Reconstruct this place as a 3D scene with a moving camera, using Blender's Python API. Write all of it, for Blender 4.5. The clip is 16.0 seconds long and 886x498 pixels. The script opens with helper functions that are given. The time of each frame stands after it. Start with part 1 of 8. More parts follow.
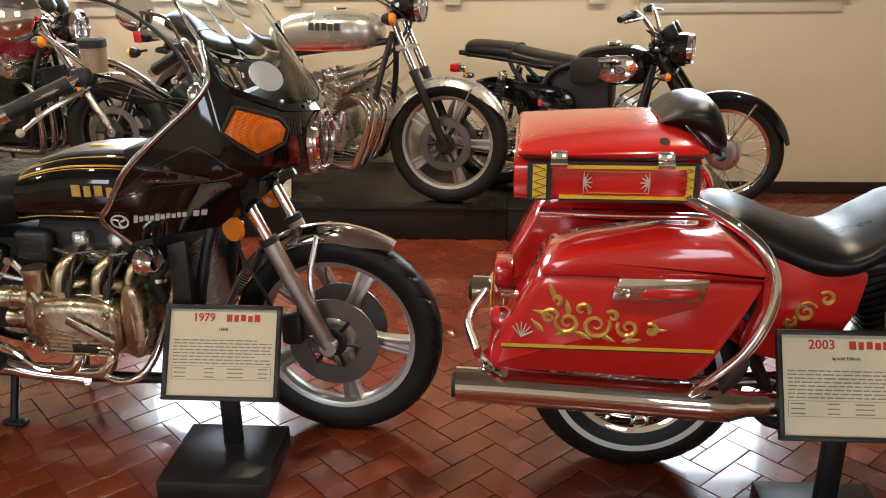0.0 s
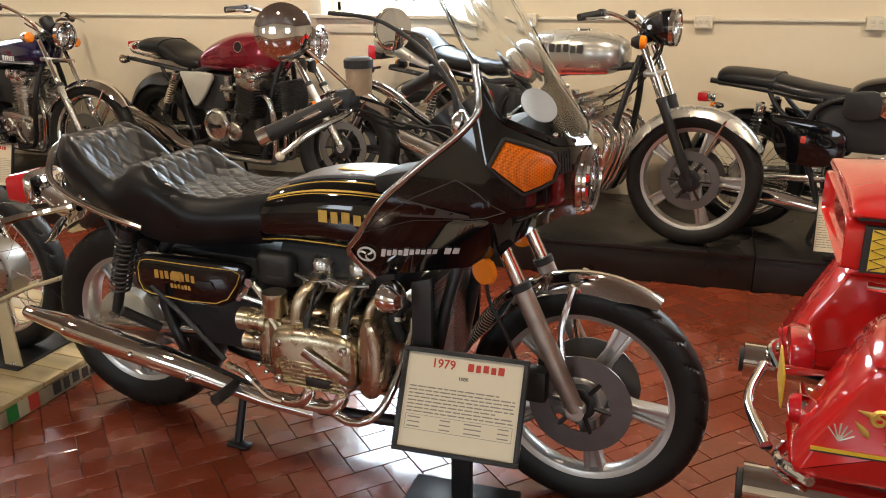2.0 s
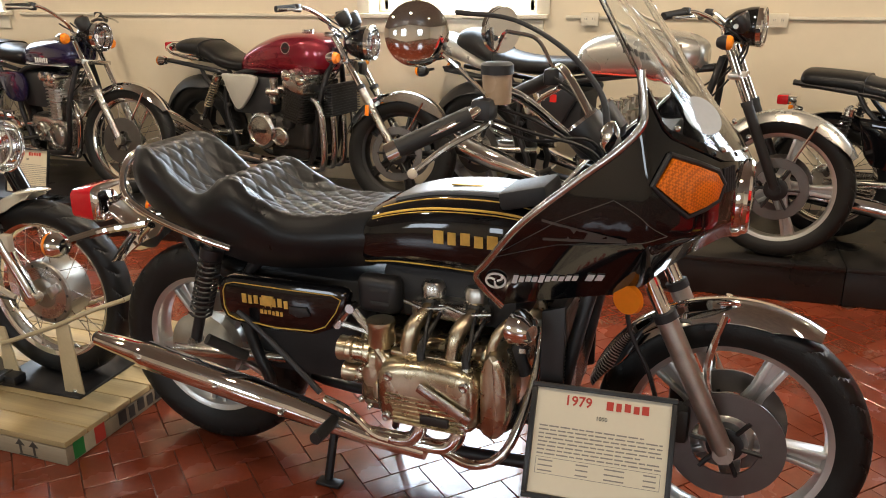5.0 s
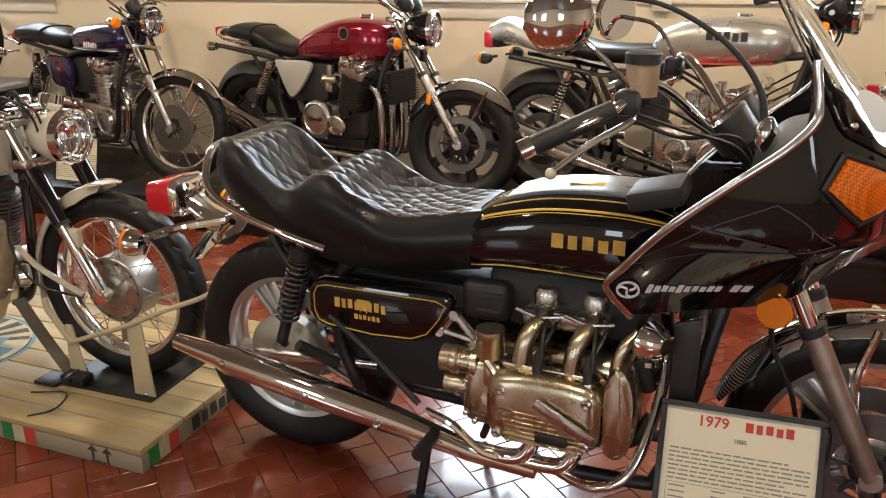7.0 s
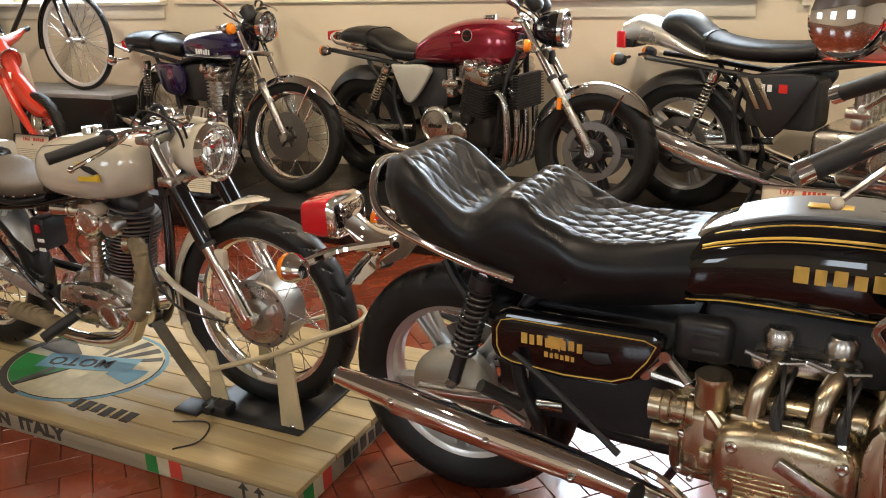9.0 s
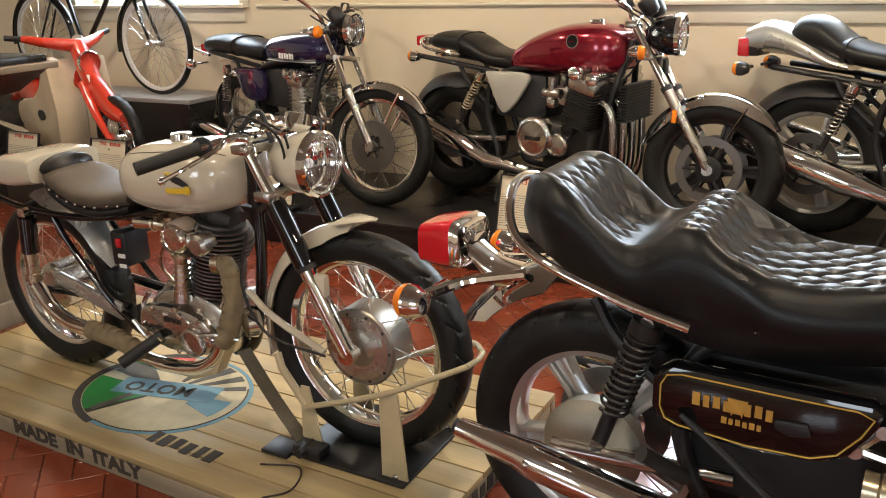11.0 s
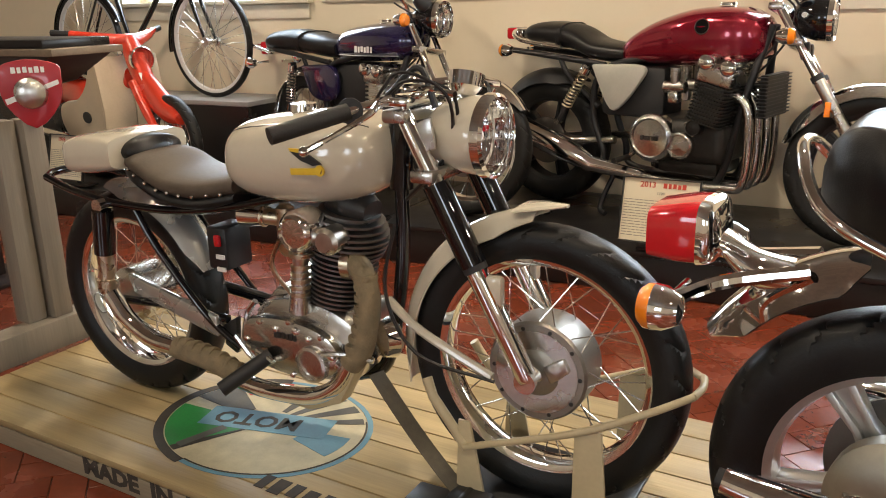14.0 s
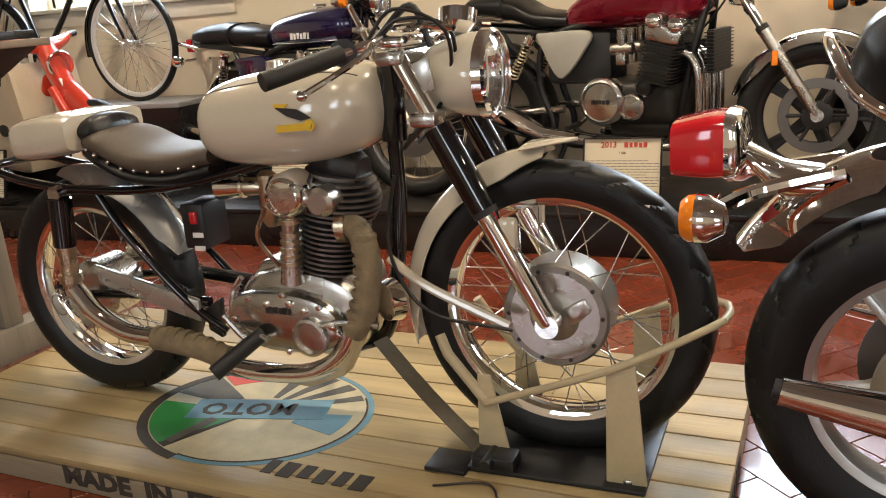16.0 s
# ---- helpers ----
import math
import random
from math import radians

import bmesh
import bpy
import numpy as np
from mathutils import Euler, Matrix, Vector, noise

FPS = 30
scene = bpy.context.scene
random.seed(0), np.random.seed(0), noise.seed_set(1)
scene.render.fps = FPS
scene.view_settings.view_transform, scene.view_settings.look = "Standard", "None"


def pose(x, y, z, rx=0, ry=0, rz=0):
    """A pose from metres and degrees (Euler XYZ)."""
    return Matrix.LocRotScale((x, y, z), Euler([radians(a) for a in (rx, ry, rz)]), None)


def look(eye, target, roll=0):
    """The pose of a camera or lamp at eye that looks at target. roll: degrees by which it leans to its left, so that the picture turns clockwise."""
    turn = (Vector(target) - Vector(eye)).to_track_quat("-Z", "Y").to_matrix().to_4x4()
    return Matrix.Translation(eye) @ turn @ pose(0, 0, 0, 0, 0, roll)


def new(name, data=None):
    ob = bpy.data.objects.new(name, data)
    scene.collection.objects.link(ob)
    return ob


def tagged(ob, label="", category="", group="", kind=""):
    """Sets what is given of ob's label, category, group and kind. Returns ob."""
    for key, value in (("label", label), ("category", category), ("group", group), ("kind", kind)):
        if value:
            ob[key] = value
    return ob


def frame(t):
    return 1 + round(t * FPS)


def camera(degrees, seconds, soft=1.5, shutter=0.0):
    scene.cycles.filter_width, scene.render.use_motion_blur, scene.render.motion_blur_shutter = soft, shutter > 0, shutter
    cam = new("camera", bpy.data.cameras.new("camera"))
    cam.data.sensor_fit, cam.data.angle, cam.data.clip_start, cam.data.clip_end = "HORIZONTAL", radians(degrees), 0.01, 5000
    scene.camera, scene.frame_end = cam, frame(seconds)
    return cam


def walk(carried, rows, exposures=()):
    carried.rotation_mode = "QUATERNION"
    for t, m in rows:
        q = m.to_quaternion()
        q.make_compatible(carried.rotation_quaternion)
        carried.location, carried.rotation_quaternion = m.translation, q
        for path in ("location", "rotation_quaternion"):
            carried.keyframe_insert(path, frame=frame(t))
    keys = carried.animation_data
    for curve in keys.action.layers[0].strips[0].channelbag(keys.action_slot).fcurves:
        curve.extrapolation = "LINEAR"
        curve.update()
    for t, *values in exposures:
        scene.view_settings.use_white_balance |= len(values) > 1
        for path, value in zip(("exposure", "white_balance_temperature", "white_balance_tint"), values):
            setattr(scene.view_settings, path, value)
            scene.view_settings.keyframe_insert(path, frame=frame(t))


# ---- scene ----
cam = camera(55.9, 16.0, soft=1.0)
METRES, EYE, TILT, LEAN, TURN = 3.0, 1.6, -20.0, 0.7, 4.0
ROWS = [
    (0.0, 0.0, 0.0, 0.0, 0.0, 0.0, -0.0),
    (0.5, -0.0283, 0.0092, 0.0043, 3.9, 0.7, -2.03),
    (1.0, -0.048, 0.0377, 0.012, 7.85, 0.76, -3.25),
    (1.5, -0.0636, 0.0729, 0.0238, 9.65, 0.87, -3.98),
    (2.0, -0.0859, 0.0918, 0.0283, 12.5, 0.71, -4.71),
    (2.5, -0.1188, 0.1044, 0.033, 13.36, 0.85, -4.63),
    (3.0, -0.1514, 0.1116, 0.0349, 12.35, 1.14, -4.54),
    (5.5, -0.2267, 0.1543, 0.0434, 12.54, 0.42, -4.62),
    (6.0, -0.2394, 0.1663, 0.0446, 13.54, 0.1, -4.9),
    (6.5, -0.2721, 0.1768, 0.0482, 13.86, -0.23, -5.06),
    (7.0, -0.3142, 0.181, 0.0503, 13.68, -0.37, -5.1),
    (7.5, -0.3561, 0.1814, 0.0508, 13.81, -0.54, -5.08),
    (8.0, -0.3881, 0.1839, 0.0503, 13.93, -0.53, -4.97),
    (8.5, -0.4179, 0.2045, 0.0558, 14.71, -0.5, -5.03),
    (9.0, -0.4444, 0.2325, 0.0652, 18.26, -0.82, -5.18),
    (9.5, -0.4606, 0.2557, 0.0703, 20.33, -0.69, -5.65),
    (12.0, -0.6188, 0.3612, 0.069, 22.35, -0.19, -6.74),
    (12.5, -0.6446, 0.387, 0.0629, 22.83, 0.18, -6.64),
    (13.0, -0.6674, 0.4034, 0.0542, 23.53, 0.73, -6.74),
    (13.5, -0.7101, 0.4159, 0.042, 23.9, 0.97, -7.02),
    (14.0, -0.7501, 0.4236, 0.0296, 22.64, 1.44, -7.11),
    (14.5, -0.7784, 0.4289, 0.0144, 20.82, 1.99, -7.18),
    (15.0, -0.8007, 0.4304, -0.0009, 18.33, 2.59, -5.35),
    (15.5, -0.8149, 0.4314, -0.0132, 17.86, 2.59, -2.91),
    (16.0, -0.8193, 0.4334, -0.02, 17.35, 2.49, -1.99),
]
walk(cam, [(t, pose(0, 0, EYE, TILT, LEAN, TURN) @ pose(METRES * x, METRES * y, METRES * z, 90 + pitch, roll, yaw)) for t, x, y, z, yaw, pitch, roll in ROWS])

# ---- light ----
world = bpy.data.worlds.new("world")
scene.world = world
world.use_nodes = True
sky = world.node_tree.nodes.new("ShaderNodeTexSky")
sky.sky_type, sky.sun_disc, sky.sun_elevation, sky.sun_rotation = "NISHITA", False, radians(40), radians(20)
world.node_tree.links.new(sky.outputs[0], world.node_tree.nodes["Background"].inputs[0])
world.node_tree.nodes["Background"].inputs[1].default_value = 0.12
scene.view_settings.exposure = 0.0
CEILING = 2.85
WALL_Y = 5.594
LEFT, RIGHT_X, BACK = -9.4, 4.8, -2.6


def area_lamp(name, eye, target, sx, sy, watts, colour):
    data = bpy.data.lights.new(name, "AREA")
    data.shape, data.size, data.size_y, data.energy, data.color = "RECTANGLE", sx, sy, watts, colour
    ob = new(name, data)
    ob.matrix_world = look(eye, target)
    return ob


WINDOWS = [(-7.317, -5.713), (-2.784, -1.707), (0.901, 2.05)]
SILL, HEAD = 1.3, 2.44
for x0, x1 in WINDOWS:
    area_lamp("window_daylight", ((x0 + x1) / 2, WALL_Y + 0.1, 1.8), ((x0 + x1) / 2, 0, 1.3), x1 - x0 - 0.1, 1.0, 52, (0.74, 0.87, 1.0))
SOUTH_WINDOWS = [(-5.4, -4.2), (-2.2, -1.0), (1.2, 2.4)]
for x0, x1 in SOUTH_WINDOWS:
    area_lamp("window_daylight", ((x0 + x1) / 2, BACK - 0.1, 1.6), ((x0 + x1) / 2, 5, 1.0), x1 - x0 - 0.1, 1.1, 26, (0.8, 0.9, 1.0))
DOWNLIGHTS = [(-6.0, 3.75), (-4.2, 3.75), (-2.4, 3.75), (-0.6, 3.75), (1.2, 3.75), (-4.8, 1.2), (-3.0, 1.2), (-1.2, 1.2), (0.6, 1.2)]
for lx, ly in DOWNLIGHTS:
    area_lamp("ceiling_lamp", (lx, ly, CEILING - 0.03), (lx, ly, 0), 0.09, 0.09, 32 if ly > 2 else 18, (1.0, 0.83, 0.63))

# ---- materials ----
def material(name, colour, rough=0.5, metal=0.0, vary=0.12, scale=6.0, bump=0.0, bump_scale=60.0, coat=0.0, rvary=0.1, flake=False):
    """A surface with a coarse and a fine variation of colour and gloss, and a fine relief."""
    m = bpy.data.materials.new(name)
    m.use_nodes = True
    n, l = m.node_tree.nodes, m.node_tree.links
    b = n["Principled BSDF"]
    co = n.new("ShaderNodeTexCoord")
    big, fine = n.new("ShaderNodeTexNoise"), n.new("ShaderNodeTexNoise")
    big.inputs["Scale"].default_value, fine.inputs["Scale"].default_value = scale, scale * 14
    big.inputs["Detail"].default_value, fine.inputs["Detail"].default_value = 4, 3
    l.new(co.outputs["Object"], big.inputs["Vector"]), l.new(co.outputs["Object"], fine.inputs["Vector"])
    mix = n.new("ShaderNodeMath")
    mix.operation = "MULTIPLY_ADD"
    mix.inputs[1].default_value = 0.35
    l.new(fine.outputs[0], mix.inputs[0]), l.new(big.outputs[0], mix.inputs[2])
    ramp = n.new("ShaderNodeMapRange")
    ramp.inputs["From Min"].default_value, ramp.inputs["From Max"].default_value = 0.35, 1.0
    ramp.inputs["To Min"].default_value, ramp.inputs["To Max"].default_value = 1 - vary, 1 + vary
    l.new(mix.outputs[0], ramp.inputs["Value"])
    scl = n.new("ShaderNodeVectorMath")
    scl.operation = "SCALE"
    scl.inputs[0].default_value = colour[:3]
    l.new(ramp.outputs[0], scl.inputs["Scale"])
    l.new(scl.outputs[0], b.inputs["Base Color"])
    rr = n.new("ShaderNodeMapRange")
    rr.inputs["From Min"].default_value, rr.inputs["From Max"].default_value = 0.3, 0.75
    rr.inputs["To Min"].default_value, rr.inputs["To Max"].default_value = max(0.02, rough * (1 - rvary)), min(1, rough * (1 + 2 * rvary))
    l.new(big.outputs[0], rr.inputs["Value"])
    l.new(rr.outputs[0], b.inputs["Roughness"])
    b.inputs["Metallic"].default_value = metal
    b.inputs["Coat Weight"].default_value = coat
    b.inputs["Coat Roughness"].default_value = 0.03
    if bump:
        bt, bn = n.new("ShaderNodeTexNoise"), n.new("ShaderNodeBump")
        bt.inputs["Scale"].default_value, bt.inputs["Detail"].default_value = bump_scale, 3
        bn.inputs["Strength"].default_value, bn.inputs["Distance"].default_value = bump, 0.004
        l.new(co.outputs["Object"], bt.inputs["Vector"]), l.new(bt.outputs[0], bn.inputs["Height"]), l.new(bn.outputs[0], b.inputs["Normal"])
    return m


def node_of(m, kind):
    return next(x for x in m.node_tree.nodes if x.bl_idname == kind)


def clear(name, colour, rough=0.02, ior=1.3):
    m = bpy.data.materials.new(name)
    m.use_nodes = True
    n, l = m.node_tree.nodes, m.node_tree.links
    b = n["Principled BSDF"]
    b.inputs["Base Color"].default_value = (*colour, 1)
    b.inputs["Transmission Weight"].default_value = 1.0
    b.inputs["Roughness"].default_value = rough
    b.inputs["IOR"].default_value = ior
    return m


black_paint = material("black gloss paint", (0.004, 0.004, 0.005), 0.05, coat=0.5, rvary=0.2, vary=0.05)
black_satin = material("black satin enamel", (0.012, 0.012, 0.013), 0.38, bump=0.05)
black_matt = material("black matt plastic", (0.02, 0.02, 0.021), 0.6, bump=0.15, bump_scale=300)
chrome = material("chrome", (0.9, 0.89, 0.87), 0.035, 1.0, vary=0.04, rvary=0.4)
steel = material("satin steel", (0.62, 0.61, 0.58), 0.2, 1.0, vary=0.15)
alloy = material("cast alloy", (0.6, 0.58, 0.54), 0.26, 1.0, vary=0.18, bump=0.06, bump_scale=120)
wheel_alloy = material("painted alloy wheel", (0.55, 0.54, 0.52), 0.3, 0.75, vary=0.1)
old_alloy = material("aged lacquered alloy", (0.56, 0.48, 0.34), 0.27, 1.0, vary=0.22, scale=14, bump=0.08, bump_scale=90)
grey_alloy = material("grey oxidised fork alloy", (0.48, 0.45, 0.4), 0.4, 0.9, vary=0.25, scale=20)
disc_steel = material("brushed brake steel", (0.2, 0.19, 0.18), 0.42, 1.0, vary=0.12, scale=20)
dark_metal = material("dark engine metal", (0.045, 0.043, 0.04), 0.42, 0.6, vary=0.3, scale=18, bump=0.15)
rubber = material("tyre rubber", (0.011, 0.011, 0.0105), 0.42, vary=0.3, bump=0.16, bump_scale=200)
rubber.node_tree.nodes["Principled BSDF"].inputs["Specular IOR Level"].default_value = 0.32
soft_rubber = material("moulded rubber", (0.014, 0.014, 0.014), 0.5, bump=0.2, bump_scale=260)
leather = material("black vinyl", (0.008, 0.008, 0.0085), 0.34, vary=0.2, bump=0.1, bump_scale=340, rvary=0.25)
leather.node_tree.nodes["Principled BSDF"].inputs["Specular IOR Level"].default_value = 0.33
brown_vinyl = material("worn brown vinyl", (0.085, 0.066, 0.048), 0.5, vary=0.3, scale=9, bump=0.2, bump_scale=300)
brown_vinyl.node_tree.nodes["Principled BSDF"].inputs["Specular IOR Level"].default_value = 0.25
red_paint = material("fire red paint", (0.62, 0.018, 0.016), 0.16, coat=1.0, vary=0.05)
candy_red = material("candy red paint", (0.24, 0.005, 0.022), 0.16, 0.55, coat=1.0, vary=0.1)
cream_paint = material("cream paint", (0.6, 0.545, 0.43), 0.14, coat=1.0, vary=0.06)
silver_paint = material("silver metallic paint", (0.5, 0.49, 0.45), 0.26, 0.7, coat=0.8, vary=0.05)
navy_paint = material("deep purple blue paint", (0.012, 0.008, 0.05), 0.15, 0.2, coat=1.0)
moped_red = material("orange red paint", (0.62, 0.045, 0.02), 0.25, coat=0.6, vary=0.08)
moped_cream = material("yellowed cream plastic", (0.55, 0.46, 0.33), 0.4, vary=0.12)
gold_leaf = material("gold leaf", (0.75, 0.5, 0.12), 0.32, 0.65, vary=0.2, scale=40)
gold_line = material("gold pinstripe", (0.62, 0.4, 0.08), 0.35, 0.3)
yellow_line = material("yellow lining", (0.75, 0.5, 0.04), 0.4)
white_ink = material("white ink", (0.8, 0.8, 0.78), 0.45)
grey_film = material("matt grey film", (0.075, 0.07, 0.065), 0.4)
red_ink = material("red ink", (0.5, 0.05, 0.03), 0.6)
black_ink = material("black ink", (0.02, 0.02, 0.02), 0.6)
grey_ink = material("grey print", (0.27, 0.25, 0.22), 0.7)
paper = material("cream card", (0.74, 0.68, 0.52), 0.45, vary=0.04, coat=0.3)
amber = material("amber lens", (0.9, 0.25, 0.012), 0.12, coat=1.0, vary=0.1)
red_lens = material("red lens", (0.55, 0.012, 0.02), 0.1, coat=1.0, vary=0.1)
lens_glass = clear("headlamp glass", (0.95, 0.97, 1.0), 0.03, 1.25)
screen_plastic = clear("clear screen", (0.93, 0.96, 0.97), 0.01, 1.12)
mirror_glass = material("mirror", (0.9, 0.9, 0.9), 0.02, 1.0, vary=0.01, rvary=0.1)
platform_black = material("black painted board", (0.012, 0.011, 0.011), 0.3, vary=0.35, scale=3, bump=0.08, bump_scale=40, rvary=0.3)
plaster = material("cream painted plaster", (0.8, 0.7, 0.53), 0.7, vary=0.05, scale=1.2, bump=0.12, bump_scale=45)
white_trim = material("white painted wood", (0.74, 0.68, 0.56), 0.5, vary=0.05)
dark_base = material("dark stained skirting", (0.03, 0.018, 0.014), 0.45)
dull_brown = material("dull brown", (0.2, 0.15, 0.1), 0.55, vary=0.3)
grout = material("grey tile grout", (0.12, 0.05, 0.034), 0.5, vary=0.25, scale=9, bump=0.2)
cable_black = material("black cable", (0.012, 0.012, 0.012), 0.4)
belt = material("woven grey strap", (0.1, 0.085, 0.06), 0.75, vary=0.3, scale=60, bump=0.4, bump_scale=500)
wrap = material("exhaust wrap", (0.22, 0.17, 0.1), 0.85, vary=0.35, scale=30, bump=0.5, bump_scale=160)
cream_steel = material("cream enamelled steel", (0.5, 0.42, 0.26), 0.4, vary=0.15)
outlet_plate = material("ivory outlet", (0.72, 0.66, 0.54), 0.4)
green_ink = material("green paint on wood", (0.02, 0.2, 0.045), 0.6, vary=0.3, scale=12)
blue_ink = material("pale blue paint on wood", (0.12, 0.26, 0.34), 0.6, vary=0.2, scale=12)
stencil = material("faded black stencil", (0.045, 0.038, 0.03), 0.7, vary=0.6, scale=30)
grey_stain = material("grey paint on wood", (0.09, 0.088, 0.08), 0.7, vary=0.4, scale=20)
cream_ink = material("cream paint on wood", (0.5, 0.45, 0.3), 0.65, vary=0.2, scale=20)


def per_piece(m, amount):
    """Each piece of its own shade."""
    n, l = m.node_tree.nodes, m.node_tree.links
    b = n["Principled BSDF"]
    src = b.inputs["Base Color"].links[0].from_socket
    info, geo, add, rng, scl = n.new("ShaderNodeObjectInfo"), n.new("ShaderNodeNewGeometry"), n.new("ShaderNodeMath"), n.new("ShaderNodeMapRange"), n.new("ShaderNodeVectorMath")
    l.new(info.outputs["Random"], add.inputs[0]), l.new(geo.outputs["Random Per Island"], add.inputs[1])
    frac = n.new("ShaderNodeMath")
    frac.operation = "FRACT"
    l.new(add.outputs[0], frac.inputs[0])
    rng.inputs["To Min"].default_value, rng.inputs["To Max"].default_value = 1 - amount, 1 + amount
    l.new(frac.outputs[0], rng.inputs["Value"])
    scl.operation = "SCALE"
    l.new(src, scl.inputs[0]), l.new(rng.outputs[0], scl.inputs["Scale"]), l.new(scl.outputs[0], b.inputs["Base Color"])
    return m


def wood(name, colour, rough=0.6, along="X"):
    """Sawn boards: grain stretched along the board."""
    m = material(name, colour, rough, vary=0.3, scale=5, bump=0.25, bump_scale=30)
    n, l = m.node_tree.nodes, m.node_tree.links
    mp = n.new("ShaderNodeMapping")
    mp.inputs["Scale"].default_value = (0.12, 2.2, 2.2) if along == "X" else (2.2, 0.12, 2.2) if along == "Y" else (2.2, 2.2, 0.12)
    co = next(x for x in n if x.bl_idname == "ShaderNodeTexCoord")
    for x in [x for x in n if x.bl_idname == "ShaderNodeTexNoise"]:
        l.new(mp.outputs[0], x.inputs["Vector"])
    l.new(co.outputs["Object"], mp.inputs["Vector"])
    return m


terracotta = per_piece(material("glazed terracotta", (0.18, 0.036, 0.015), 0.19, vary=0.38, scale=3.5, bump=0.14, bump_scale=18, coat=0.4, rvary=0.5), 0.16)
pallet_wood = per_piece(wood("weathered pine", (0.42, 0.32, 0.16), 0.5), 0.2)
pallet_edge = wood("grey weathered pine edge", (0.3, 0.25, 0.17))
post_wood = wood("grey weathered post", (0.2, 0.17, 0.13), 0.75, "Z")

# ---- shapes ----
def smooth_path(pts, n=6):
    """Points on a soft curve through pts."""
    p = [Vector(q) for q in pts]
    if len(p) < 3:
        return p
    p = [p[0] * 2 - p[1]] + p + [p[-1] * 2 - p[-2]]
    out = []
    for a, b, c, d in zip(p, p[1:], p[2:], p[3:]):
        for k in range(n):
            t = k / n
            out.append(0.5 * ((2 * b) + (c - a) * t + (2 * a - 5 * b + 4 * c - d) * t * t + (3 * b - a - 3 * c + d) * t ** 3))
    return out + [p[-2]]


def rings(bm, loops, closed=False, caps=True):
    made = [[bm.verts.new(v) for v in loop] for loop in loops]
    pairs = list(zip(made, made[1:])) + ([(made[-1], made[0])] if closed else [])
    for a, b in pairs:
        for i in range(len(a)):
            j = (i + 1) % len(a)
            bm.faces.new((a[i], a[j], b[j], b[i]))
    if caps and not closed:
        bm.faces.new(list(reversed(made[0])))
        bm.faces.new(made[-1])
    return bm


def tube(pts, r, seg=10, soft=True, bm=None, flat=1.0):
    """A bar or pipe along pts; r is one radius or one for each end or point."""
    bm = bm or bmesh.new()
    p = smooth_path(pts) if soft and len(pts) > 2 else [Vector(q) for q in pts]
    rs = [r] * len(p) if not isinstance(r, (list, tuple)) else [float(np.interp(i / (len(p) - 1), np.linspace(0, 1, len(r)), r)) for i in range(len(p))]
    side = None
    loops = []
    for i, q in enumerate(p):
        d = (p[min(i + 1, len(p) - 1)] - p[max(i - 1, 0)]).normalized()
        if side is None:
            side = d.orthogonal().normalized()
        side = (side - d * side.dot(d)).normalized()
        up = d.cross(side)
        loops.append([q + (side * math.cos(a) + up * math.sin(a) * flat) * rs[i] for a in (2 * math.pi * k / seg for k in range(seg))])
    return rings(bm, loops)


def lathe(profile, m=None, seg=32, bm=None, closed=False):
    """profile of (along, radius) turned about the y axis."""
    bm = bm or bmesh.new()
    m = m or Matrix()
    loops = [[m @ Vector((r * math.cos(a), y, r * math.sin(a))) for a in (2 * math.pi * k / seg for k in range(seg))] for y, r in profile]
    return rings(bm, loops, closed, caps=not closed)


def loft(stations, seg=20, bm=None, power=2.4, m=None):
    """stations of (x, y, z, half width, half height[, power]): a rounded body along x."""
    bm = bm or bmesh.new()
    m = m or Matrix()
    loops = []
    for s in stations:
        x, y, z, w, h = s[:5]
        e = 2 / (s[5] if len(s) > 5 else power)
        loops.append([m @ Vector((x, y + w * math.copysign(abs(math.cos(a)) ** e, math.cos(a)), z + h * math.copysign(abs(math.sin(a)) ** e, math.sin(a)))) for a in (2 * math.pi * k / seg for k in range(seg))])
    return rings(bm, loops)


def fine(stations, n=5):
    """Stations in between, on soft curves."""
    rows = [tuple(s) + ((2.4,) if len(s) == 5 else ()) for s in stations]
    k = len(rows)
    out = []
    for i in range(k - 1):
        a, b, c, d = (np.array(rows[j]) for j in (max(i - 1, 0), i, i + 1, min(i + 2, k - 1)))
        for q in range(n):
            t = q / n
            v = 0.5 * ((2 * b) + (c - a) * t + (2 * a - 5 * b + 4 * c - d) * t * t + (3 * b - a - 3 * c + d) * t ** 3)
            v[3:5] = np.maximum(v[3:5], 0.002)
            out.append(tuple(v))
    return out + [rows[-1]]


def block(cx, cy, cz, sx, sy, sz, bevel=0.006, bm=None, m=None, seg=2):
    own = bmesh.new()
    bmesh.ops.create_cube(own, size=1)
    bmesh.ops.scale(own, vec=(sx, sy, sz), verts=own.verts)
    if bevel:
        bmesh.ops.bevel(own, geom=own.edges[:], offset=bevel, segments=seg, affect="EDGES", profile=0.5)
    bmesh.ops.translate(own, vec=(cx, cy, cz), verts=own.verts)
    if m:
        bmesh.ops.transform(own, matrix=m, verts=own.verts)
    return merge(bm, own)


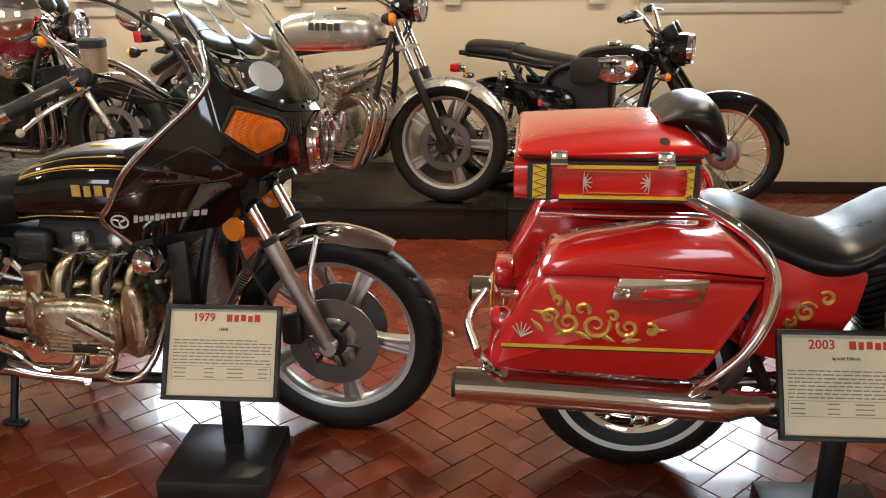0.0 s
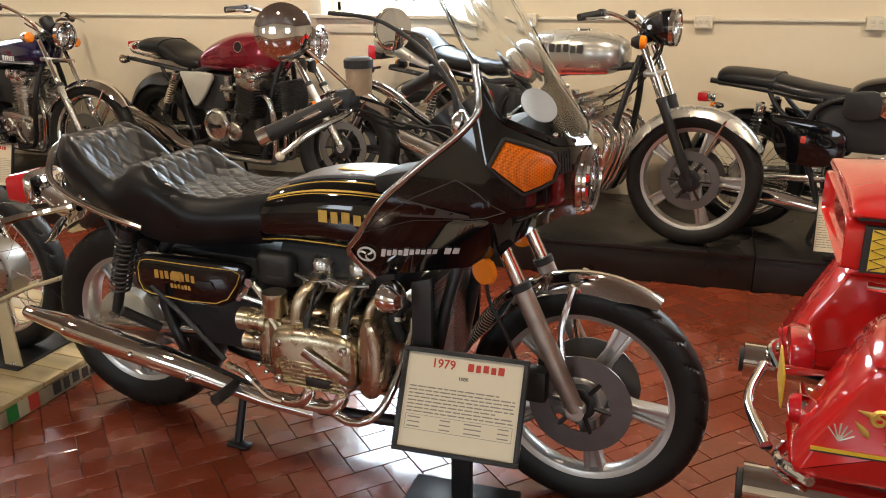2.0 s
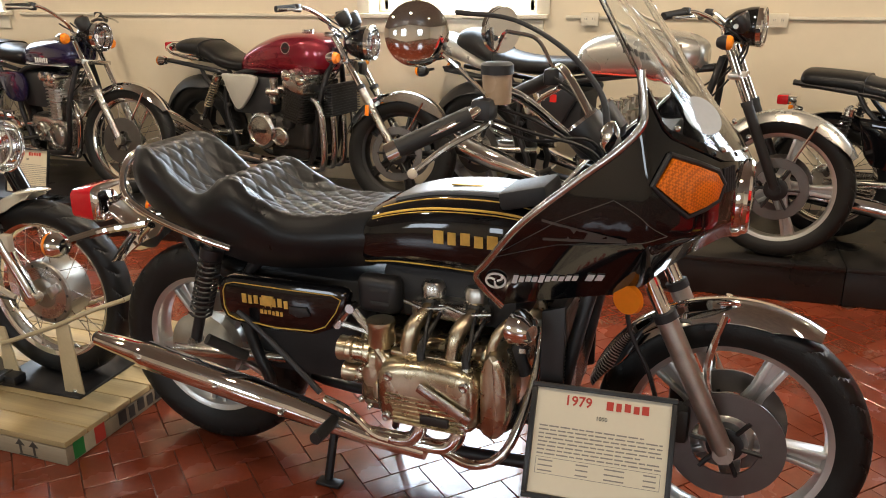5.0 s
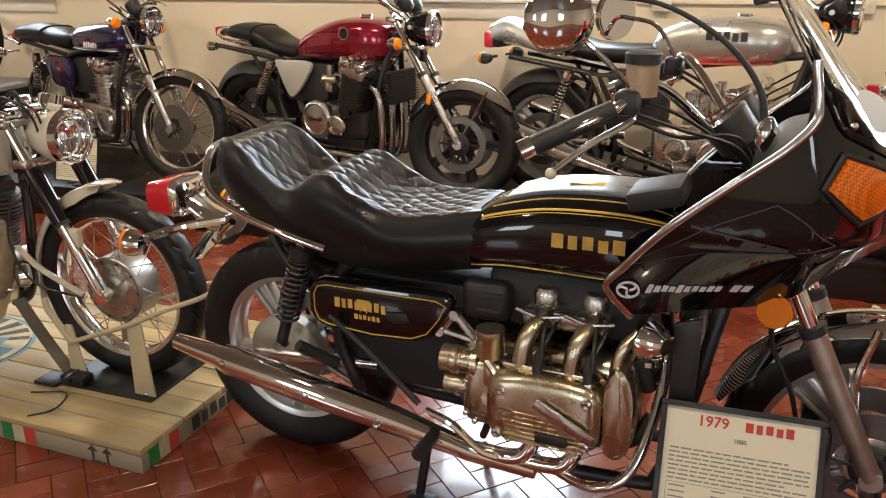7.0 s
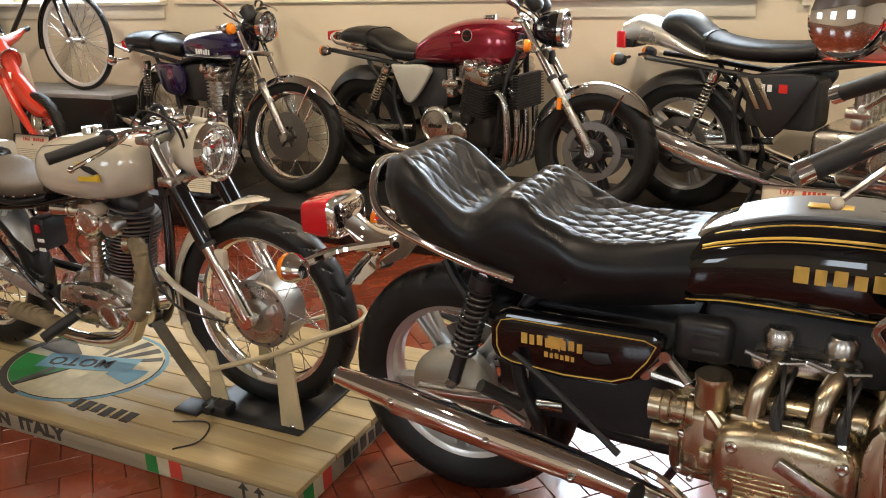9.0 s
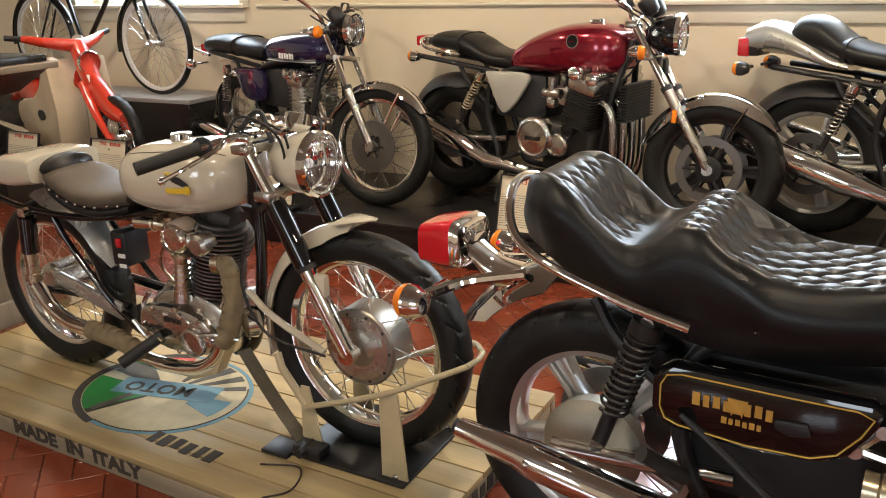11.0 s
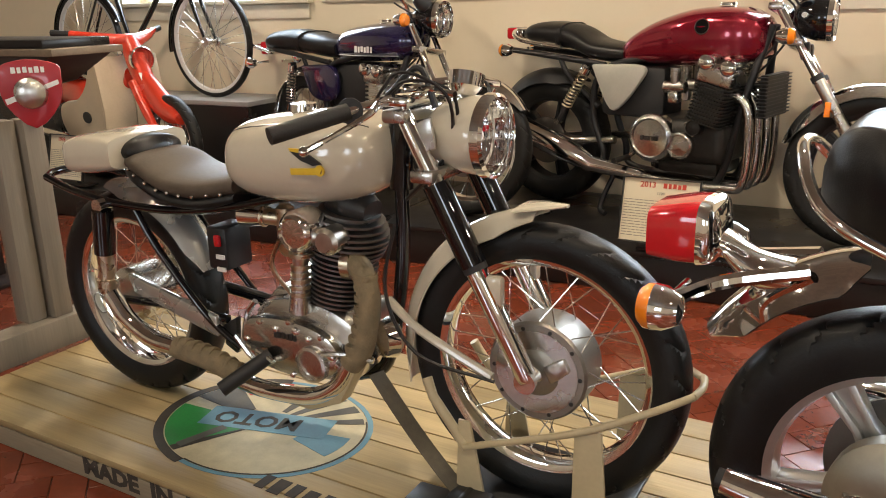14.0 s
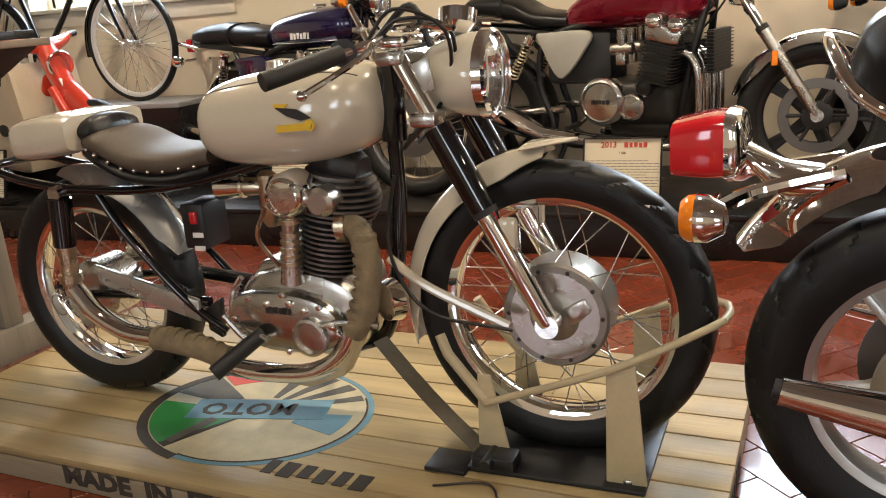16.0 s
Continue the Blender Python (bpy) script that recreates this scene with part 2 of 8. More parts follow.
def plate(outline, y0, y1, bevel=0.004, bm=None, m=None, soft=0):
    """An outline in x and z, made thick from y0 to y1."""
    own = bmesh.new()
    pts = [(x, 0, z) for x, z in outline]
    if soft:
        pts = smooth_path(pts + [pts[0]], soft)[:-1]
    area = sum(a[0] * b[2] - b[0] * a[2] for a, b in zip(pts, list(pts[1:]) + [pts[0]]))
    if area < 0:
        pts = list(reversed(pts))
    y0, y1 = min(y0, y1), max(y0, y1)
    lo = [own.verts.new((p[0], y0, p[2])) for p in pts]
    hi = [own.verts.new((p[0], y1, p[2])) for p in pts]
    own.faces.new(lo), own.faces.new(list(reversed(hi)))
    for i in range(len(lo)):
        j = (i + 1) % len(lo)
        own.faces.new((lo[j], lo[i], hi[i], hi[j]))
    bmesh.ops.recalc_face_normals(own, faces=own.faces)
    if bevel:
        bmesh.ops.bevel(own, geom=[e for e in own.edges if len(e.link_faces) == 2 and e.calc_face_angle(0) > 0.6], offset=bevel, segments=2, affect="EDGES", profile=0.5)
    if m:
        bmesh.ops.transform(own, matrix=m, verts=own.verts)
    return merge(bm, own)


def ball(c, r, bm=None, seg=16, squash=(1, 1, 1)):
    own = bmesh.new()
    bmesh.ops.create_uvsphere(own, u_segments=seg, v_segments=seg // 2 + 2, radius=r)
    bmesh.ops.scale(own, vec=squash, verts=own.verts)
    bmesh.ops.translate(own, vec=c, verts=own.verts)
    return merge(bm, own)


def merge(bm, own):
    if bm is None:
        return own
    me = bpy.data.meshes.new("tmp")
    own.to_mesh(me)
    own.free()
    bm.from_mesh(me)
    bpy.data.meshes.remove(me)
    return bm


def mesh_of(bm, mat_, name, m=None, sharp=0.7):
    if m:
        bmesh.ops.transform(bm, matrix=m, verts=bm.verts)
    bmesh.ops.recalc_face_normals(bm, faces=bm.faces)
    for f in bm.faces:
        f.smooth = True
    for e in bm.edges:
        e.smooth = len(e.link_faces) == 2 and e.calc_face_angle(0) < sharp
    me = bpy.data.meshes.new(name)
    bm.to_mesh(me)
    bm.free()
    me.materials.append(mat_)
    return me


def part(name, bm, material_, parent, label="", m=None):
    ob = new(name, mesh_of(bm, material_, name, m))
    ob.parent = parent
    if label:
        tagged(ob, label)
    return ob


def alike(name, me, parent, m):
    """One more piece on a shared mesh."""
    ob = new(name, me)
    ob.parent, ob.matrix_basis = parent, m
    return ob


def thing(name, label, category, m=None, group="", kind=""):
    ob = new(name)
    ob.empty_display_size = 0.05
    ob.matrix_basis = m or Matrix()
    return tagged(ob, label, category, group, kind)


def solo(name, bm, material_, label, category="", group="", kind="", m=None):
    ob = new(name, mesh_of(bm, material_, name))
    ob.matrix_basis = m or Matrix()
    return tagged(ob, label, category, group, kind)


def lettering(name, text, size, material_, parent, m, depth=0.0006, align="CENTER", stretch=1.0, bold=0.0, label=""):
    cu = bpy.data.curves.new(name, "FONT")
    cu.body, cu.size, cu.extrude, cu.align_x, cu.align_y, cu.offset = text, size, depth, align, "CENTER", bold
    cu.resolution_u = 2
    tmp = bpy.data.objects.new("tmp", cu)
    me = bpy.data.meshes.new_from_object(tmp)
    bpy.data.objects.remove(tmp)
    me.name = name
    me.materials.append(material_)
    ob = new(name, me)
    ob.parent = parent
    ob.matrix_basis = m @ Matrix.Diagonal((stretch, 1, 1, 1))
    if label:
        tagged(ob, label)
    return ob


RIGHT = pose(0, 0, 0, 90, 0, 0)  # writing that is read from the right-hand side


def on_side(x, y, z, turn=0, lean=0, yaw=0):
    """A pose on the right-hand side of a machine, for writing."""
    return pose(x, y, z, 90 + lean, 0, yaw) @ pose(0, 0, 0, 0, 0, turn)


def mark_glyph(bm, k, x, w, tall, slant, m):
    """One plain upright block of a mark, in one of four heights."""
    z0, z1 = ((-0.5, 0.5), (-0.5, 0.36), (-0.42, 0.5), (-0.5, 0.44))[(k * 3) % 4]
    z0, z1 = z0 * tall, z1 * tall
    plate([(x - w / 2 + slant * z0, z0), (x + w / 2 + slant * z0, z0), (x + w / 2 + slant * z1, z1), (x - w / 2 + slant * z1, z1)], -0.0014, 0.0, 0, bm, m @ pose(0, 0, 0, -90, 0, 0))


def plain_word(name, letters, tall, wide, material_, parent, m, slant=0.0, label=""):
    """A maker's mark as a row of plain shapes in its colour, without letters."""
    bm = bmesh.new()
    step = wide / letters
    for k in range(letters):
        mark_glyph(bm, k, -wide / 2 + step * (k + 0.5), step * (0.78, 0.6, 0.7, 0.64)[k % 4], tall, slant, m)
    return part(name, bm, material_, parent, label)


def surf_line(stations, angle, x0, x1, out=0.0015, n=24, power=2.4, right=True):
    """A line along a lofted body at one angle of its section."""
    rows = np.array([tuple(s) + ((power,) if len(s) == 5 else ()) for s in stations])
    pts = []
    for x in np.linspace(x0, x1, n):
        y, z, w, h, e = (float(np.interp(x, rows[:, 0], rows[:, i])) for i in range(1, 6))
        a, q = radians(angle), 2 / e
        cy, sz = math.copysign(abs(math.cos(a)) ** q, math.cos(a)), math.copysign(abs(math.sin(a)) ** q, math.sin(a))
        pts.append((x, y - (w + out) * cy if right else y + (w + out) * cy, z + (h + out) * sz))
    return pts

# ---- the room ----
def wall_box(name, x0, x1, y0, y1, z0, z1, mat_, label, category="wall"):
    return solo(name, block((x0 + x1) / 2, (y0 + y1) / 2, (z0 + z1) / 2, x1 - x0, y1 - y0, z1 - z0, 0), mat_, label, category, kind="structure")


solo("floor", block((LEFT + RIGHT_X) / 2, (BACK + WALL_Y) / 2, -0.056, RIGHT_X - LEFT + 0.6, WALL_Y - BACK + 0.6, 0.1, 0), grout, "grey mortar bed under red clay floor tiles", "floor", kind="structure")
wall = bmesh.new()
spans = [LEFT] + [v for w in WINDOWS for v in w] + [RIGHT_X]
for a, b in zip(spans[::2], spans[1::2]):
    block((a + b) / 2, WALL_Y + 0.14, CEILING / 2, b - a, 0.28, CEILING, 0, wall)
for a, b in WINDOWS:
    block((a + b) / 2, WALL_Y + 0.14, SILL / 2, b - a, 0.28, SILL, 0, wall)
    block((a + b) / 2, WALL_Y + 0.14, (HEAD + CEILING) / 2, b - a, 0.28, CEILING - HEAD, 0, wall)
solo("wall_north", wall, plaster, "warm cream painted plaster wall with window openings", "wall", kind="structure")
wall_box("wall_west", LEFT - 0.2, LEFT, BACK, WALL_Y, 0, CEILING, plaster, "cream painted plaster end wall")
wall_box("wall_east", RIGHT_X, RIGHT_X + 0.2, BACK, WALL_Y, 0, CEILING, plaster, "cream painted plaster end wall")
south = bmesh.new()
spans = [LEFT] + [v for w in SOUTH_WINDOWS for v in w] + [RIGHT_X]
for a, b in zip(spans[::2], spans[1::2]):
    block((a + b) / 2, BACK - 0.1, CEILING / 2, b - a, 0.2, CEILING, 0, south)
for a, b in SOUTH_WINDOWS:
    block((a + b) / 2, BACK - 0.1, 0.5, b - a, 0.2, 1.0, 0, south)
    block((a + b) / 2, BACK - 0.1, (2.2 + CEILING) / 2, b - a, 0.2, CEILING - 2.2, 0, south)
solo("wall_south", south, plaster, "cream painted plaster wall with windows", "wall", kind="structure")
# unseen ceiling; its dark brown is chosen to give chrome and paint contrast
wall_box("ceiling", LEFT, RIGHT_X, BACK, WALL_Y, CEILING, CEILING + 0.1, dull_brown, "unseen ceiling, set dark to deepen reflections", "ceiling")
wall_box("baseboard", 1.45, RIGHT_X, WALL_Y - 0.02, WALL_Y - 0.001, 0.0, 0.075, dark_base, "dark stained low wooden skirting board", "baseboard")


def lamp_fitting(x, y):
    t = thing("ceiling_light", "round recessed white ceiling downlight", "ceiling light", pose(x, y, CEILING), group="ceiling downlights")
    part("trim_ring", lathe([(0, 0.1), (-0.012, 0.1), (-0.012, 0.125), (0, 0.125)], pose(0, 0, 0, 90, 0, 0), 24, closed=True), white_trim, t)


for lx, ly in DOWNLIGHTS:
    lamp_fitting(lx, ly)

daylight = bpy.data.materials.new("bright overcast sky")
daylight.use_nodes = True
em = daylight.node_tree.nodes.new("ShaderNodeEmission")
em.inputs[0].default_value, em.inputs[1].default_value = (0.86, 0.93, 1.0, 1), 4.5
daylight.node_tree.links.new(em.outputs[0], daylight.node_tree.nodes["Material Output"].inputs[0])
dull_daylight = daylight.copy()
node_of(dull_daylight, "ShaderNodeEmission").inputs[1].default_value = 0.9
for a, b in SOUTH_WINDOWS:
    solo("backdrop", block((a + b) / 2, BACK - 0.9, 1.6, b - a + 1.0, 0.02, 2.2, 0), dull_daylight, "bright overcast daylight outside the window", "sky", kind="structure")
pane_glass = clear("window pane", (0.97, 0.99, 0.98), 0.0, 1.05)
for i, (a, b) in enumerate(WINDOWS):
    w = b - a
    t = thing("window_%d" % (i + 1), "white painted wooden casement window in deep reveal", "window", pose((a + b) / 2, WALL_Y, SILL), kind="structure")
    fr = bmesh.new()
    y = 0.17
    for x in (-w / 2 + 0.035, w / 2 - 0.035, 0):
        block(x, y, (HEAD - SILL) / 2, 0.07, 0.05, HEAD - SILL, 0.006, fr)
    for z in (0.045, HEAD - SILL - 0.035):
        for x in (-w / 4, w / 4):
            block(x, y, z, w / 2 - 0.07, 0.05, 0.07, 0.006, fr)
    part("window_frame", fr, white_trim, t)
    part("window_sill", block(0, -0.02, -0.012, w + 0.16, 0.1, 0.026, 0.006), white_trim, t)
    part("apron", block(0, -0.012, -0.075, w + 0.1, 0.022, 0.09, 0.005), white_trim, t)
    ca = bmesh.new()
    for x in (-w / 2 - 0.045, w / 2 + 0.045):
        block(x, -0.01, (HEAD - SILL) / 2 + 0.04, 0.085, 0.02, HEAD - SILL + 0.08, 0.005, ca)
    part("casing", ca, white_trim, t)
    for x in (-w / 4, w / 4):
        p = part("pane", block(x, y + 0.005, (HEAD - SILL) / 2, w / 2 - 0.06, 0.004, HEAD - SILL - 0.13, 0), pane_glass, t)
        p.visible_shadow = False
    lt = tube([(-0.05, 0.12, 0.1), (0.05, 0.12, 0.1)], 0.006)
    block(-0.06, 0.135, 0.1, 0.025, 0.02, 0.05, 0.003, lt)
    block(0.06, 0.135, 0.1, 0.025, 0.02, 0.05, 0.003, lt)
    part("latch", lt, steel, t, "small grey metal sash latch")
    solo("backdrop", block((a + b) / 2, WALL_Y + 0.9, 1.9, w + 1.2, 0.02, 2.6, 0), daylight, "bright overcast daylight outside the window", "sky", kind="structure")

# conduit and outlets on the wall
for x0, x1 in ((-5.558, -2.918), (-1.521, 0.777)):
    solo("conduit", tube([(x0, WALL_Y - 0.014, 1.284), (x1, WALL_Y - 0.014, 1.284)], 0.011), white_trim, "cream painted surface conduit along the wall", "conduit")
for x in (-1.376, -0.331, 0.59):
    t = thing("wall_outlet", "ivory twin electrical outlet box on cream wall", "outlet", pose(x, WALL_Y, 1.274), group="wall outlets")
    part("box", block(0, -0.026, 0, 0.105, 0.05, 0.075, 0.006), outlet_plate, t)
    for dx in (-0.022, 0.022):
        part("socket", block(dx, -0.052, 0, 0.026, 0.004, 0.034, 0.004), white_trim, t)
        for dz in (-0.005, 0.005):
            part("slot", block(dx + dz, -0.0545, 0.003, 0.002, 0.002, 0.009, 0), black_ink, t)

# the long black platform
PLAT = 0.197
t = thing("display_platform", "low black painted wooden display platform along the wall", "platform", kind="structure")
for a, b in ((-9.18, -7.11), (-7.11, -4.574), (-4.574, -2.038), (-2.038, 0.031), (0.031, 1.377)):
    part("deck_panel", block((a + b) / 2, 5.056, PLAT - 0.012, b - a - 0.004, 1.036, 0.024, 0.003), platform_black, t)
    part("front_board", block((a + b) / 2, 4.564, (PLAT - 0.026) / 2, b - a - 0.004, 0.03, PLAT - 0.028, 0.003), platform_black, t)
part("end_board", block(1.356, 5.076, (PLAT - 0.026) / 2, 0.03, 0.98, PLAT - 0.028, 0.003), platform_black, t)

# ---- parts that motorcycles share ----
def tyre_bm(r, rim_r, w, seg=192, step=8, depth=0.008):
    h = r - rim_r
    prof = [(0.36, 0.0), (0.47, 0.22), (0.5, 0.5), (0.487, 0.65), (0.455, 0.755), (0.41, 0.84), (0.35, 0.905), (0.27, 0.95), (0.17, 0.98), (0.06, 1.0)]
    across = {y: i for i, (y, q) in enumerate(prof)}
    prof = [(-y, q) for y, q in prof] + [(y, q) for y, q in reversed(prof)]
    bm = bmesh.new()
    loops = []
    for y, q in prof:
        row = []
        for k in range(seg):
            lead = across[abs(y)] + (step // 2 if y > 0 else 0)
            turn = k + lead
            cut = depth if 0.7 < q < 0.97 and turn % step in (1, 2) else 0
            a = 2 * math.pi * (turn // step * step + (0, 0.15, 0.95, 1.1, 2.5, 3.9, 5.3, 6.7)[turn % step] - lead) / seg
            rr = rim_r + h * q - cut
            row.append((rr * math.cos(a), y * w, rr * math.sin(a)))
        loops.append(row)
    return rings(bm, loops, closed=True)


def rim_bm(r, w, seg=64):
    return lathe([(-0.5 * w, r), (-0.5 * w, r + 0.006), (-0.42 * w, r + 0.004), (-0.36 * w, r - 0.012), (-0.15 * w, r - 0.02), (0.15 * w, r - 0.02), (0.36 * w, r - 0.012), (0.42 * w, r + 0.004), (0.5 * w, r + 0.006), (0.5 * w, r), (0.38 * w, r - 0.02), (0.15 * w, r - 0.027), (-0.15 * w, r - 0.027), (-0.38 * w, r - 0.02)], seg=seg, closed=True)


def disc_bm(y, r0, r1, thick=0.006, holes=False, seg=48):
    return lathe([(y - thick / 2, r0), (y - thick / 2, r1), (y + thick / 2, r1), (y + thick / 2, r0)], seg=seg, closed=True)


def wheel(parent, x, z, r, w, kind, rim_mat=None, hub=0.06, steer=None, discs=(), tyre=rubber, rim_r=None, spokes=36, drum=0.0, white=False, spin=0.0, step=8):
    """A wheel with its tyre; kind is wire or the number of cast spokes."""
    rim_r = rim_r or r - w * 0.74
    rim_mat = rim_mat or chrome
    at = (steer or Matrix()) @ Matrix.Translation((x, 0, z)) @ pose(0, 0, 0, 0, spin, 0)
    wh = part("wheel", rim_bm(rim_r, w * 0.74), rim_mat, parent)
    wh.matrix_basis = at
    part("tyre", tyre_bm(r, rim_r - 0.004, w, step=step), tyre, wh, "black rubber tyre")
    if white:
        part("whitewall", lathe([(-0.478 * w, rim_r + 0.03), (-0.492 * w, rim_r + 0.036), (-0.492 * w, rim_r + 0.048), (-0.478 * w, rim_r + 0.054)], seg=64, closed=True), white_ink, wh, "thin white tyre stripe")
    if kind == "wire":
        hb = lathe([(-0.055, 0.016), (-0.055, hub), (-0.045, hub), (-0.04, hub * 0.62), (0.04, hub * 0.62), (0.045, hub), (0.055, hub), (0.055, 0.016)], seg=32)
        part("hub", hb, alloy, wh)
        long = rim_r - 0.02
        me = None
        for k in range(spokes):
            a = 2 * math.pi * k / spokes
            side = -1 if k % 2 else 1
            lead = 0.55 if (k // 2) % 2 else -0.55
            p0 = Vector((hub * 0.93 * math.cos(a + lead), side * 0.048, hub * 0.93 * math.sin(a + lead)))
            p1 = Vector((long * math.cos(a), side * 0.006, long * math.sin(a)))
            d = p1 - p0
            if me is None:
                me = mesh_of(tube([(0, 0, 0), (0, 0, d.length)], 0.0017, 5, False), steel, "spoke")
            alike("spoke", me, wh, Matrix.Translation(p0) @ d.to_track_quat("Z", "Y").to_matrix().to_4x4())
    else:
        part("hub", lathe([(-0.05, 0.012), (-0.05, hub * 0.8), (-0.03, hub), (0.03, hub), (0.05, hub * 0.8), (0.05, 0.012)], seg=32), rim_mat, wh)
        me = None
        for k in range(kind):
            if me is None:
                sp = bmesh.new()
                long = rim_r - 0.022
                for s in (-1, 1):
                    plate([(hub * 0.8, s * 0.013), (hub * 0.8, s * 0.032), (long * 0.6, s * 0.021), (long, s * 0.03), (long, s * 0.014), (long * 0.62, s * 0.006)], -0.022, 0.022, 0.003, sp)
                plate([(hub * 0.8, -0.014), (hub * 0.8, 0.014), (long, 0.015), (long, -0.015)], -0.008, 0.008, 0, sp)
                me = mesh_of(sp, rim_mat, "spoke")
            alike("spoke", me, wh, pose(0, 0, 0, 0, 360 * k / kind, 0))
    for y, r0, r1 in discs:
        part("brake_disc", disc_bm(y, r0, r1), disc_steel, wh, "grey steel brake disc")
        carrier = lathe([(y - 0.004, 0.02), (y - 0.008, r0 * 0.42), (y - 0.003, r0 * 0.55), (y + 0.003, r0 * 0.55), (y + 0.003, 0.02)], seg=24)
        part("disc_carrier", carrier, black_satin, wh)
        arm = mesh_of(tube([(r0 * 0.5, 0, 0), (r0 + 0.008, 0, 0)], 0.007, 6, False), black_satin, "carrier_arm")
        for k in range(6):
            alike("carrier_arm", arm, wh, pose(0, y, 0, 0, 60 * k, 0))
    if drum:
        part("brake_drum", lathe([(-0.062, 0.02), (-0.066, drum * 0.55), (-0.058, drum * 0.9), (-0.05, drum), (0.05, drum), (0.056, drum * 0.9), (0.056, 0.02)], seg=48), alloy, wh)
    part("axle_nut", lathe([(-0.085, 0.006), (-0.085, 0.012), (0.085, 0.012), (0.085, 0.006)], seg=6), chrome, wh)
    return wh


def fender(parent, x, z, r, w, a0, a1, mat_, steer=None, n=22, name="fender", valance=0.4):
    """An arched mudguard over a wheel, from angle a0 to a1 (degrees, 0 ahead, 90 up)."""
    bm = bmesh.new()
    loops = []
    for k in range(n + 1):
        a = radians(a0 + (a1 - a0) * k / n)
        fade = min(1.0, 0.35 + 4.0 * min(k, n - k) / n)
        sec = [(q, -valance * w * (abs(2 * q / w) ** 2.5)) for q in np.linspace(-w / 2, w / 2, 9)]
        outer = [(y * (0.75 + 0.25 * fade), r + d * fade) for y, d in sec]
        inner = [(y * 0.96, rad - 0.003) for y, rad in reversed(outer)]
        loops.append([(x + rad * math.cos(a), y, z + rad * math.sin(a)) for y, rad in outer + inner])
    rings(bm, loops)
    return part(name, bm, mat_, parent, m=steer)


def headlamp(parent, x, z, r, shell_mat, steer=None, y=0.0, deep=0.16, tilt=0):
    m = (steer or Matrix()) @ pose(x, y, z, 0, tilt, -90)
    shell = part("headlamp", lathe([(-deep, 0.012), (-deep * 0.96, r * 0.45), (-deep * 0.7, r * 0.8), (-deep * 0.3, r * 0.98), (0.0, r), (0.004, r * 0.97), (-0.02, r * 0.9), (-deep * 0.5, r * 0.3), (-deep * 0.52, 0.01)], m), shell_mat, parent)
    part("bezel", lathe([(-0.012, r * 1.0), (-0.008, r * 1.06), (0.012, r * 1.05), (0.018, r * 0.97), (0.008, r * 0.93)], m, closed=True), chrome, shell)
    part("reflector", lathe([(-0.001, r * 0.93), (-0.03, r * 0.82), (-0.055, r * 0.4), (-0.06, 0.014), (-0.064, 0.014), (-0.06, r * 0.42), (-0.034, r * 0.85), (-0.004, r * 0.95)], m, closed=True), chrome, shell)
    part("bulb", ball(m @ Vector((0, -0.035, 0)), 0.014), white_ink, shell)
    lens = part("lens", lathe([(0.008, r * 0.94), (0.016, r * 0.7), (0.022, r * 0.35), (0.024, 0.004), (0.02, 0.004), (0.018, r * 0.35), (0.012, r * 0.7), (0.004, r * 0.94)], m, closed=True), lens_glass, shell)
    lens.visible_shadow = False
    fl = bmesh.new()
    for k in range(-4, 5):
        yy = k * r * 0.2
        hh = math.sqrt(max(0.0, (0.88 * r) ** 2 - yy * yy))
        tube([m @ Vector((yy, 0.011, -hh)), m @ Vector((yy, 0.011, hh))], 0.0012, 4, False, fl)
    part("lens_flutes", fl, lens_glass, lens)
    return shell


def indicator(parent, x, y, z, root_y, facing=1, body=chrome, r=0.032, steer=None, lens_mat=None):
    m = (steer or Matrix()) @ pose(x, y, z, 0, 0, -90 if facing > 0 else 90)
    st = tube([(x - 0.01 * facing, root_y, z), (x - 0.01 * facing, y, z)], 0.008)
    if steer:
        bmesh.ops.transform(st, matrix=steer, verts=st.verts)
    ob = part("indicator", lathe([(-0.05, 0.006), (-0.045, r * 0.6), (-0.02, r * 0.95), (0, r), (0.004, r * 0.6)], m, 20, st), body, parent)
    part("lens", lathe([(0.0, r * 0.97), (0.012, r * 0.97), (0.024, r * 0.75), (0.028, 0.004)], m, 20), lens_mat or amber, ob, "amber plastic lens")
    return ob


def fork(parent, top, axle, y, r, mat_top, mat_low, steer=None, split=0.5, cover=None):
    for s in (-1, 1):
        a, b = Vector((top[0], s * y, top[1])), Vector((axle[0], s * y, axle[1]))
        c = a.lerp(b, split)
        leg = part("fork_leg", tube([c, b.lerp(c, 0.03), b], [r * 1.35, r * 1.3, r * 1.15], 14, False), mat_low, parent, m=steer)
        part("stanchion", tube([a, c], r, 12, False), mat_top, leg, m=steer)
        part("seal", tube([c.lerp(a, 0.03), c.lerp(b, 0.03)], r * 1.5, 14, False), black_matt, leg, m=steer)
        part("axle_clamp", lathe([(-0.02, 0.005), (-0.02, 0.026), (0.02, 0.026), (0.02, 0.005)], Matrix.Translation(b), 16), mat_low, leg, m=steer)
    yk = bmesh.new()
    for f in (0.02, 0.24):
        c = Vector((top[0], 0, top[1])).lerp(Vector((axle[0], 0, axle[1])), f)
        block(c.x - 0.012, 0, c.z, 0.06, 2 * y + 0.06, 0.03, 0.008, yk)
    part("fork_yoke", yk, cover or alloy, parent, m=steer)


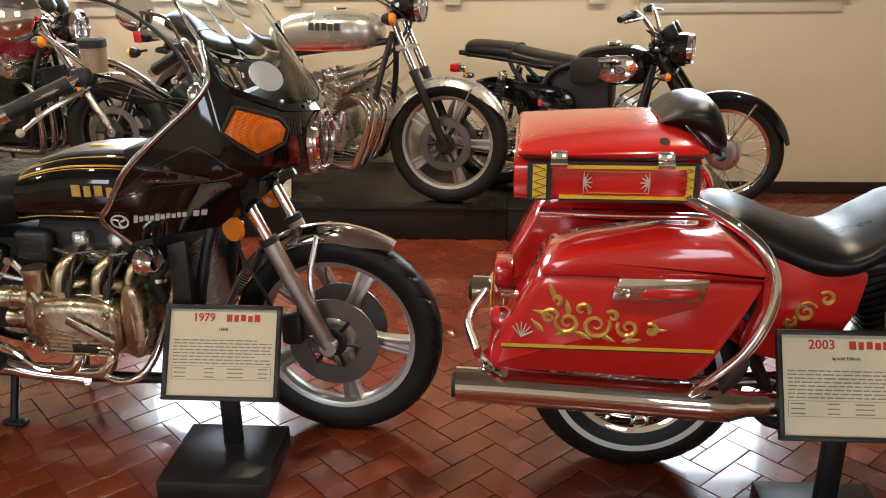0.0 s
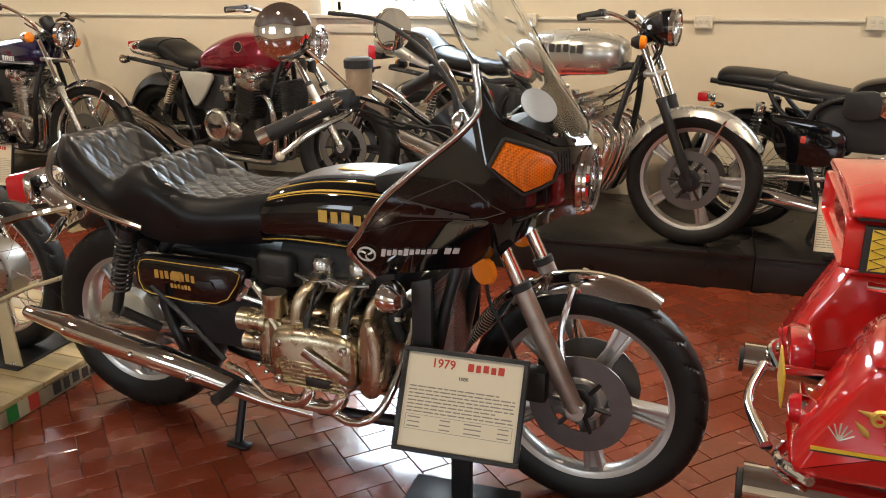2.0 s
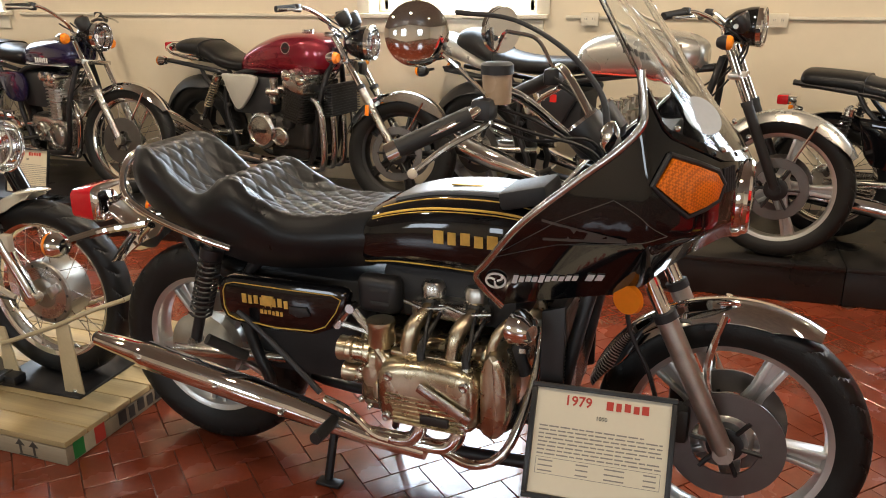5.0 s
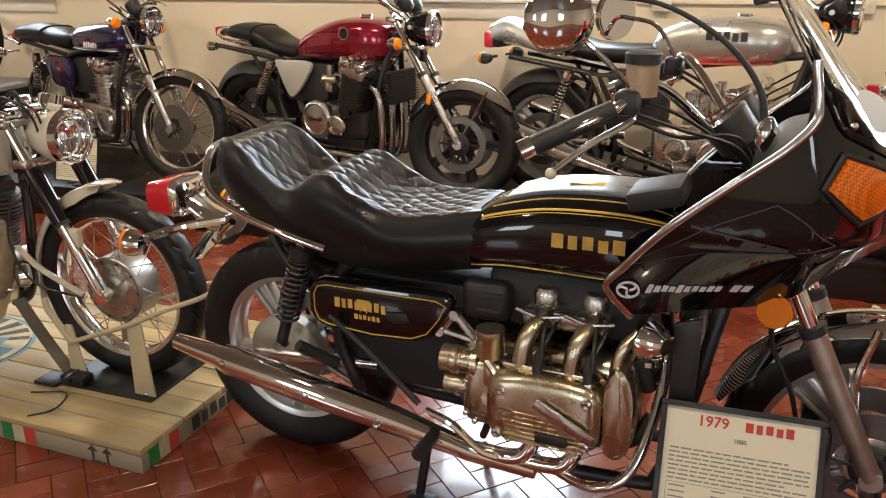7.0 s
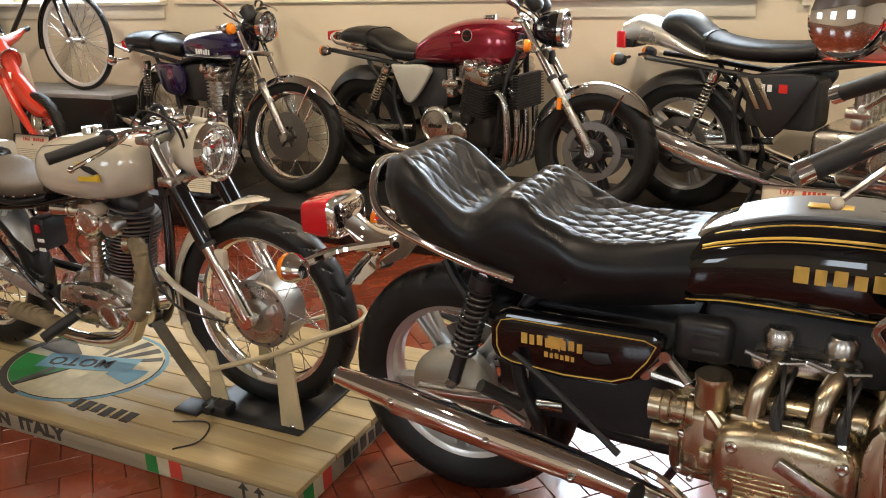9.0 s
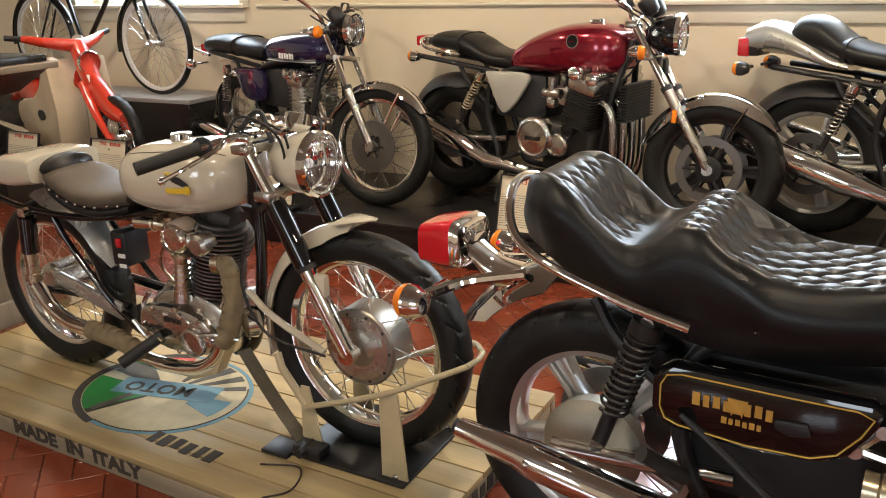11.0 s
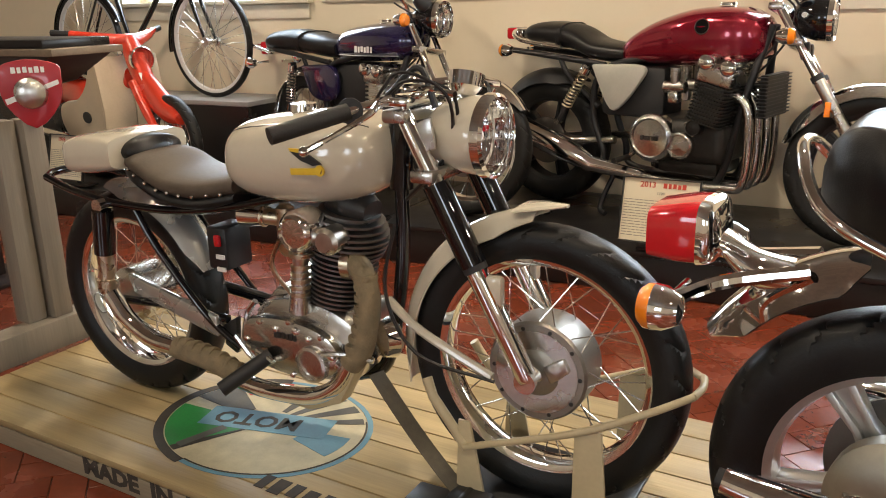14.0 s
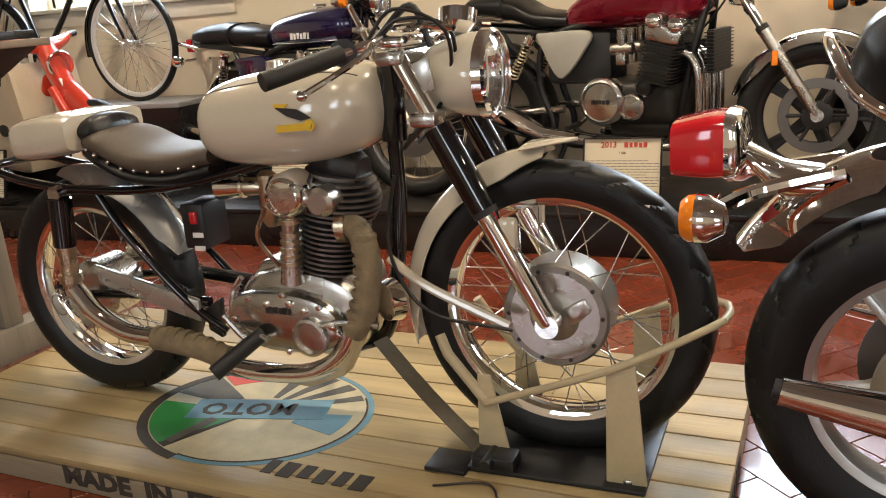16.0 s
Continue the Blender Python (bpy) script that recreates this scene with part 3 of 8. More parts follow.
def shock(parent, top, low, y, coils=11, r=0.024, spring=chrome, body=black_satin, cap=chrome):
    for s in (-1, 1):
        a, b = Vector((top[0], s * y, top[1])), Vector((low[0], s * y, low[1]))
        d = b - a
        ob = part("shock_absorber", tube([a, b], r * 0.55, 10, False), body, parent)
        u = d.normalized().orthogonal().normalized()
        v = d.normalized().cross(u)
        n = coils * 10
        part("spring", tube([a + d * (0.08 + 0.62 * k / n) + (u * math.cos(k * 0.628) + v * math.sin(k * 0.628)) * r for k in range(n + 1)], 0.0042, 6, False), spring, ob)
        part("top_cap", tube([a, a + d * 0.1], r * 1.12, 14, False), cap, ob)
        for q in (a, b):
            part("bush", lathe([(-0.02, 0.004), (-0.02, 0.015), (0.02, 0.015), (0.02, 0.004)], Matrix.Translation(q), 12), steel, ob)


def finned(x, z, y, sx, sz, sy, fins, tilt=0.0, bm=None, core=0.82, t=0.0045):
    """A cylinder with cooling fins, upright before its tilt."""
    m = pose(x, y, z, 0, tilt, 0)
    pitch = sz / fins
    loops = []
    for k in range(fins):
        z0 = pitch * k
        for zz, f in ((z0, core), (z0 + pitch / 2 - t / 2, core), (z0 + pitch / 2 - t / 2, 1.0), (z0 + pitch / 2 + t / 2, 1.0), (z0 + pitch / 2 + t / 2, core)):
            a, b, c = sx * f / 2, sy * f / 2, min(sx, sy) * 0.12
            loops.append([m @ Vector((u, v, zz)) for u, v in ((a, -b + c), (a, b - c), (a - c, b), (-a + c, b), (-a, b - c), (-a, -b + c), (-a + c, -b), (a - c, -b))])
    loops.append([m @ Vector((u, v, sz)) for u, v in ((a, -b + c), (a, b - c), (a - c, b), (-a + c, b), (-a, b - c), (-a, -b + c), (-a + c, -b), (a - c, -b))])
    return rings(bm if bm is not None else bmesh.new(), loops)


def round_cover(parent, x, y, z, r, mat_, name="engine_cover", thick=0.03, bolts=6, squash=1.0):
    """A round cover on the right-hand side of an engine."""
    m = pose(x, y, z) @ Matrix.Diagonal((1, 1, squash, 1))
    ob = part(name, lathe([(0.02, r), (-thick * 0.5, r), (-thick * 0.85, r * 0.93), (-thick, r * 0.8), (-thick * 0.8, r * 0.74), (-thick * 0.9, r * 0.3), (-thick, 0.004)], m, 36), mat_, parent)
    me = None
    for k in range(bolts):
        a = 2 * math.pi * (k + 0.3) / bolts
        if me is None:
            me = mesh_of(lathe([(0.01, 0.007), (-0.004, 0.007), (-0.006, 0.004), (-0.003, 0.001)], seg=8), chrome, "bolt")
        alike("bolt", me, ob, pose(x + r * 0.9 * math.cos(a), y - thick * 0.75, z + r * squash * 0.9 * math.sin(a)))
    return ob


def handlebar(parent, x, z, rise, half, back, steer=None, grip_mat=soft_rubber, mirrors=(), lever=True, bar_r=0.011):
    hb = part("handlebar", tube([(x - back, -half, z + rise - 0.02), (x - back * 0.55, -half * 0.62, z + rise), (x - 0.01, -half * 0.3, z + rise * 0.45), (x, -0.06, z), (x, 0.06, z), (x - 0.01, half * 0.3, z + rise * 0.45), (x - back * 0.55, half * 0.62, z + rise), (x - back, half, z + rise - 0.02)], bar_r, 10), chrome, parent, m=steer)
    for s in (-1, 1):
        p0, p1 = Vector((x - back * 0.72, s * half * 0.75, z + rise - 0.004)), Vector((x - back * 1.03, s * half * 1.03, z + rise - 0.022))
        part("grip", tube([p0, p1], 0.0175, 14, False), grip_mat, hb, "black rubber grip", m=steer)
        if lever:
            q = p0 + Vector((0.03, 0, -0.004))
            part("lever", tube([q, q + Vector((0.03, s * 0.05, -0.01)), q + Vector((-0.03, s * 0.17, -0.02))], [0.007, 0.006, 0.0075], 8), alloy, hb, m=steer)
            part("switchgear", block(p0.x + 0.006, p0.y - s * 0.025, p0.z, 0.04, 0.045, 0.045, 0.01), black_satin, hb, m=steer)
    return hb


def gauges(parent, x, z, steer=None, y=0.065, r=0.045, deep=0.075, tilt=-35, mat_=None):
    for s in (-1, 1):
        m = (steer or Matrix()) @ Matrix.Translation((x, s * y, z)) @ pose(0, 0, 0, 0, tilt, 0) @ pose(0, 0, 0, 90, 0, 0)
        g = part("gauge", lathe([(-deep, r * 0.5), (-deep * 0.8, r * 0.86), (-0.01, r), (0.0, r), (0.0, r * 0.9), (-0.008, r * 0.88), (-0.009, 0.002)], m, 24), mat_ or black_satin, parent)
        part("dial_ring", lathe([(-0.002, r * 0.92), (-0.002, r * 1.03), (0.006, r * 1.0), (0.006, r * 0.9)], m, 24, closed=True), chrome, g)


def muffler(parent, pts, r, mat_=None, cap=True, name="muffler"):
    ob = part(name, tube(pts, r, 20, False), mat_ or chrome, parent)
    d = (Vector(pts[0]) - Vector(pts[1])).normalized()
    r0 = r[0] if isinstance(r, (list, tuple)) else r
    if cap:
        p = Vector(pts[0])
        part("tailpipe", tube([p + d * 0.001, p + d * 0.012], r0 * 0.72, 16, False), black_matt, ob, "matt black outlet")
    return ob


def side_sign(x, y, z, w, h, tilt, yaw, title, sub, leg=0.0, lines=9, base=True, title_size=0.03, sub_size=0.014, label="", foot=True, table=True):
    """A museum card in a black frame, on a black post or leaning on a small easel."""
    t = thing("museum_sign", label, "information sign", pose(x, y, 0 if leg else z, 0, 0, yaw), group="exhibit signs")
    m = Matrix.Translation((0, 0, z if leg else 0)) @ pose(0, 0, 0, 90 - tilt, 0, 0)
    fr = bmesh.new()
    e = 0.014 if leg else 0.006
    for cx, cy, sx, sy in ((0, h / 2 - e / 2, w, e), (0, -h / 2 + e / 2, w, e), (-w / 2 + e / 2, 0, e, h - 2 * e), (w / 2 - e / 2, 0, e, h - 2 * e)):
        block(cx, cy, 0.002, sx, sy, 0.022, 0.003, fr, m)
    block(0, 0, -0.008, w - 0.01, h - 0.01, 0.006, 0, fr, m)
    part("frame", fr, black_satin, t, "black sign frame")
    card = part("card", block(0, 0, -0.002, w - 1.6 * e, h - 1.6 * e, 0.005, 0, None, m), paper, t, "cream printed card")
    lettering("title", title, title_size, red_ink, card, m @ pose(-w * 0.17, h / 2 - e - title_size * 0.75, 0.0015), bold=0.0006)
    plain_word("title_mark", 5, title_size * 0.62, w * 0.3, red_ink, card, m @ pose(w * 0.17, h / 2 - e - title_size * 0.75, 0.0012))
    lettering("subtitle", sub, sub_size, black_ink, card, m @ pose(0, h / 2 - e - title_size * 1.75, 0.0015))
    random.seed(len(title) + lines)
    ww = w - 4 * e
    me = None
    top = h / 2 - e - title_size * 2.7
    low = -h / 2 + e + (0.34 * h if table else 0.08 * h)
    for k in range(lines):
        yy = top + (low - top) * k / max(1, lines - 1)
        bar = bmesh.new()
        xx = -ww / 2
        end = ww / 2 if k % 5 else ww * 0.35
        while xx < end:
            l = random.uniform(0.012, 0.03) * (w / 0.35)
            l = min(l, end - xx)
            if l > 0.004:
                block(xx + l / 2, yy, 0.0011, l, h * 0.012, 0.0005, 0, bar, m)
            xx += l + 0.004
        part("text_line", bar, grey_ink, card)
    if table:
        tb = bmesh.new()
        y0, y1 = -h / 2 + e + 0.31 * h, -h / 2 + e + 0.17 * h
        for a, b, c, d in ((0, y0, ww, 0.0012), (0, y1, ww, 0.0012)):
            block(a, b, 0.0011, c, d, 0.0005, 0, tb, m)
        for sx in (-1, 1):
            block(sx * ww / 2, (y0 + y1) / 2, 0.0011, 0.0012, y0 - y1, 0.0005, 0, tb, m)
        part("table_box", tb, grey_ink, card)
        rows = bmesh.new()
        for k in range(3):
            for cx, l in ((-0.42, 0.12), (-0.12, 0.1), (0.14, 0.16), (0.42, 0.1)):
                block(cx * ww, y0 + (y1 - y0) * (k + 0.6) / 3.2, 0.0011, l * ww, h * 0.011, 0.0005, 0, rows, m)
        part("table_text", rows, grey_ink, card)
    if not leg:
        part("easel", merge(block(0, 0.06, -0.085, 0.03, 0.012, 0.2, 0.002), block(0, 0.075, -0.18, 0.2, 0.1, 0.012, 0.002)), black_satin, t, "small black easel")
    if leg:
        part("post", block(0, 0.02, leg / 2 + 0.03, 0.06, 0.03, leg - 0.02, 0.004), black_satin, t, "flat black steel post")
        part("base", block(-0.008, -0.045, 0.038, 0.335, 0.335, 0.076, 0.006), black_satin, t, "square black wooden base")
    return t

# ---- the motorcycles on the platform ----
def place(rear, front, z=0.0, lean=0.0):
    """Pose of a machine that stands with its wheels over two points of the plan."""
    return pose(rear[0], rear[1], z, lean, 0, math.degrees(math.atan2(front[1] - rear[1], front[0] - rear[0])))


def engine_inline(b, x, z, width, bore, height, pots, mat_case, mat_cyl, tilt=12, head=0.1, cover_r=0.085, carbs=True, fins=9, covers=True):
    """Crankcase, finned cylinders, head and covers of an upright engine."""
    case = block(x - 0.1, 0, z, 0.44, width * 0.62, 0.2, 0.045, seg=3)
    block(x - 0.06, 0, z - 0.12, 0.3, width * 0.5, 0.08, 0.03, case)
    part("crankcase", case, mat_case, b)
    for k in range(pots):
        y = (k - (pots - 1) / 2) * width * 0.86 / pots
        part("cylinder", finned(x + 0.04, z + 0.09, y, bore * 1.25, height, width * 0.84 / pots, fins, tilt), mat_cyl, b, "finned cylinder")
    up = pose(x + 0.04, 0, z + 0.09, 0, tilt, 0)
    hd = block(0, 0, height + head * 0.3, bore * 1.2, width * 0.88, head * 0.6, 0.012, None, up)
    block(-0.045, 0, height + head * 0.75, 0.05, width * 0.84, head * 0.4, 0.02, hd, up, 3)
    block(0.045, 0, height + head * 0.75, 0.05, width * 0.84, head * 0.4, 0.02, hd, up, 3)
    part("cylinder_head", hd, alloy, b)
    for dx in (-0.05, 0.05):
        part("cam_cap", lathe([(0, 0.032), (-0.014, 0.032), (-0.022, 0.02), (-0.022, 0.003)], up @ pose(dx, -width * 0.44, height + head * 0.7), 20), chrome, b)
    if covers:
        round_cover(b, x + 0.02, -width * 0.32, z - 0.02, cover_r, alloy, bolts=8)
        round_cover(b, x - 0.17, -width * 0.3, z - 0.01, cover_r * 0.8, alloy, bolts=6)
    if carbs:
        for k in range(pots):
            cb_bm = bmesh.new()
            y = (k - (pots - 1) / 2) * width * 0.8 / pots
            lathe([(-0.05, 0.012), (-0.05, 0.026), (0.05, 0.026), (0.05, 0.012)], Matrix.Translation((x - 0.12, y, z + height + 0.06)) @ pose(0, 0, 0, 0, 0, 90), 12, cb_bm)
            block(x - 0.12, y, z + height + 0.015, 0.05, 0.05, 0.05, 0.01, cb_bm)
            lathe([(-0.035, 0.01), (-0.035, 0.022), (0.035, 0.025), (0.035, 0.01)], Matrix.Translation((x - 0.12, y, z + height + 0.11)) @ pose(0, 0, 0, 90, 0, 0), 12, cb_bm)
            part("carburettor", cb_bm, alloy, b)


def headers(b, ports, low, end, r=0.019, mat_=None):
    """Exhaust pipes from the ports down the front and back under the engine."""
    for px, py, pz in ports:
        part("exhaust_pipe", tube([(px, py, pz), (px + 0.07, py, pz - 0.03), (px + 0.1, py * 1.0, pz - 0.13), (low[0], py * 0.95, low[1] + 0.05), (low[0] - 0.1, py * 0.9, low[1]), (end[0], end[1] if py < 0 else -end[1], end[2])], r, 12), mat_ or chrome, b)


def road_frame(b, head, wb, rz, seat_x, engine_low, r=0.017, w=0.11, tail=True):
    fr = bmesh.new()
    for s in (-1, 1):
        tube([(head[0], s * 0.02, head[1]), (head[0] - 0.06, s * w, head[1] - 0.3), (head[0] - 0.14, s * w, engine_low + 0.06), (head[0] - 0.26, s * w, engine_low), (0.42, s * w, engine_low), (0.36, s * w, engine_low + 0.12), (0.3, s * w, 0.5), (0.36, s * w, 0.7), (seat_x + 0.4, s * 0.08, 0.78), (head[0] - 0.03, s * 0.03, head[1] - 0.05)], r, 10, True, fr)
        if tail:
            tube([(0.36, s * w, 0.72), (0.1, s * w, 0.75), (-0.2, s * w * 0.9, 0.78)], r * 0.85, 8, True, fr)
        tube([(0.33, s * w, 0.52), (0.16, s * w, 0.66), (0.1, s * w, 0.75)], r * 0.75, 8, True, fr)
    part("frame", fr, black_satin, b, "black tubular steel frame")
    sw = bmesh.new()
    for s in (-1, 1):
        tube([(0.42, s * 0.1, rz + 0.04), (0.2, s * 0.105, rz + 0.02), (0.0, s * 0.1, rz)], [0.02, 0.022, 0.025], 10, True, sw)
    part("swingarm", sw, steel, b)


def pegs(b, x, z, y=0.2):
    for s in (-1, 1):
        p = part("foot_peg", tube([(x, s * y * 0.7, z), (x, s * (y + 0.08), z)], 0.013, 10, False), soft_rubber, b)
        part("peg_bracket", tube([(x + 0.02, s * 0.12, z + 0.02), (x, s * y * 0.75, z)], 0.01, 8, False), chrome, p)


def stand(b, x, z):
    part("side_stand", tube([(x, 0.1, z), (x - 0.04, 0.16, z * 0.5), (x - 0.1, 0.24, 0.012)], [0.013, 0.011, 0.009], 8), black_satin, b)
    part("centre_stand", tube([(x - 0.1, -0.12, z), (x - 0.16, -0.17, 0.05), (x - 0.12, -0.19, 0.015)], 0.013, 8), black_satin, b)


def roadster(name, label, at, s):
    b = thing(name, label, "motorcycle", at, group="motorcycles on the platform")
    wb, (rr, rw, rk), (fr_, fw, fk) = s["wb"], s["rear"], s["front"]
    top, turn = s["fork_top"], s.get("steer", 0)
    ax = Vector((wb - top[0], 0, fr_ - top[1])).normalized()
    S = Matrix.Translation((top[0], 0, top[1])) @ Matrix.Rotation(radians(turn), 4, -ax) @ Matrix.Translation((-top[0], 0, -top[1]))
    wheel(b, 0, rr, rr, rw, rk, s.get("rim"), discs=s.get("rdisc", ()), drum=s.get("rdrum", 0), hub=s.get("hub", 0.06), rim_r=s.get("rrim"))
    wheel(b, wb, fr_, fr_, fw, fk, s.get("rim"), steer=S, discs=s.get("fdisc", ()), drum=s.get("fdrum", 0), hub=s.get("hub", 0.06), rim_r=s.get("frim"))
    fork(b, top, (wb, fr_), s.get("fork_y", 0.095), 0.018, s.get("stanchion", chrome), s.get("slider", alloy), S, s.get("split", 0.48), s.get("yoke"))
    fender(b, wb, fr_, fr_ + 0.03, fw + 0.03, s["ff"][0], s["ff"][1], s["ff_mat"], S, name="front_fender")
    st = bmesh.new()
    for y in (-1, 1):
        tube([(wb + 0.0, y * (fw / 2 + 0.012), fr_ + 0.02), (wb + 0.14, y * (fw / 2 + 0.012), fr_ * 1.0 + fr_ * 0.9)], 0.006, 6, False, st)
    part("fender_stay", st, chrome, b, m=S)
    fender(b, 0, rr, rr + 0.04, rw + 0.04, s["rf"][0], s["rf"][1], s["rf_mat"], name="rear_fender")
    shock(b, s["shock"][0], s["shock"][1], 0.145, spring=s.get("spring", chrome))
    tank = part("fuel_tank", loft(fine(s["tank"]), 28), s["tank_mat"], b, s["tank_label"])
    cap = Vector(s["cap"])
    part("filler_cap", lathe([(0, 0.04), (0.012, 0.038), (0.018, 0.025), (0.018, 0.003)], Matrix.Translation(cap) @ pose(0, 0, 0, 90, 0, 0), 20), chrome, tank)
    seat = part("seat", loft(fine(s["seat"]), 24, power=3.0), leather, b, "black vinyl dual seat")
    for x in s.get("seams", ()):
        q = min(fine(s["seat"]), key=lambda v: abs(v[0] - x))
        part("strap", loft([(x - 0.012, 0, q[2], q[3] + 0.003, q[4] + 0.003), (x + 0.012, 0, q[2], q[3] + 0.003, q[4] + 0.003)], 24, power=3.0), leather, seat)
    for y in (-1, 1):
        part("side_cover", plate(s["cover"], y * 0.115, y * 0.15, 0.014, soft=4), s["cover_mat"], b)
    headlamp(b, *s["hl"], s.get("hl_mat", black_paint), S)
    hx, hz = s["hl"][:2]
    part("lamp_bracket", tube([(hx - 0.09, -0.12, hz), (hx - 0.09, 0.12, hz)], 0.012, 8, False), s.get("yoke") or alloy, b, m=S)
    fx, fy, fz = s["find"]
    rx, ry, rz = s["rind"]
    for y in (-1, 1):
        indicator(b, fx, y * fy, fz, y * 0.09, 1, s.get("ind_mat", chrome), steer=S, r=s.get("ind_r", 0.034))
        indicator(b, rx, y * ry, rz, y * 0.05, -1, s.get("ind_mat", chrome), r=s.get("ind_r", 0.034))
    tx, tz, tw, th = s["tail"]
    tl = part("tail_light", block(tx, 0, tz, 0.06, tw, th, 0.012), red_lens, b, "red plastic tail light")
    part("lamp_base", block(tx + 0.045, 0, tz, 0.05, tw * 0.9, th * 0.9, 0.008), s.get("tail_mat", chrome), tl)
    handlebar(b, top[0] - 0.02, top[1] + 0.02, *s["bars"], steer=S)
    gauges(b, top[0] + 0.04, top[1] + 0.1, S, mat_=s.get("gauge_mat"))
    road_frame(b, (top[0] - 0.02, top[1] - 0.08), wb, rr, 0.3, s.get("low", 0.2))
    part("air_box", block(*s.get("box", (0.5, 0, 0.6)), *s.get("box_size", (0.34, 0.2, 0.24)), 0.03), black_matt, b, "black air box and battery cover")
    pegs(b, 0.52, 0.3)
    stand(b, 0.55, 0.24)
    for y, q in ((0.03, 0.16), (-0.05, 0.2), (-0.02, 0.24)):
        part("cable", tube([(top[0] - 0.05, y * 2.4, top[1] + 0.09), (top[0] + 0.02 + q * 0.3, y, top[1] - 0.02), (top[0] - 0.03, y, top[1] - q), (top[0] - 0.2, y, top[1] - q - 0.12)], 0.005, 6), cable_black, b)
    return b, S


# silver six-cylinder roadster
silver_six, S = roadster("silver_motorcycle", "silver six-cylinder roadster with black seat on black platform", place((-1.935, 5.221), (-0.289, 4.662), PLAT) @ Matrix.Scale(1.035, 4), dict(
    wb=1.66, rear=(0.342, 0.13, 5), front=(0.335, 0.1, 5), rim=wheel_alloy, fork_top=(1.37, 1.0), ff=(28, 172), ff_mat=silver_paint, rf=(62, 190), rf_mat=black_satin,
    fdisc=((-0.07, 0.1, 0.145), (0.07, 0.1, 0.145)), rdisc=((-0.07, 0.1, 0.145),), split=0.42, slider=black_satin,
    shock=((0.2, 0.73), (0.08, 0.42)), spring=steel,
    tank=[(0.6, 0, 0.87, 0.05, 0.03), (0.66, 0, 0.88, 0.1, 0.09), (0.8, 0, 0.905, 0.125, 0.115), (1.0, 0, 0.92, 0.145, 0.118), (1.16, 0, 0.92, 0.135, 0.105), (1.25, 0, 0.92, 0.09, 0.075), (1.27, 0, 0.92, 0.05, 0.04)],
    tank_mat=silver_paint, tank_label="silver fuel tank with red and black pinstripe", cap=(1.03, 0, 1.03),
    seat=[(-0.14, 0, 0.91, 0.08, 0.05), (-0.1, 0, 0.93, 0.11, 0.075), (0.0, 0, 0.92, 0.125, 0.08), (0.13, 0, 0.86, 0.13, 0.055), (0.3, 0, 0.83, 0.13, 0.05), (0.5, 0, 0.83, 0.12, 0.05), (0.64, 0, 0.845, 0.1, 0.045)], seams=(0.12,),
    cover=[(0.3, 0.73), (0.66, 0.75), (0.62, 0.62), (0.5, 0.45), (0.42, 0.5)], cover_mat=black_satin, hl=(1.5, 1.06, 0.09), find=(1.39, 0.17, 0.99), rind=(-0.33, 0.16, 0.77), tail=(-0.36, 0.86, 0.16, 0.09), tail_mat=black_satin,
    bars=(0.1, 0.36, 0.2), ind_mat=black_satin, steer=8))
part("tail_cowl", loft(fine([(-0.36, 0, 0.89, 0.07, 0.06), (-0.25, 0, 0.91, 0.1, 0.075), (-0.1, 0, 0.88, 0.13, 0.06), (0.05, 0, 0.82, 0.135, 0.035), (0.15, 0, 0.8, 0.13, 0.02)]), 24), silver_paint, silver_six, "silver tail cowl")
engine_inline(silver_six, 1.0, 0.42, 0.62, 0.09, 0.13, 6, alloy, alloy, 30, carbs=True, fins=7)
headers(silver_six, [(1.19, (k - 2.5) * 0.088, 0.6) for k in range(6)], (1.2, 0.2), (0.62, -0.18, 0.22), 0.02)
for y in (-1, 1):
    muffler(silver_six, [(-0.32, y * 0.21, 0.47), (-0.28, y * 0.21, 0.455), (0.22, y * 0.2, 0.32), (0.38, y * 0.19, 0.28), (0.7, y * 0.17, 0.21)], [0.05, 0.056, 0.062, 0.035, 0.024])
tl = part("pinstripe", loft([(0.67, 0, 0.815, 0.108, 0.006), (0.95, 0, 0.818, 0.143, 0.006), (1.2, 0, 0.835, 0.126, 0.006)], 16), red_ink, silver_six)
plain_word("tank_mark", 5, 0.042, 0.2, black_ink, silver_six, on_side(1.0, -0.147, 0.95, 0, -6))
plain_word("cover_mark", 2, 0.034, 0.07, white_ink, silver_six, on_side(0.45, -0.1515, 0.68))
plain_word("cover_mark_red", 1, 0.04, 0.05, red_paint, silver_six, on_side(0.53, -0.1515, 0.68))
for k in range(2):
    part("cover_louvre", plate([(0.33 + 0.06 * k, 0.72), (0.36 + 0.06 * k, 0.72), (0.43 + 0.06 * k, 0.58), (0.41 + 0.06 * k, 0.58)], -0.148, -0.156, 0.002), old_alloy, silver_six)

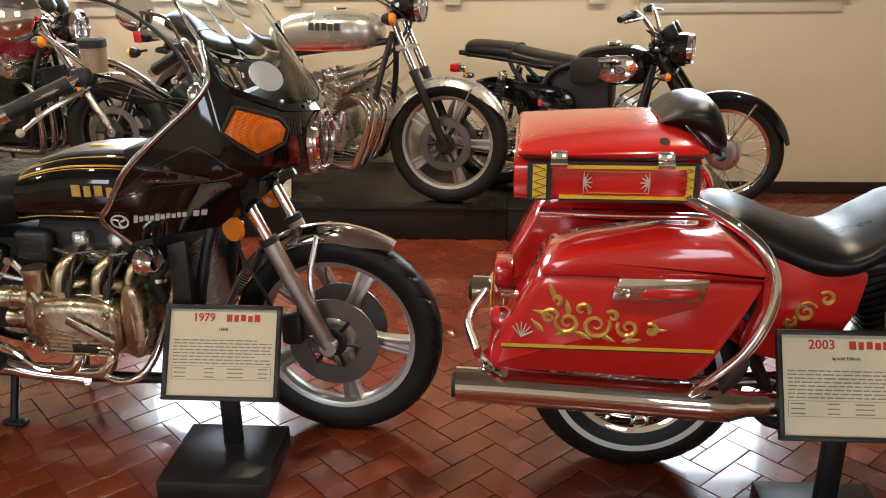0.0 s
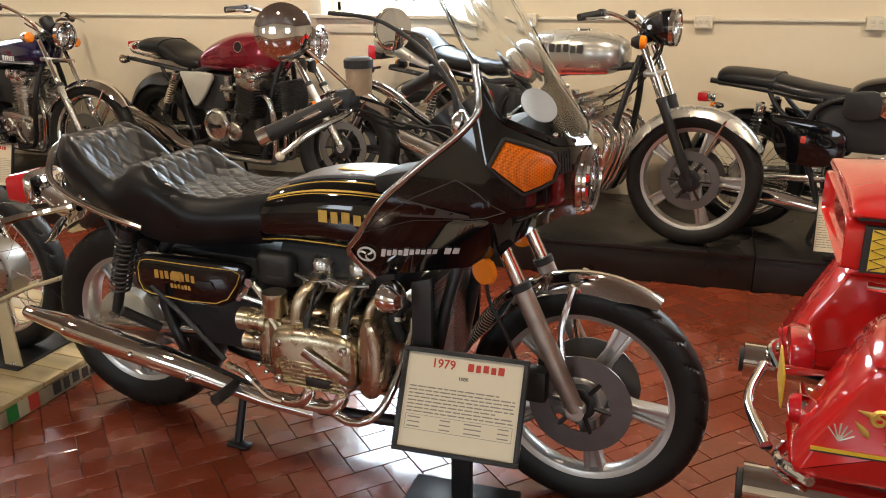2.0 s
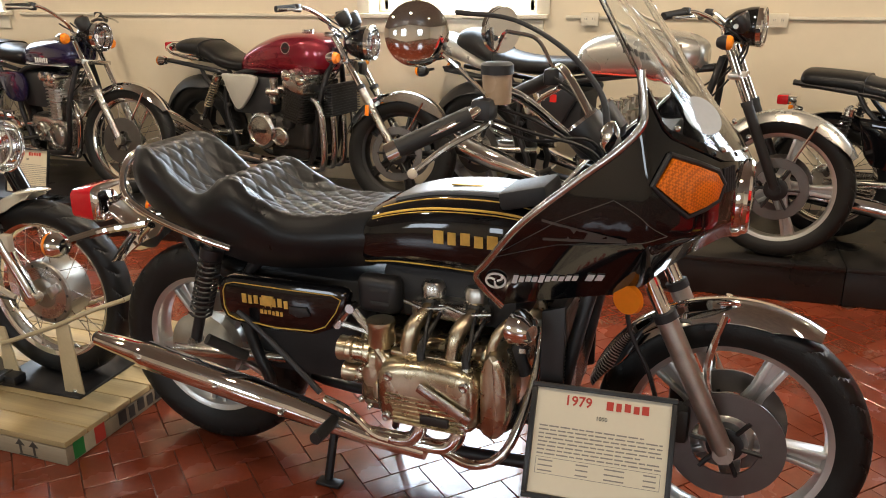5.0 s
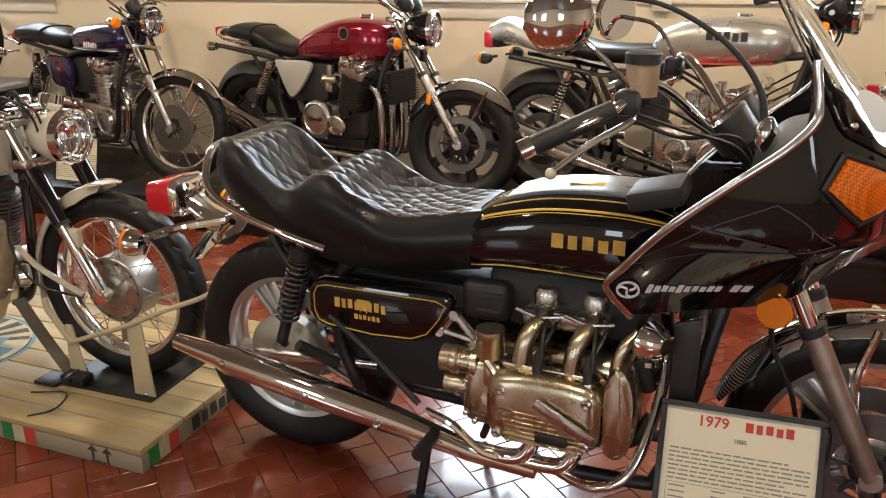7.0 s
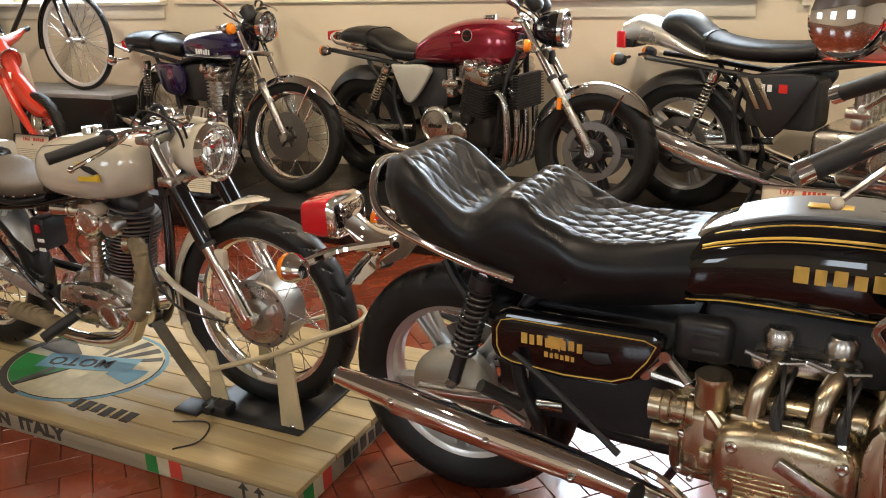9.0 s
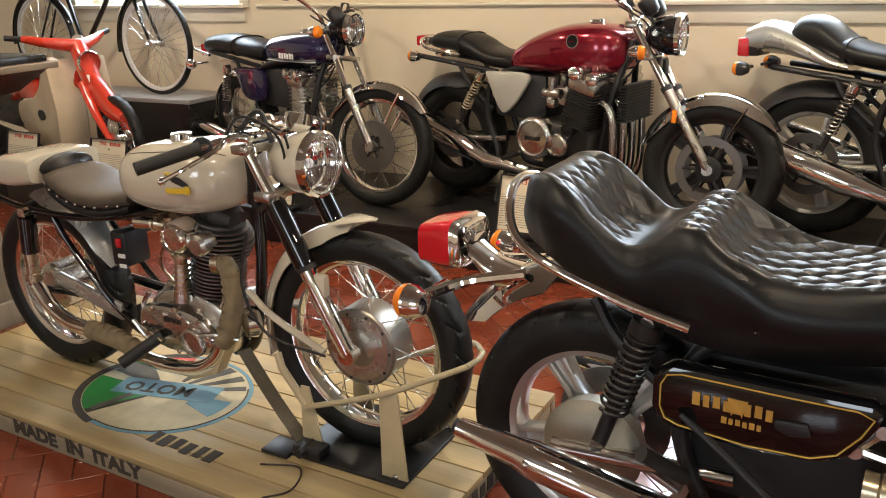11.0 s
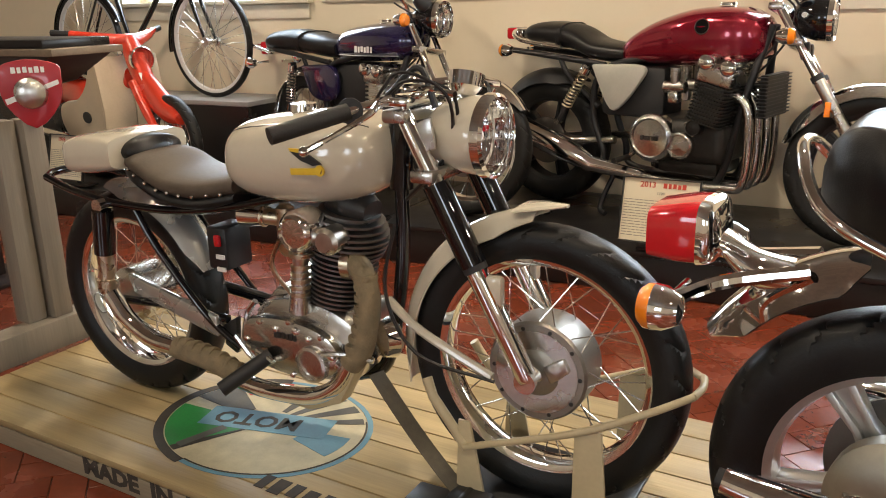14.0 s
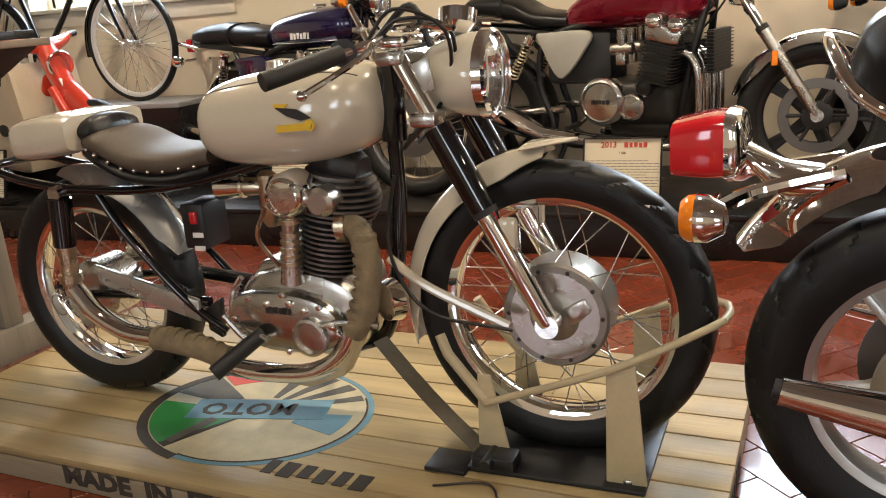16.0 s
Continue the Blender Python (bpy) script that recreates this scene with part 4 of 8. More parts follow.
# candy red four-cylinder roadster
red_four, S = roadster("red_motorcycle", "candy red modern four-cylinder roadster on black platform", place((-3.922, 5.366), (-2.37, 4.983), PLAT) @ Matrix.Scale(1.035, 4), dict(
    wb=1.54, rear=(0.325, 0.14, 5), front=(0.325, 0.12, 5), rim=black_satin, fork_top=(1.13, 0.98), ff=(35, 165), ff_mat=chrome, rf=(60, 170), rf_mat=black_satin,
    fdisc=((-0.075, 0.112, 0.152), (0.075, 0.112, 0.152)), rdisc=((-0.075, 0.06, 0.12),), split=0.45, slider=alloy, shock=((0.28, 0.71), (0.12, 0.44)), spring=old_alloy,
    tank=[(0.42, 0, 0.77, 0.08, 0.03, 3), (0.47, 0, 0.79, 0.11, 0.065, 3), (0.6, 0, 0.825, 0.135, 0.1, 3), (0.78, 0, 0.85, 0.165, 0.125, 3), (0.96, 0, 0.855, 0.16, 0.125, 3), (1.06, 0, 0.85, 0.12, 0.1, 3), (1.1, 0, 0.845, 0.07, 0.07, 3)],
    tank_mat=candy_red, tank_label="candy red fuel tank with round emblem", cap=(0.9, 0, 0.985),
    seat=[(-0.15, 0, 0.855, 0.07, 0.02), (-0.1, 0, 0.865, 0.11, 0.045), (0.02, 0, 0.865, 0.125, 0.055), (0.16, 0, 0.84, 0.13, 0.06), (0.28, 0, 0.79, 0.135, 0.05), (0.45, 0, 0.77, 0.11, 0.045)], seams=(0.1,),
    cover=[(0.3, 0.725), (0.58, 0.725), (0.55, 0.63), (0.45, 0.52), (0.39, 0.54)], cover_mat=material("pale grey plastic", (0.42, 0.41, 0.36), 0.35), hl=(1.33, 0.93, 0.095), find=(1.2, 0.2, 0.84), rind=(-0.22, 0.14, 0.78), tail=(-0.24, 0.86, 0.12, 0.06),
    bars=(0.1, 0.38, 0.16), steer=14))
engine_inline(red_four, 0.87, 0.4, 0.54, 0.13, 0.18, 4, dark_metal, dark_metal, 14, fins=12, cover_r=0.08, head=0.12, covers=False)
round_cover(red_four, 0.66, -0.17, 0.41, 0.112, steel, bolts=9, thick=0.045)
round_cover(red_four, 0.8, -0.165, 0.385, 0.062, alloy, bolts=5, thick=0.04)
round_cover(red_four, 0.86, -0.17, 0.47, 0.04, dark_metal, bolts=3)
headers(red_four, [(0.99, (k - 1.5) * 0.1, 0.62) for k in range(4)], (1.08, 0.2), (0.5, -0.15, 0.22), 0.02, steel)
part("oil_cooler", finned(1.13, 0.52, 0, 0.04, 0.18, 0.3, 12, 0, t=0.004), black_satin, red_four)
muffler(red_four, [(-0.27, -0.2, 0.47), (-0.22, -0.2, 0.45), (0.2, -0.19, 0.31), (0.34, -0.18, 0.25), (0.6, -0.15, 0.22)], [0.052, 0.056, 0.06, 0.04, 0.026])
part("emblem", lathe([(0, 0.032), (-0.006, 0.032), (-0.006, 0.003)], pose(0.86, -0.158, 0.9, -8, 0, 0), 20), black_paint, red_four)
part("emblem_ring", lathe([(0, 0.03), (-0.008, 0.03), (-0.008, 0.034), (0, 0.034)], pose(0.86, -0.158, 0.9, -8, 0, 0), 20, closed=True), chrome, red_four)
plain_word("cover_mark", 5, 0.02, 0.09, dark_metal, red_four, on_side(0.66, -0.2165, 0.41))
part("grab_rail", tube([(0.12, -0.13, 0.8), (-0.12, -0.13, 0.83), (-0.2, -0.08, 0.87), (-0.2, 0.08, 0.87), (-0.12, 0.13, 0.83), (0.12, 0.13, 0.8)], 0.011), chrome, red_four)
for y in (-1, 1):
    part("horn", lathe([(-0.03, 0.01), (-0.02, 0.035), (0.005, 0.04), (0.01, 0.03), (0.008, 0.004)], S @ pose(1.26, y * 0.06, 0.79, 0, 0, -90), 20), black_satin, red_four)
    part("fork_reflector", block(1.37, y * 0.125, 0.56, 0.024, 0.01, 0.06, 0.003), amber, red_four, "amber fork reflector", m=S)

# dark blue twin
blue_twin, S = roadster("blue_motorcycle", "deep blue twin-cylinder motorcycle on black platform", place((-5.495, 5.304), (-4.202, 4.89), PLAT) @ Matrix.Scale(1.035, 4), dict(
    wb=1.31, rear=(0.325, 0.1, "wire"), front=(0.33, 0.09, "wire"), rim=chrome, fork_top=(0.97, 0.94), ff=(35, 160), ff_mat=chrome, rf=(62, 180), rf_mat=chrome, fdisc=((-0.07, 0.06, 0.14),), rdrum=0.08,
    split=0.5, shock=((0.04, 0.7), (-0.02, 0.4)), slider=alloy,
    tank=[(0.34, 0, 0.79, 0.06, 0.04), (0.42, 0, 0.81, 0.1, 0.08), (0.58, 0, 0.825, 0.125, 0.095), (0.76, 0, 0.835, 0.135, 0.1), (0.92, 0, 0.84, 0.115, 0.09), (0.98, 0, 0.84, 0.06, 0.05)],
    tank_mat=navy_paint, tank_label="deep blue fuel tank with white lettering", cap=(0.72, 0, 0.935),
    seat=[(-0.3, 0, 0.81, 0.09, 0.04), (-0.25, 0, 0.82, 0.115, 0.06), (-0.05, 0, 0.83, 0.125, 0.065), (0.1, 0, 0.82, 0.13, 0.06), (0.3, 0, 0.8, 0.125, 0.06), (0.38, 0, 0.79, 0.1, 0.05)], seams=(0.08,),
    cover=[(0.12, 0.7), (0.42, 0.7), (0.42, 0.53), (0.22, 0.53)], cover_mat=navy_paint, hl=(1.1, 0.95, 0.09), find=(1.0, 0.2, 0.92), rind=(-0.36, 0.17, 0.7), tail=(-0.4, 0.78, 0.1, 0.08),
    bars=(0.14, 0.4, 0.16), steer=18))
engine_inline(blue_twin, 0.7, 0.34, 0.36, 0.11, 0.2, 2, alloy, alloy, 4, fins=9, cover_r=0.08)
headers(blue_twin, [(0.82, -0.08, 0.55), (0.82, 0.08, 0.55)], (0.86, 0.18), (0.4, -0.15, 0.2), 0.02)
for y in (-1, 1):
    muffler(blue_twin, [(-0.45, y * 0.19, 0.34), (-0.4, y * 0.19, 0.335), (0.1, y * 0.18, 0.24), (0.3, y * 0.16, 0.21), (0.5, y * 0.15, 0.2)], [0.03, 0.042, 0.046, 0.03, 0.022])
plain_word("tank_mark", 6, 0.032, 0.15, white_ink, blue_twin, on_side(0.68, -0.1355, 0.8, 0, -3))
part("tank_stripe", loft([(0.42, 0, 0.765, 0.102, 0.004), (0.6, 0, 0.765, 0.1275, 0.004), (0.9, 0, 0.77, 0.12, 0.004)], 16), white_ink, blue_twin)
lettering("cover_lettering", "500", 0.04, silver_paint, blue_twin, on_side(0.3, -0.1515, 0.63))
bar = tube([(-0.2, -0.12, 0.76), (-0.4, -0.12, 0.8), (-0.46, 0, 0.8), (-0.4, 0.12, 0.8), (-0.2, 0.12, 0.76)], 0.01)
part("grab_rail", bar, chrome, blue_twin)

# black touring single of the sixties
black_sixties, S = roadster("black_motorcycle", "black sixties motorcycle with chrome tank panels on black platform", place((-0.031, 5.056), (1.211, 4.621), PLAT) @ Matrix.Scale(1.035, 4), dict(
    wb=1.28, rear=(0.3, 0.09, "wire"), front=(0.3, 0.085, "wire"), rim=chrome, fork_top=(0.9, 0.84), ff=(12, 175), ff_mat=black_paint, rf=(40, 200), rf_mat=black_paint, fdrum=0.09, rdrum=0.085, split=0.1, slider=black_paint, stanchion=black_paint, yoke=black_paint,
    shock=((0.08, 0.68), (0.02, 0.36)), spring=black_satin,
    tank=[(0.44, 0, 0.7, 0.06, 0.05), (0.5, 0, 0.72, 0.105, 0.09), (0.62, 0, 0.735, 0.125, 0.105), (0.76, 0, 0.735, 0.125, 0.11), (0.84, 0, 0.73, 0.085, 0.085), (0.87, 0, 0.72, 0.04, 0.04)],
    tank_mat=black_paint, tank_label="black and chrome fuel tank with rubber knee pads", cap=(0.66, 0, 0.845),
    seat=[(-0.17, 0, 0.79, 0.1, 0.045), (-0.13, 0, 0.795, 0.12, 0.05), (0.08, 0, 0.785, 0.125, 0.05), (0.15, 0, 0.765, 0.125, 0.05), (0.3, 0, 0.74, 0.125, 0.05), (0.46, 0, 0.725, 0.1, 0.045)], seams=(0.11,),
    cover=[(0.12, 0.64), (0.46, 0.6), (0.46, 0.42), (0.2, 0.42)], cover_mat=black_paint, hl=(1.06, 0.83, 0.075), find=(0.97, 0.15, 0.7), rind=(-0.24, 0.12, 0.62), tail=(-0.26, 0.68, 0.08, 0.05),
    bars=(0.16, 0.34, 0.12), ind_r=0.022, hub=0.06))
part("nacelle", loft(fine([(0.85, 0, 0.8, 0.05, 0.06, 3), (0.95, 0, 0.82, 0.08, 0.085, 3.5), (1.05, 0, 0.83, 0.085, 0.085, 3.5)]), 20), black_paint, black_sixties, m=S)
for y in (-1, 1):
    part("knee_pad", plate([(0.46, 0.77), (0.6, 0.78), (0.62, 0.68), (0.57, 0.645), (0.46, 0.655)], y * 0.118, y * 0.136, 0.008, soft=4), soft_rubber, black_sixties, "ribbed black rubber knee pad")
    part("chrome_panel", plate([(0.6, 0.78), (0.76, 0.8), (0.82, 0.73), (0.74, 0.66), (0.62, 0.67)], y * 0.116, y * 0.132, 0.008, soft=4), chrome, black_sixties)
    part("fork_shroud", loft([(0, 0, 0, 0.03, 0.03), (0.58, 0, 0, 0.036, 0.05)], 14, m=S @ pose(0.92, y * 0.09, 0.8, 0, 57, 0)), black_paint, black_sixties)
    muffler(black_sixties, [(-0.3, y * 0.17, 0.27), (-0.25, y * 0.17, 0.265), (0.25, y * 0.16, 0.22), (0.4, y * 0.15, 0.2), (0.7, y * 0.13, 0.2)], [0.03, 0.04, 0.045, 0.03, 0.02])
finned_top = finned(0.68, 0.36, 0, 0.13, 0.2, 0.2, 10, 25)
part("cylinder", finned_top, alloy, black_sixties)
part("crankcase", block(0.56, 0, 0.34, 0.36, 0.2, 0.17, 0.05, seg=3), alloy, black_sixties)
round_cover(black_sixties, 0.5, -0.11, 0.34, 0.08, alloy)
part("exhaust_pipe", tube([(0.78, -0.06, 0.5), (0.86, -0.09, 0.42), (0.84, -0.12, 0.26), (0.7, -0.13, 0.2)], 0.02), chrome, black_sixties)
part("maker_badge", block(0.3, -0.152, 0.53, 0.026, 0.006, 0.034, 0.003), red_ink, black_sixties, "small red badge")

# ---- the black touring motorcycle with its fairing ----
gw = thing("touring_motorcycle", "black seventies touring motorcycle with fairing and quilted saddle", "motorcycle", place((-2.315, 2.7), (-0.51, 2.55)) @ Matrix.Scale(1.045, 4))
WB = 1.695
# wheels
rearw = wheel(gw, 0.085, 0.345, 0.345, 0.125, 5, wheel_alloy, hub=0.09, discs=((0.075, 0.08, 0.145),), rim_r=0.24, spin=20)
part("drive_housing", lathe([(-0.1, 0.02), (-0.11, 0.06), (-0.1, 0.105), (-0.075, 0.125), (-0.03, 0.12)], pose(0, 0, 0), 36), material("dull grey casting", (0.38, 0.36, 0.3), 0.5, 0.5, vary=0.15), rearw, "dull cream-grey final drive housing")
frontw = wheel(gw, WB, 0.344, 0.344, 0.095, 5, wheel_alloy, hub=0.07, discs=((-0.068, 0.085, 0.148), (0.068, 0.085, 0.148)), rim_r=0.263, spin=8)
fender(gw, WB, 0.344, 0.378, 0.115, 58, 165, chrome, name="front_fender", n=30)
fender(gw, 0.06, 0.4, 0.4, 0.16, 100, 148, chrome, name="rear_fender")
fork(gw, (1.39, 0.98), (WB, 0.35), 0.115, 0.02, chrome, grey_alloy, split=0.45)
for s in (-1, 1):
    part("brake_caliper", block(WB - 0.125, s * 0.075, 0.39, 0.07, 0.06, 0.1, 0.014, None, None), dark_metal, gw)
    part("fork_reflector", lathe([(-0.012, 0.008), (-0.012, 0.036), (0.0, 0.04), (0.004, 0.036), (0.004, 0.004)], pose(1.445, s * 0.17, 0.75, 0, 0, 20 * s), 24), amber, gw, "round amber fork reflector")
    part("reflector_stay", tube([(1.445, s * 0.12, 0.75), (1.445, s * 0.168, 0.75)], 0.012, 8, False), chrome, gw)
    part("fender_stay", tube([(WB - 0.02, s * 0.08, 0.35), (WB - 0.06, s * 0.078, 0.55), (WB - 0.03, s * 0.07, 0.7)], 0.01, 8), chrome, gw)
# saddle: a quilted double bucket
def saddle(parent):
    def curve(x, pts):
        p = smooth_path([(a, 0, b) for a, b in pts], 8)
        return float(np.interp(x, [q.x for q in p], [q.z for q in p]))
    mid = [(-0.1, 0.92), (-0.078, 0.985), (-0.03, 1.012), (0.03, 0.985), (0.1, 0.9), (0.165, 0.87), (0.215, 0.89), (0.275, 0.945), (0.325, 0.935), (0.4, 0.87), (0.55, 0.852), (0.73, 0.885)]
    rim = [(-0.1, 0.91), (-0.078, 0.975), (-0.03, 1.008), (0.05, 1.0), (0.12, 0.95), (0.17, 0.905), (0.215, 0.9), (0.275, 0.935), (0.335, 0.943), (0.42, 0.905), (0.51, 0.862), (0.73, 0.865)]
    low = [(-0.1, 0.87), (0.0, 0.835), (0.1, 0.78), (0.25, 0.722), (0.43, 0.7), (0.73, 0.725)]
    wide = [(-0.1, 0.03), (-0.092, 0.075), (-0.07, 0.12), (-0.03, 0.155), (0.03, 0.182), (0.2, 0.19), (0.38, 0.2), (0.55, 0.185), (0.73, 0.135)]
    bm = bmesh.new()
    loops = []
    n = 150
    for k in range(n + 1):
        x = -0.1 + 0.83 * k / n
        zc, zr, zl, w = curve(x, mid), curve(x, rim), curve(x, low), curve(x, wide)
        zr = max(zr, zl + 0.06)
        row = []
        for q in np.linspace(0, 1, 9)[:-1]:
            row.append((x, -w * (0.8 + 0.22 * math.sin(q * math.pi * 0.62)), zl + (zr - 0.035 - zl) * q))
        for q in np.linspace(-1, 1, 61):
            edge = abs(q)
            z = zc + (zr - zc) * (edge ** 3.0) + 0.006 * math.exp(-((edge - 0.8) / 0.12) ** 2) - 0.035 * (max(0, edge - 0.8) / 0.2) ** 2
            inside = max(0.0, min(1.0, (0.84 - edge) / 0.05)) * max(0.0, min(1.0, (x + 0.02) / 0.03)) * max(0.0, min(1.0, (0.7 - x) / 0.02))
            if 0.135 < x < 0.235:
                inside *= max(0.0, min(1.0, (abs(x - 0.185) - 0.03) / 0.02))
            u, v = (x * 0.8 + q * w * 1.1) / 0.06, (x * 0.8 - q * w * 1.1) / 0.06
            fu, fv = abs(2 * (u % 1) - 1), abs(2 * (v % 1) - 1)
            z += inside * 0.008 * ((1 - fu ** 5) * (1 - fv ** 5) - 0.6)
            row.append((x, q * w * 0.97, z))
        for q in np.linspace(0, 1, 9)[1:]:
            row.append((x, w * (0.8 + 0.22 * math.sin((1 - q) * math.pi * 0.62)), zr - 0.035 + (zl - zr + 0.035) * q))
        loops.append(row)
    rings(bm, loops)
    ob = part("saddle", bm, leather, parent, "black diamond-quilted vinyl double bucket saddle")
    return ob


saddle(gw)
# tank
tank_st = fine([(0.69, 0, 0.815, 0.12, 0.06, 3), (0.72, 0, 0.835, 0.14, 0.085, 3), (0.8, 0, 0.855, 0.15, 0.1, 2.8), (0.92, 0, 0.868, 0.155, 0.115, 2.8), (1.08, 0, 0.87, 0.155, 0.12, 2.8), (1.18, 0, 0.865, 0.13, 0.105, 2.8), (1.22, 0, 0.86, 0.09, 0.08, 2.8)])
tank = part("fuel_tank", loft(tank_st, 40), black_paint, gw, "gloss black tank cover with gold pinstripes")
for a, r, x0, x1, mt in ((38, 0.0035, 0.74, 1.2, gold_line), (56, 0.002, 0.76, 1.2, gold_line), (33, 0.0015, 0.74, 1.2, gold_line), (-33, 0.0022, 0.71, 1.14, gold_line)):
    for right in (True, False):
        part("pinstripe", tube(surf_line(tank_st, a, x0, x1, 0.0005, right=right), r, 6, False, flat=0.5), mt, tank, "gold pinstripe")
lid = [(x, 0, float(np.interp(x, [s[0] for s in tank_st], [s[2] + s[4] for s in tank_st])) - 0.004, float(np.interp(x, [s[0] for s in tank_st], [s[3] for s in tank_st])) * 0.55, 0.008) for x in np.linspace(0.79, 1.12, 12)]
part("tank_lid", loft(lid, 20, power=5), material("satin grey enamel", (0.13, 0.135, 0.14), 0.3, 0.2), tank, "satin grey tank lid")
part("lid_emblem", block(0.98, -0.02, 0.993, 0.09, 0.035, 0.004, 0.002), gold_leaf, tank, "small gold winged emblem")
plain_word("tank_mark", 5, 0.036, 0.185, gold_leaf, tank, on_side(1.02, -0.1575, 0.882), label="raised gold maker's mark")
tank.location.z = -0.035
part("tool_box", block(0, 0, 0, 0.13, 0.15, 0.05, 0.012, None, pose(1.16, -0.05, 0.96, 0, -14, 0)), black_matt, gw, "black lidded box behind the fairing")
# side covers
cov = [(0.255, 0.655), (0.268, 0.684), (0.3, 0.694), (0.5, 0.695), (0.66, 0.698), (0.69, 0.685), (0.67, 0.635), (0.63, 0.575), (0.58, 0.55), (0.45, 0.54), (0.3, 0.55), (0.268, 0.562), (0.255, 0.595)]
for s in (-1, 1):
    c = part("side_cover", plate(cov, s * 0.14, s * 0.195, 0.016), black_paint, gw, "gloss black side cover with gold line")
    c.location.z = -0.028
    inner = [(0.47 + (x - 0.47) * 0.9, 0.62 + (z - 0.62) * 0.8) for x, z in cov]
    part("pinstripe", tube([(x, s * 0.196, z) for x, z in inner + inner[:1]], 0.0018, 6, False), gold_line, c)
    if s < 0:
        plain_word("cover_mark", 8, 0.028, 0.16, gold_leaf, c, on_side(0.42, -0.1965, 0.635))
        part("cover_wing", plate([(0.41, 0.652), (0.45, 0.652), (0.44, 0.615), (0.43, 0.64), (0.42, 0.615)], -0.1955, -0.1985, 0), gold_leaf, c)
        plain_word("cover_mark_small", 6, 0.014, 0.08, gold_leaf, c, on_side(0.44, -0.1965, 0.602))
        part("lock", plate([(0.5, 0.63), (0.56, 0.635), (0.57, 0.61), (0.53, 0.6), (0.5, 0.61)], -0.194, -0.202, 0.004), black_satin, c)
# black filler added to keep the gaps round the engine dark
inner = block(0.52, 0, 0.5, 0.42, 0.2, 0.34, 0.03)
block(0.95, 0, 0.66, 0.4, 0.22, 0.16, 0.03, inner)
part("inner_filler", inner, black_matt, gw, "black filler that darkens the gaps behind the engine")
# fairing
PLAN = [(0.0, 1.68, 0.0), (0.2, 1.655, 0.12), (0.4, 1.6, 0.225), (0.55, 1.52, 0.295), (0.65, 1.465, 0.315), (0.8, 1.3, 0.32), (1.0, 1.095, 0.305)]
TOP = [(0.0, 1.09), (0.28, 1.115), (0.41, 1.15), (0.49, 1.178), (0.515, 1.2), (0.545, 1.265), (0.565, 1.306), (0.585, 1.225), (0.62, 1.17), (0.67, 1.141), (0.76, 1.069), (0.876, 0.961), (0.95, 0.87), (1.0, 0.81)]
LOW = [(0.0, 0.883), (0.27, 0.906), (0.44, 0.883), (0.63, 0.786), (0.71, 0.752), (0.95, 0.715), (0.985, 0.75), (1.0, 0.79)]


def lerp_col(rows, s, i):
    return float(np.interp(s, [r[0] for r in rows], [r[i] for r in rows]))


def fair(s, z, out=0.0):
    """A point on the fairing's skin; s runs from the nose (0) to the right trailing edge (1), negative on the left."""
    a = abs(s)
    def soft(i):
        p = smooth_path([(r[0], r[i], 0) for r in PLAN], 8)
        return float(np.interp(a, [q.x for q in p], [q.y for q in p]))
    x, y = soft(1), soft(2)
    x -= 0.22 * max(0.0, z - 1.06) + 0.1 * max(0.0, 0.95 - z) * (1 - a)
    y += 0.02 * math.sin(min(1, max(0, (z - 0.75) / 0.5)) * math.pi) * a
    y -= max(0.0, 0.95 - z) * (0.25 + 1.8 * (1 - a)) * min(1.0, y / 0.2)
    return Vector((x + out * (1 - a), -math.copysign(y + out, s) if s else 0.0, z))


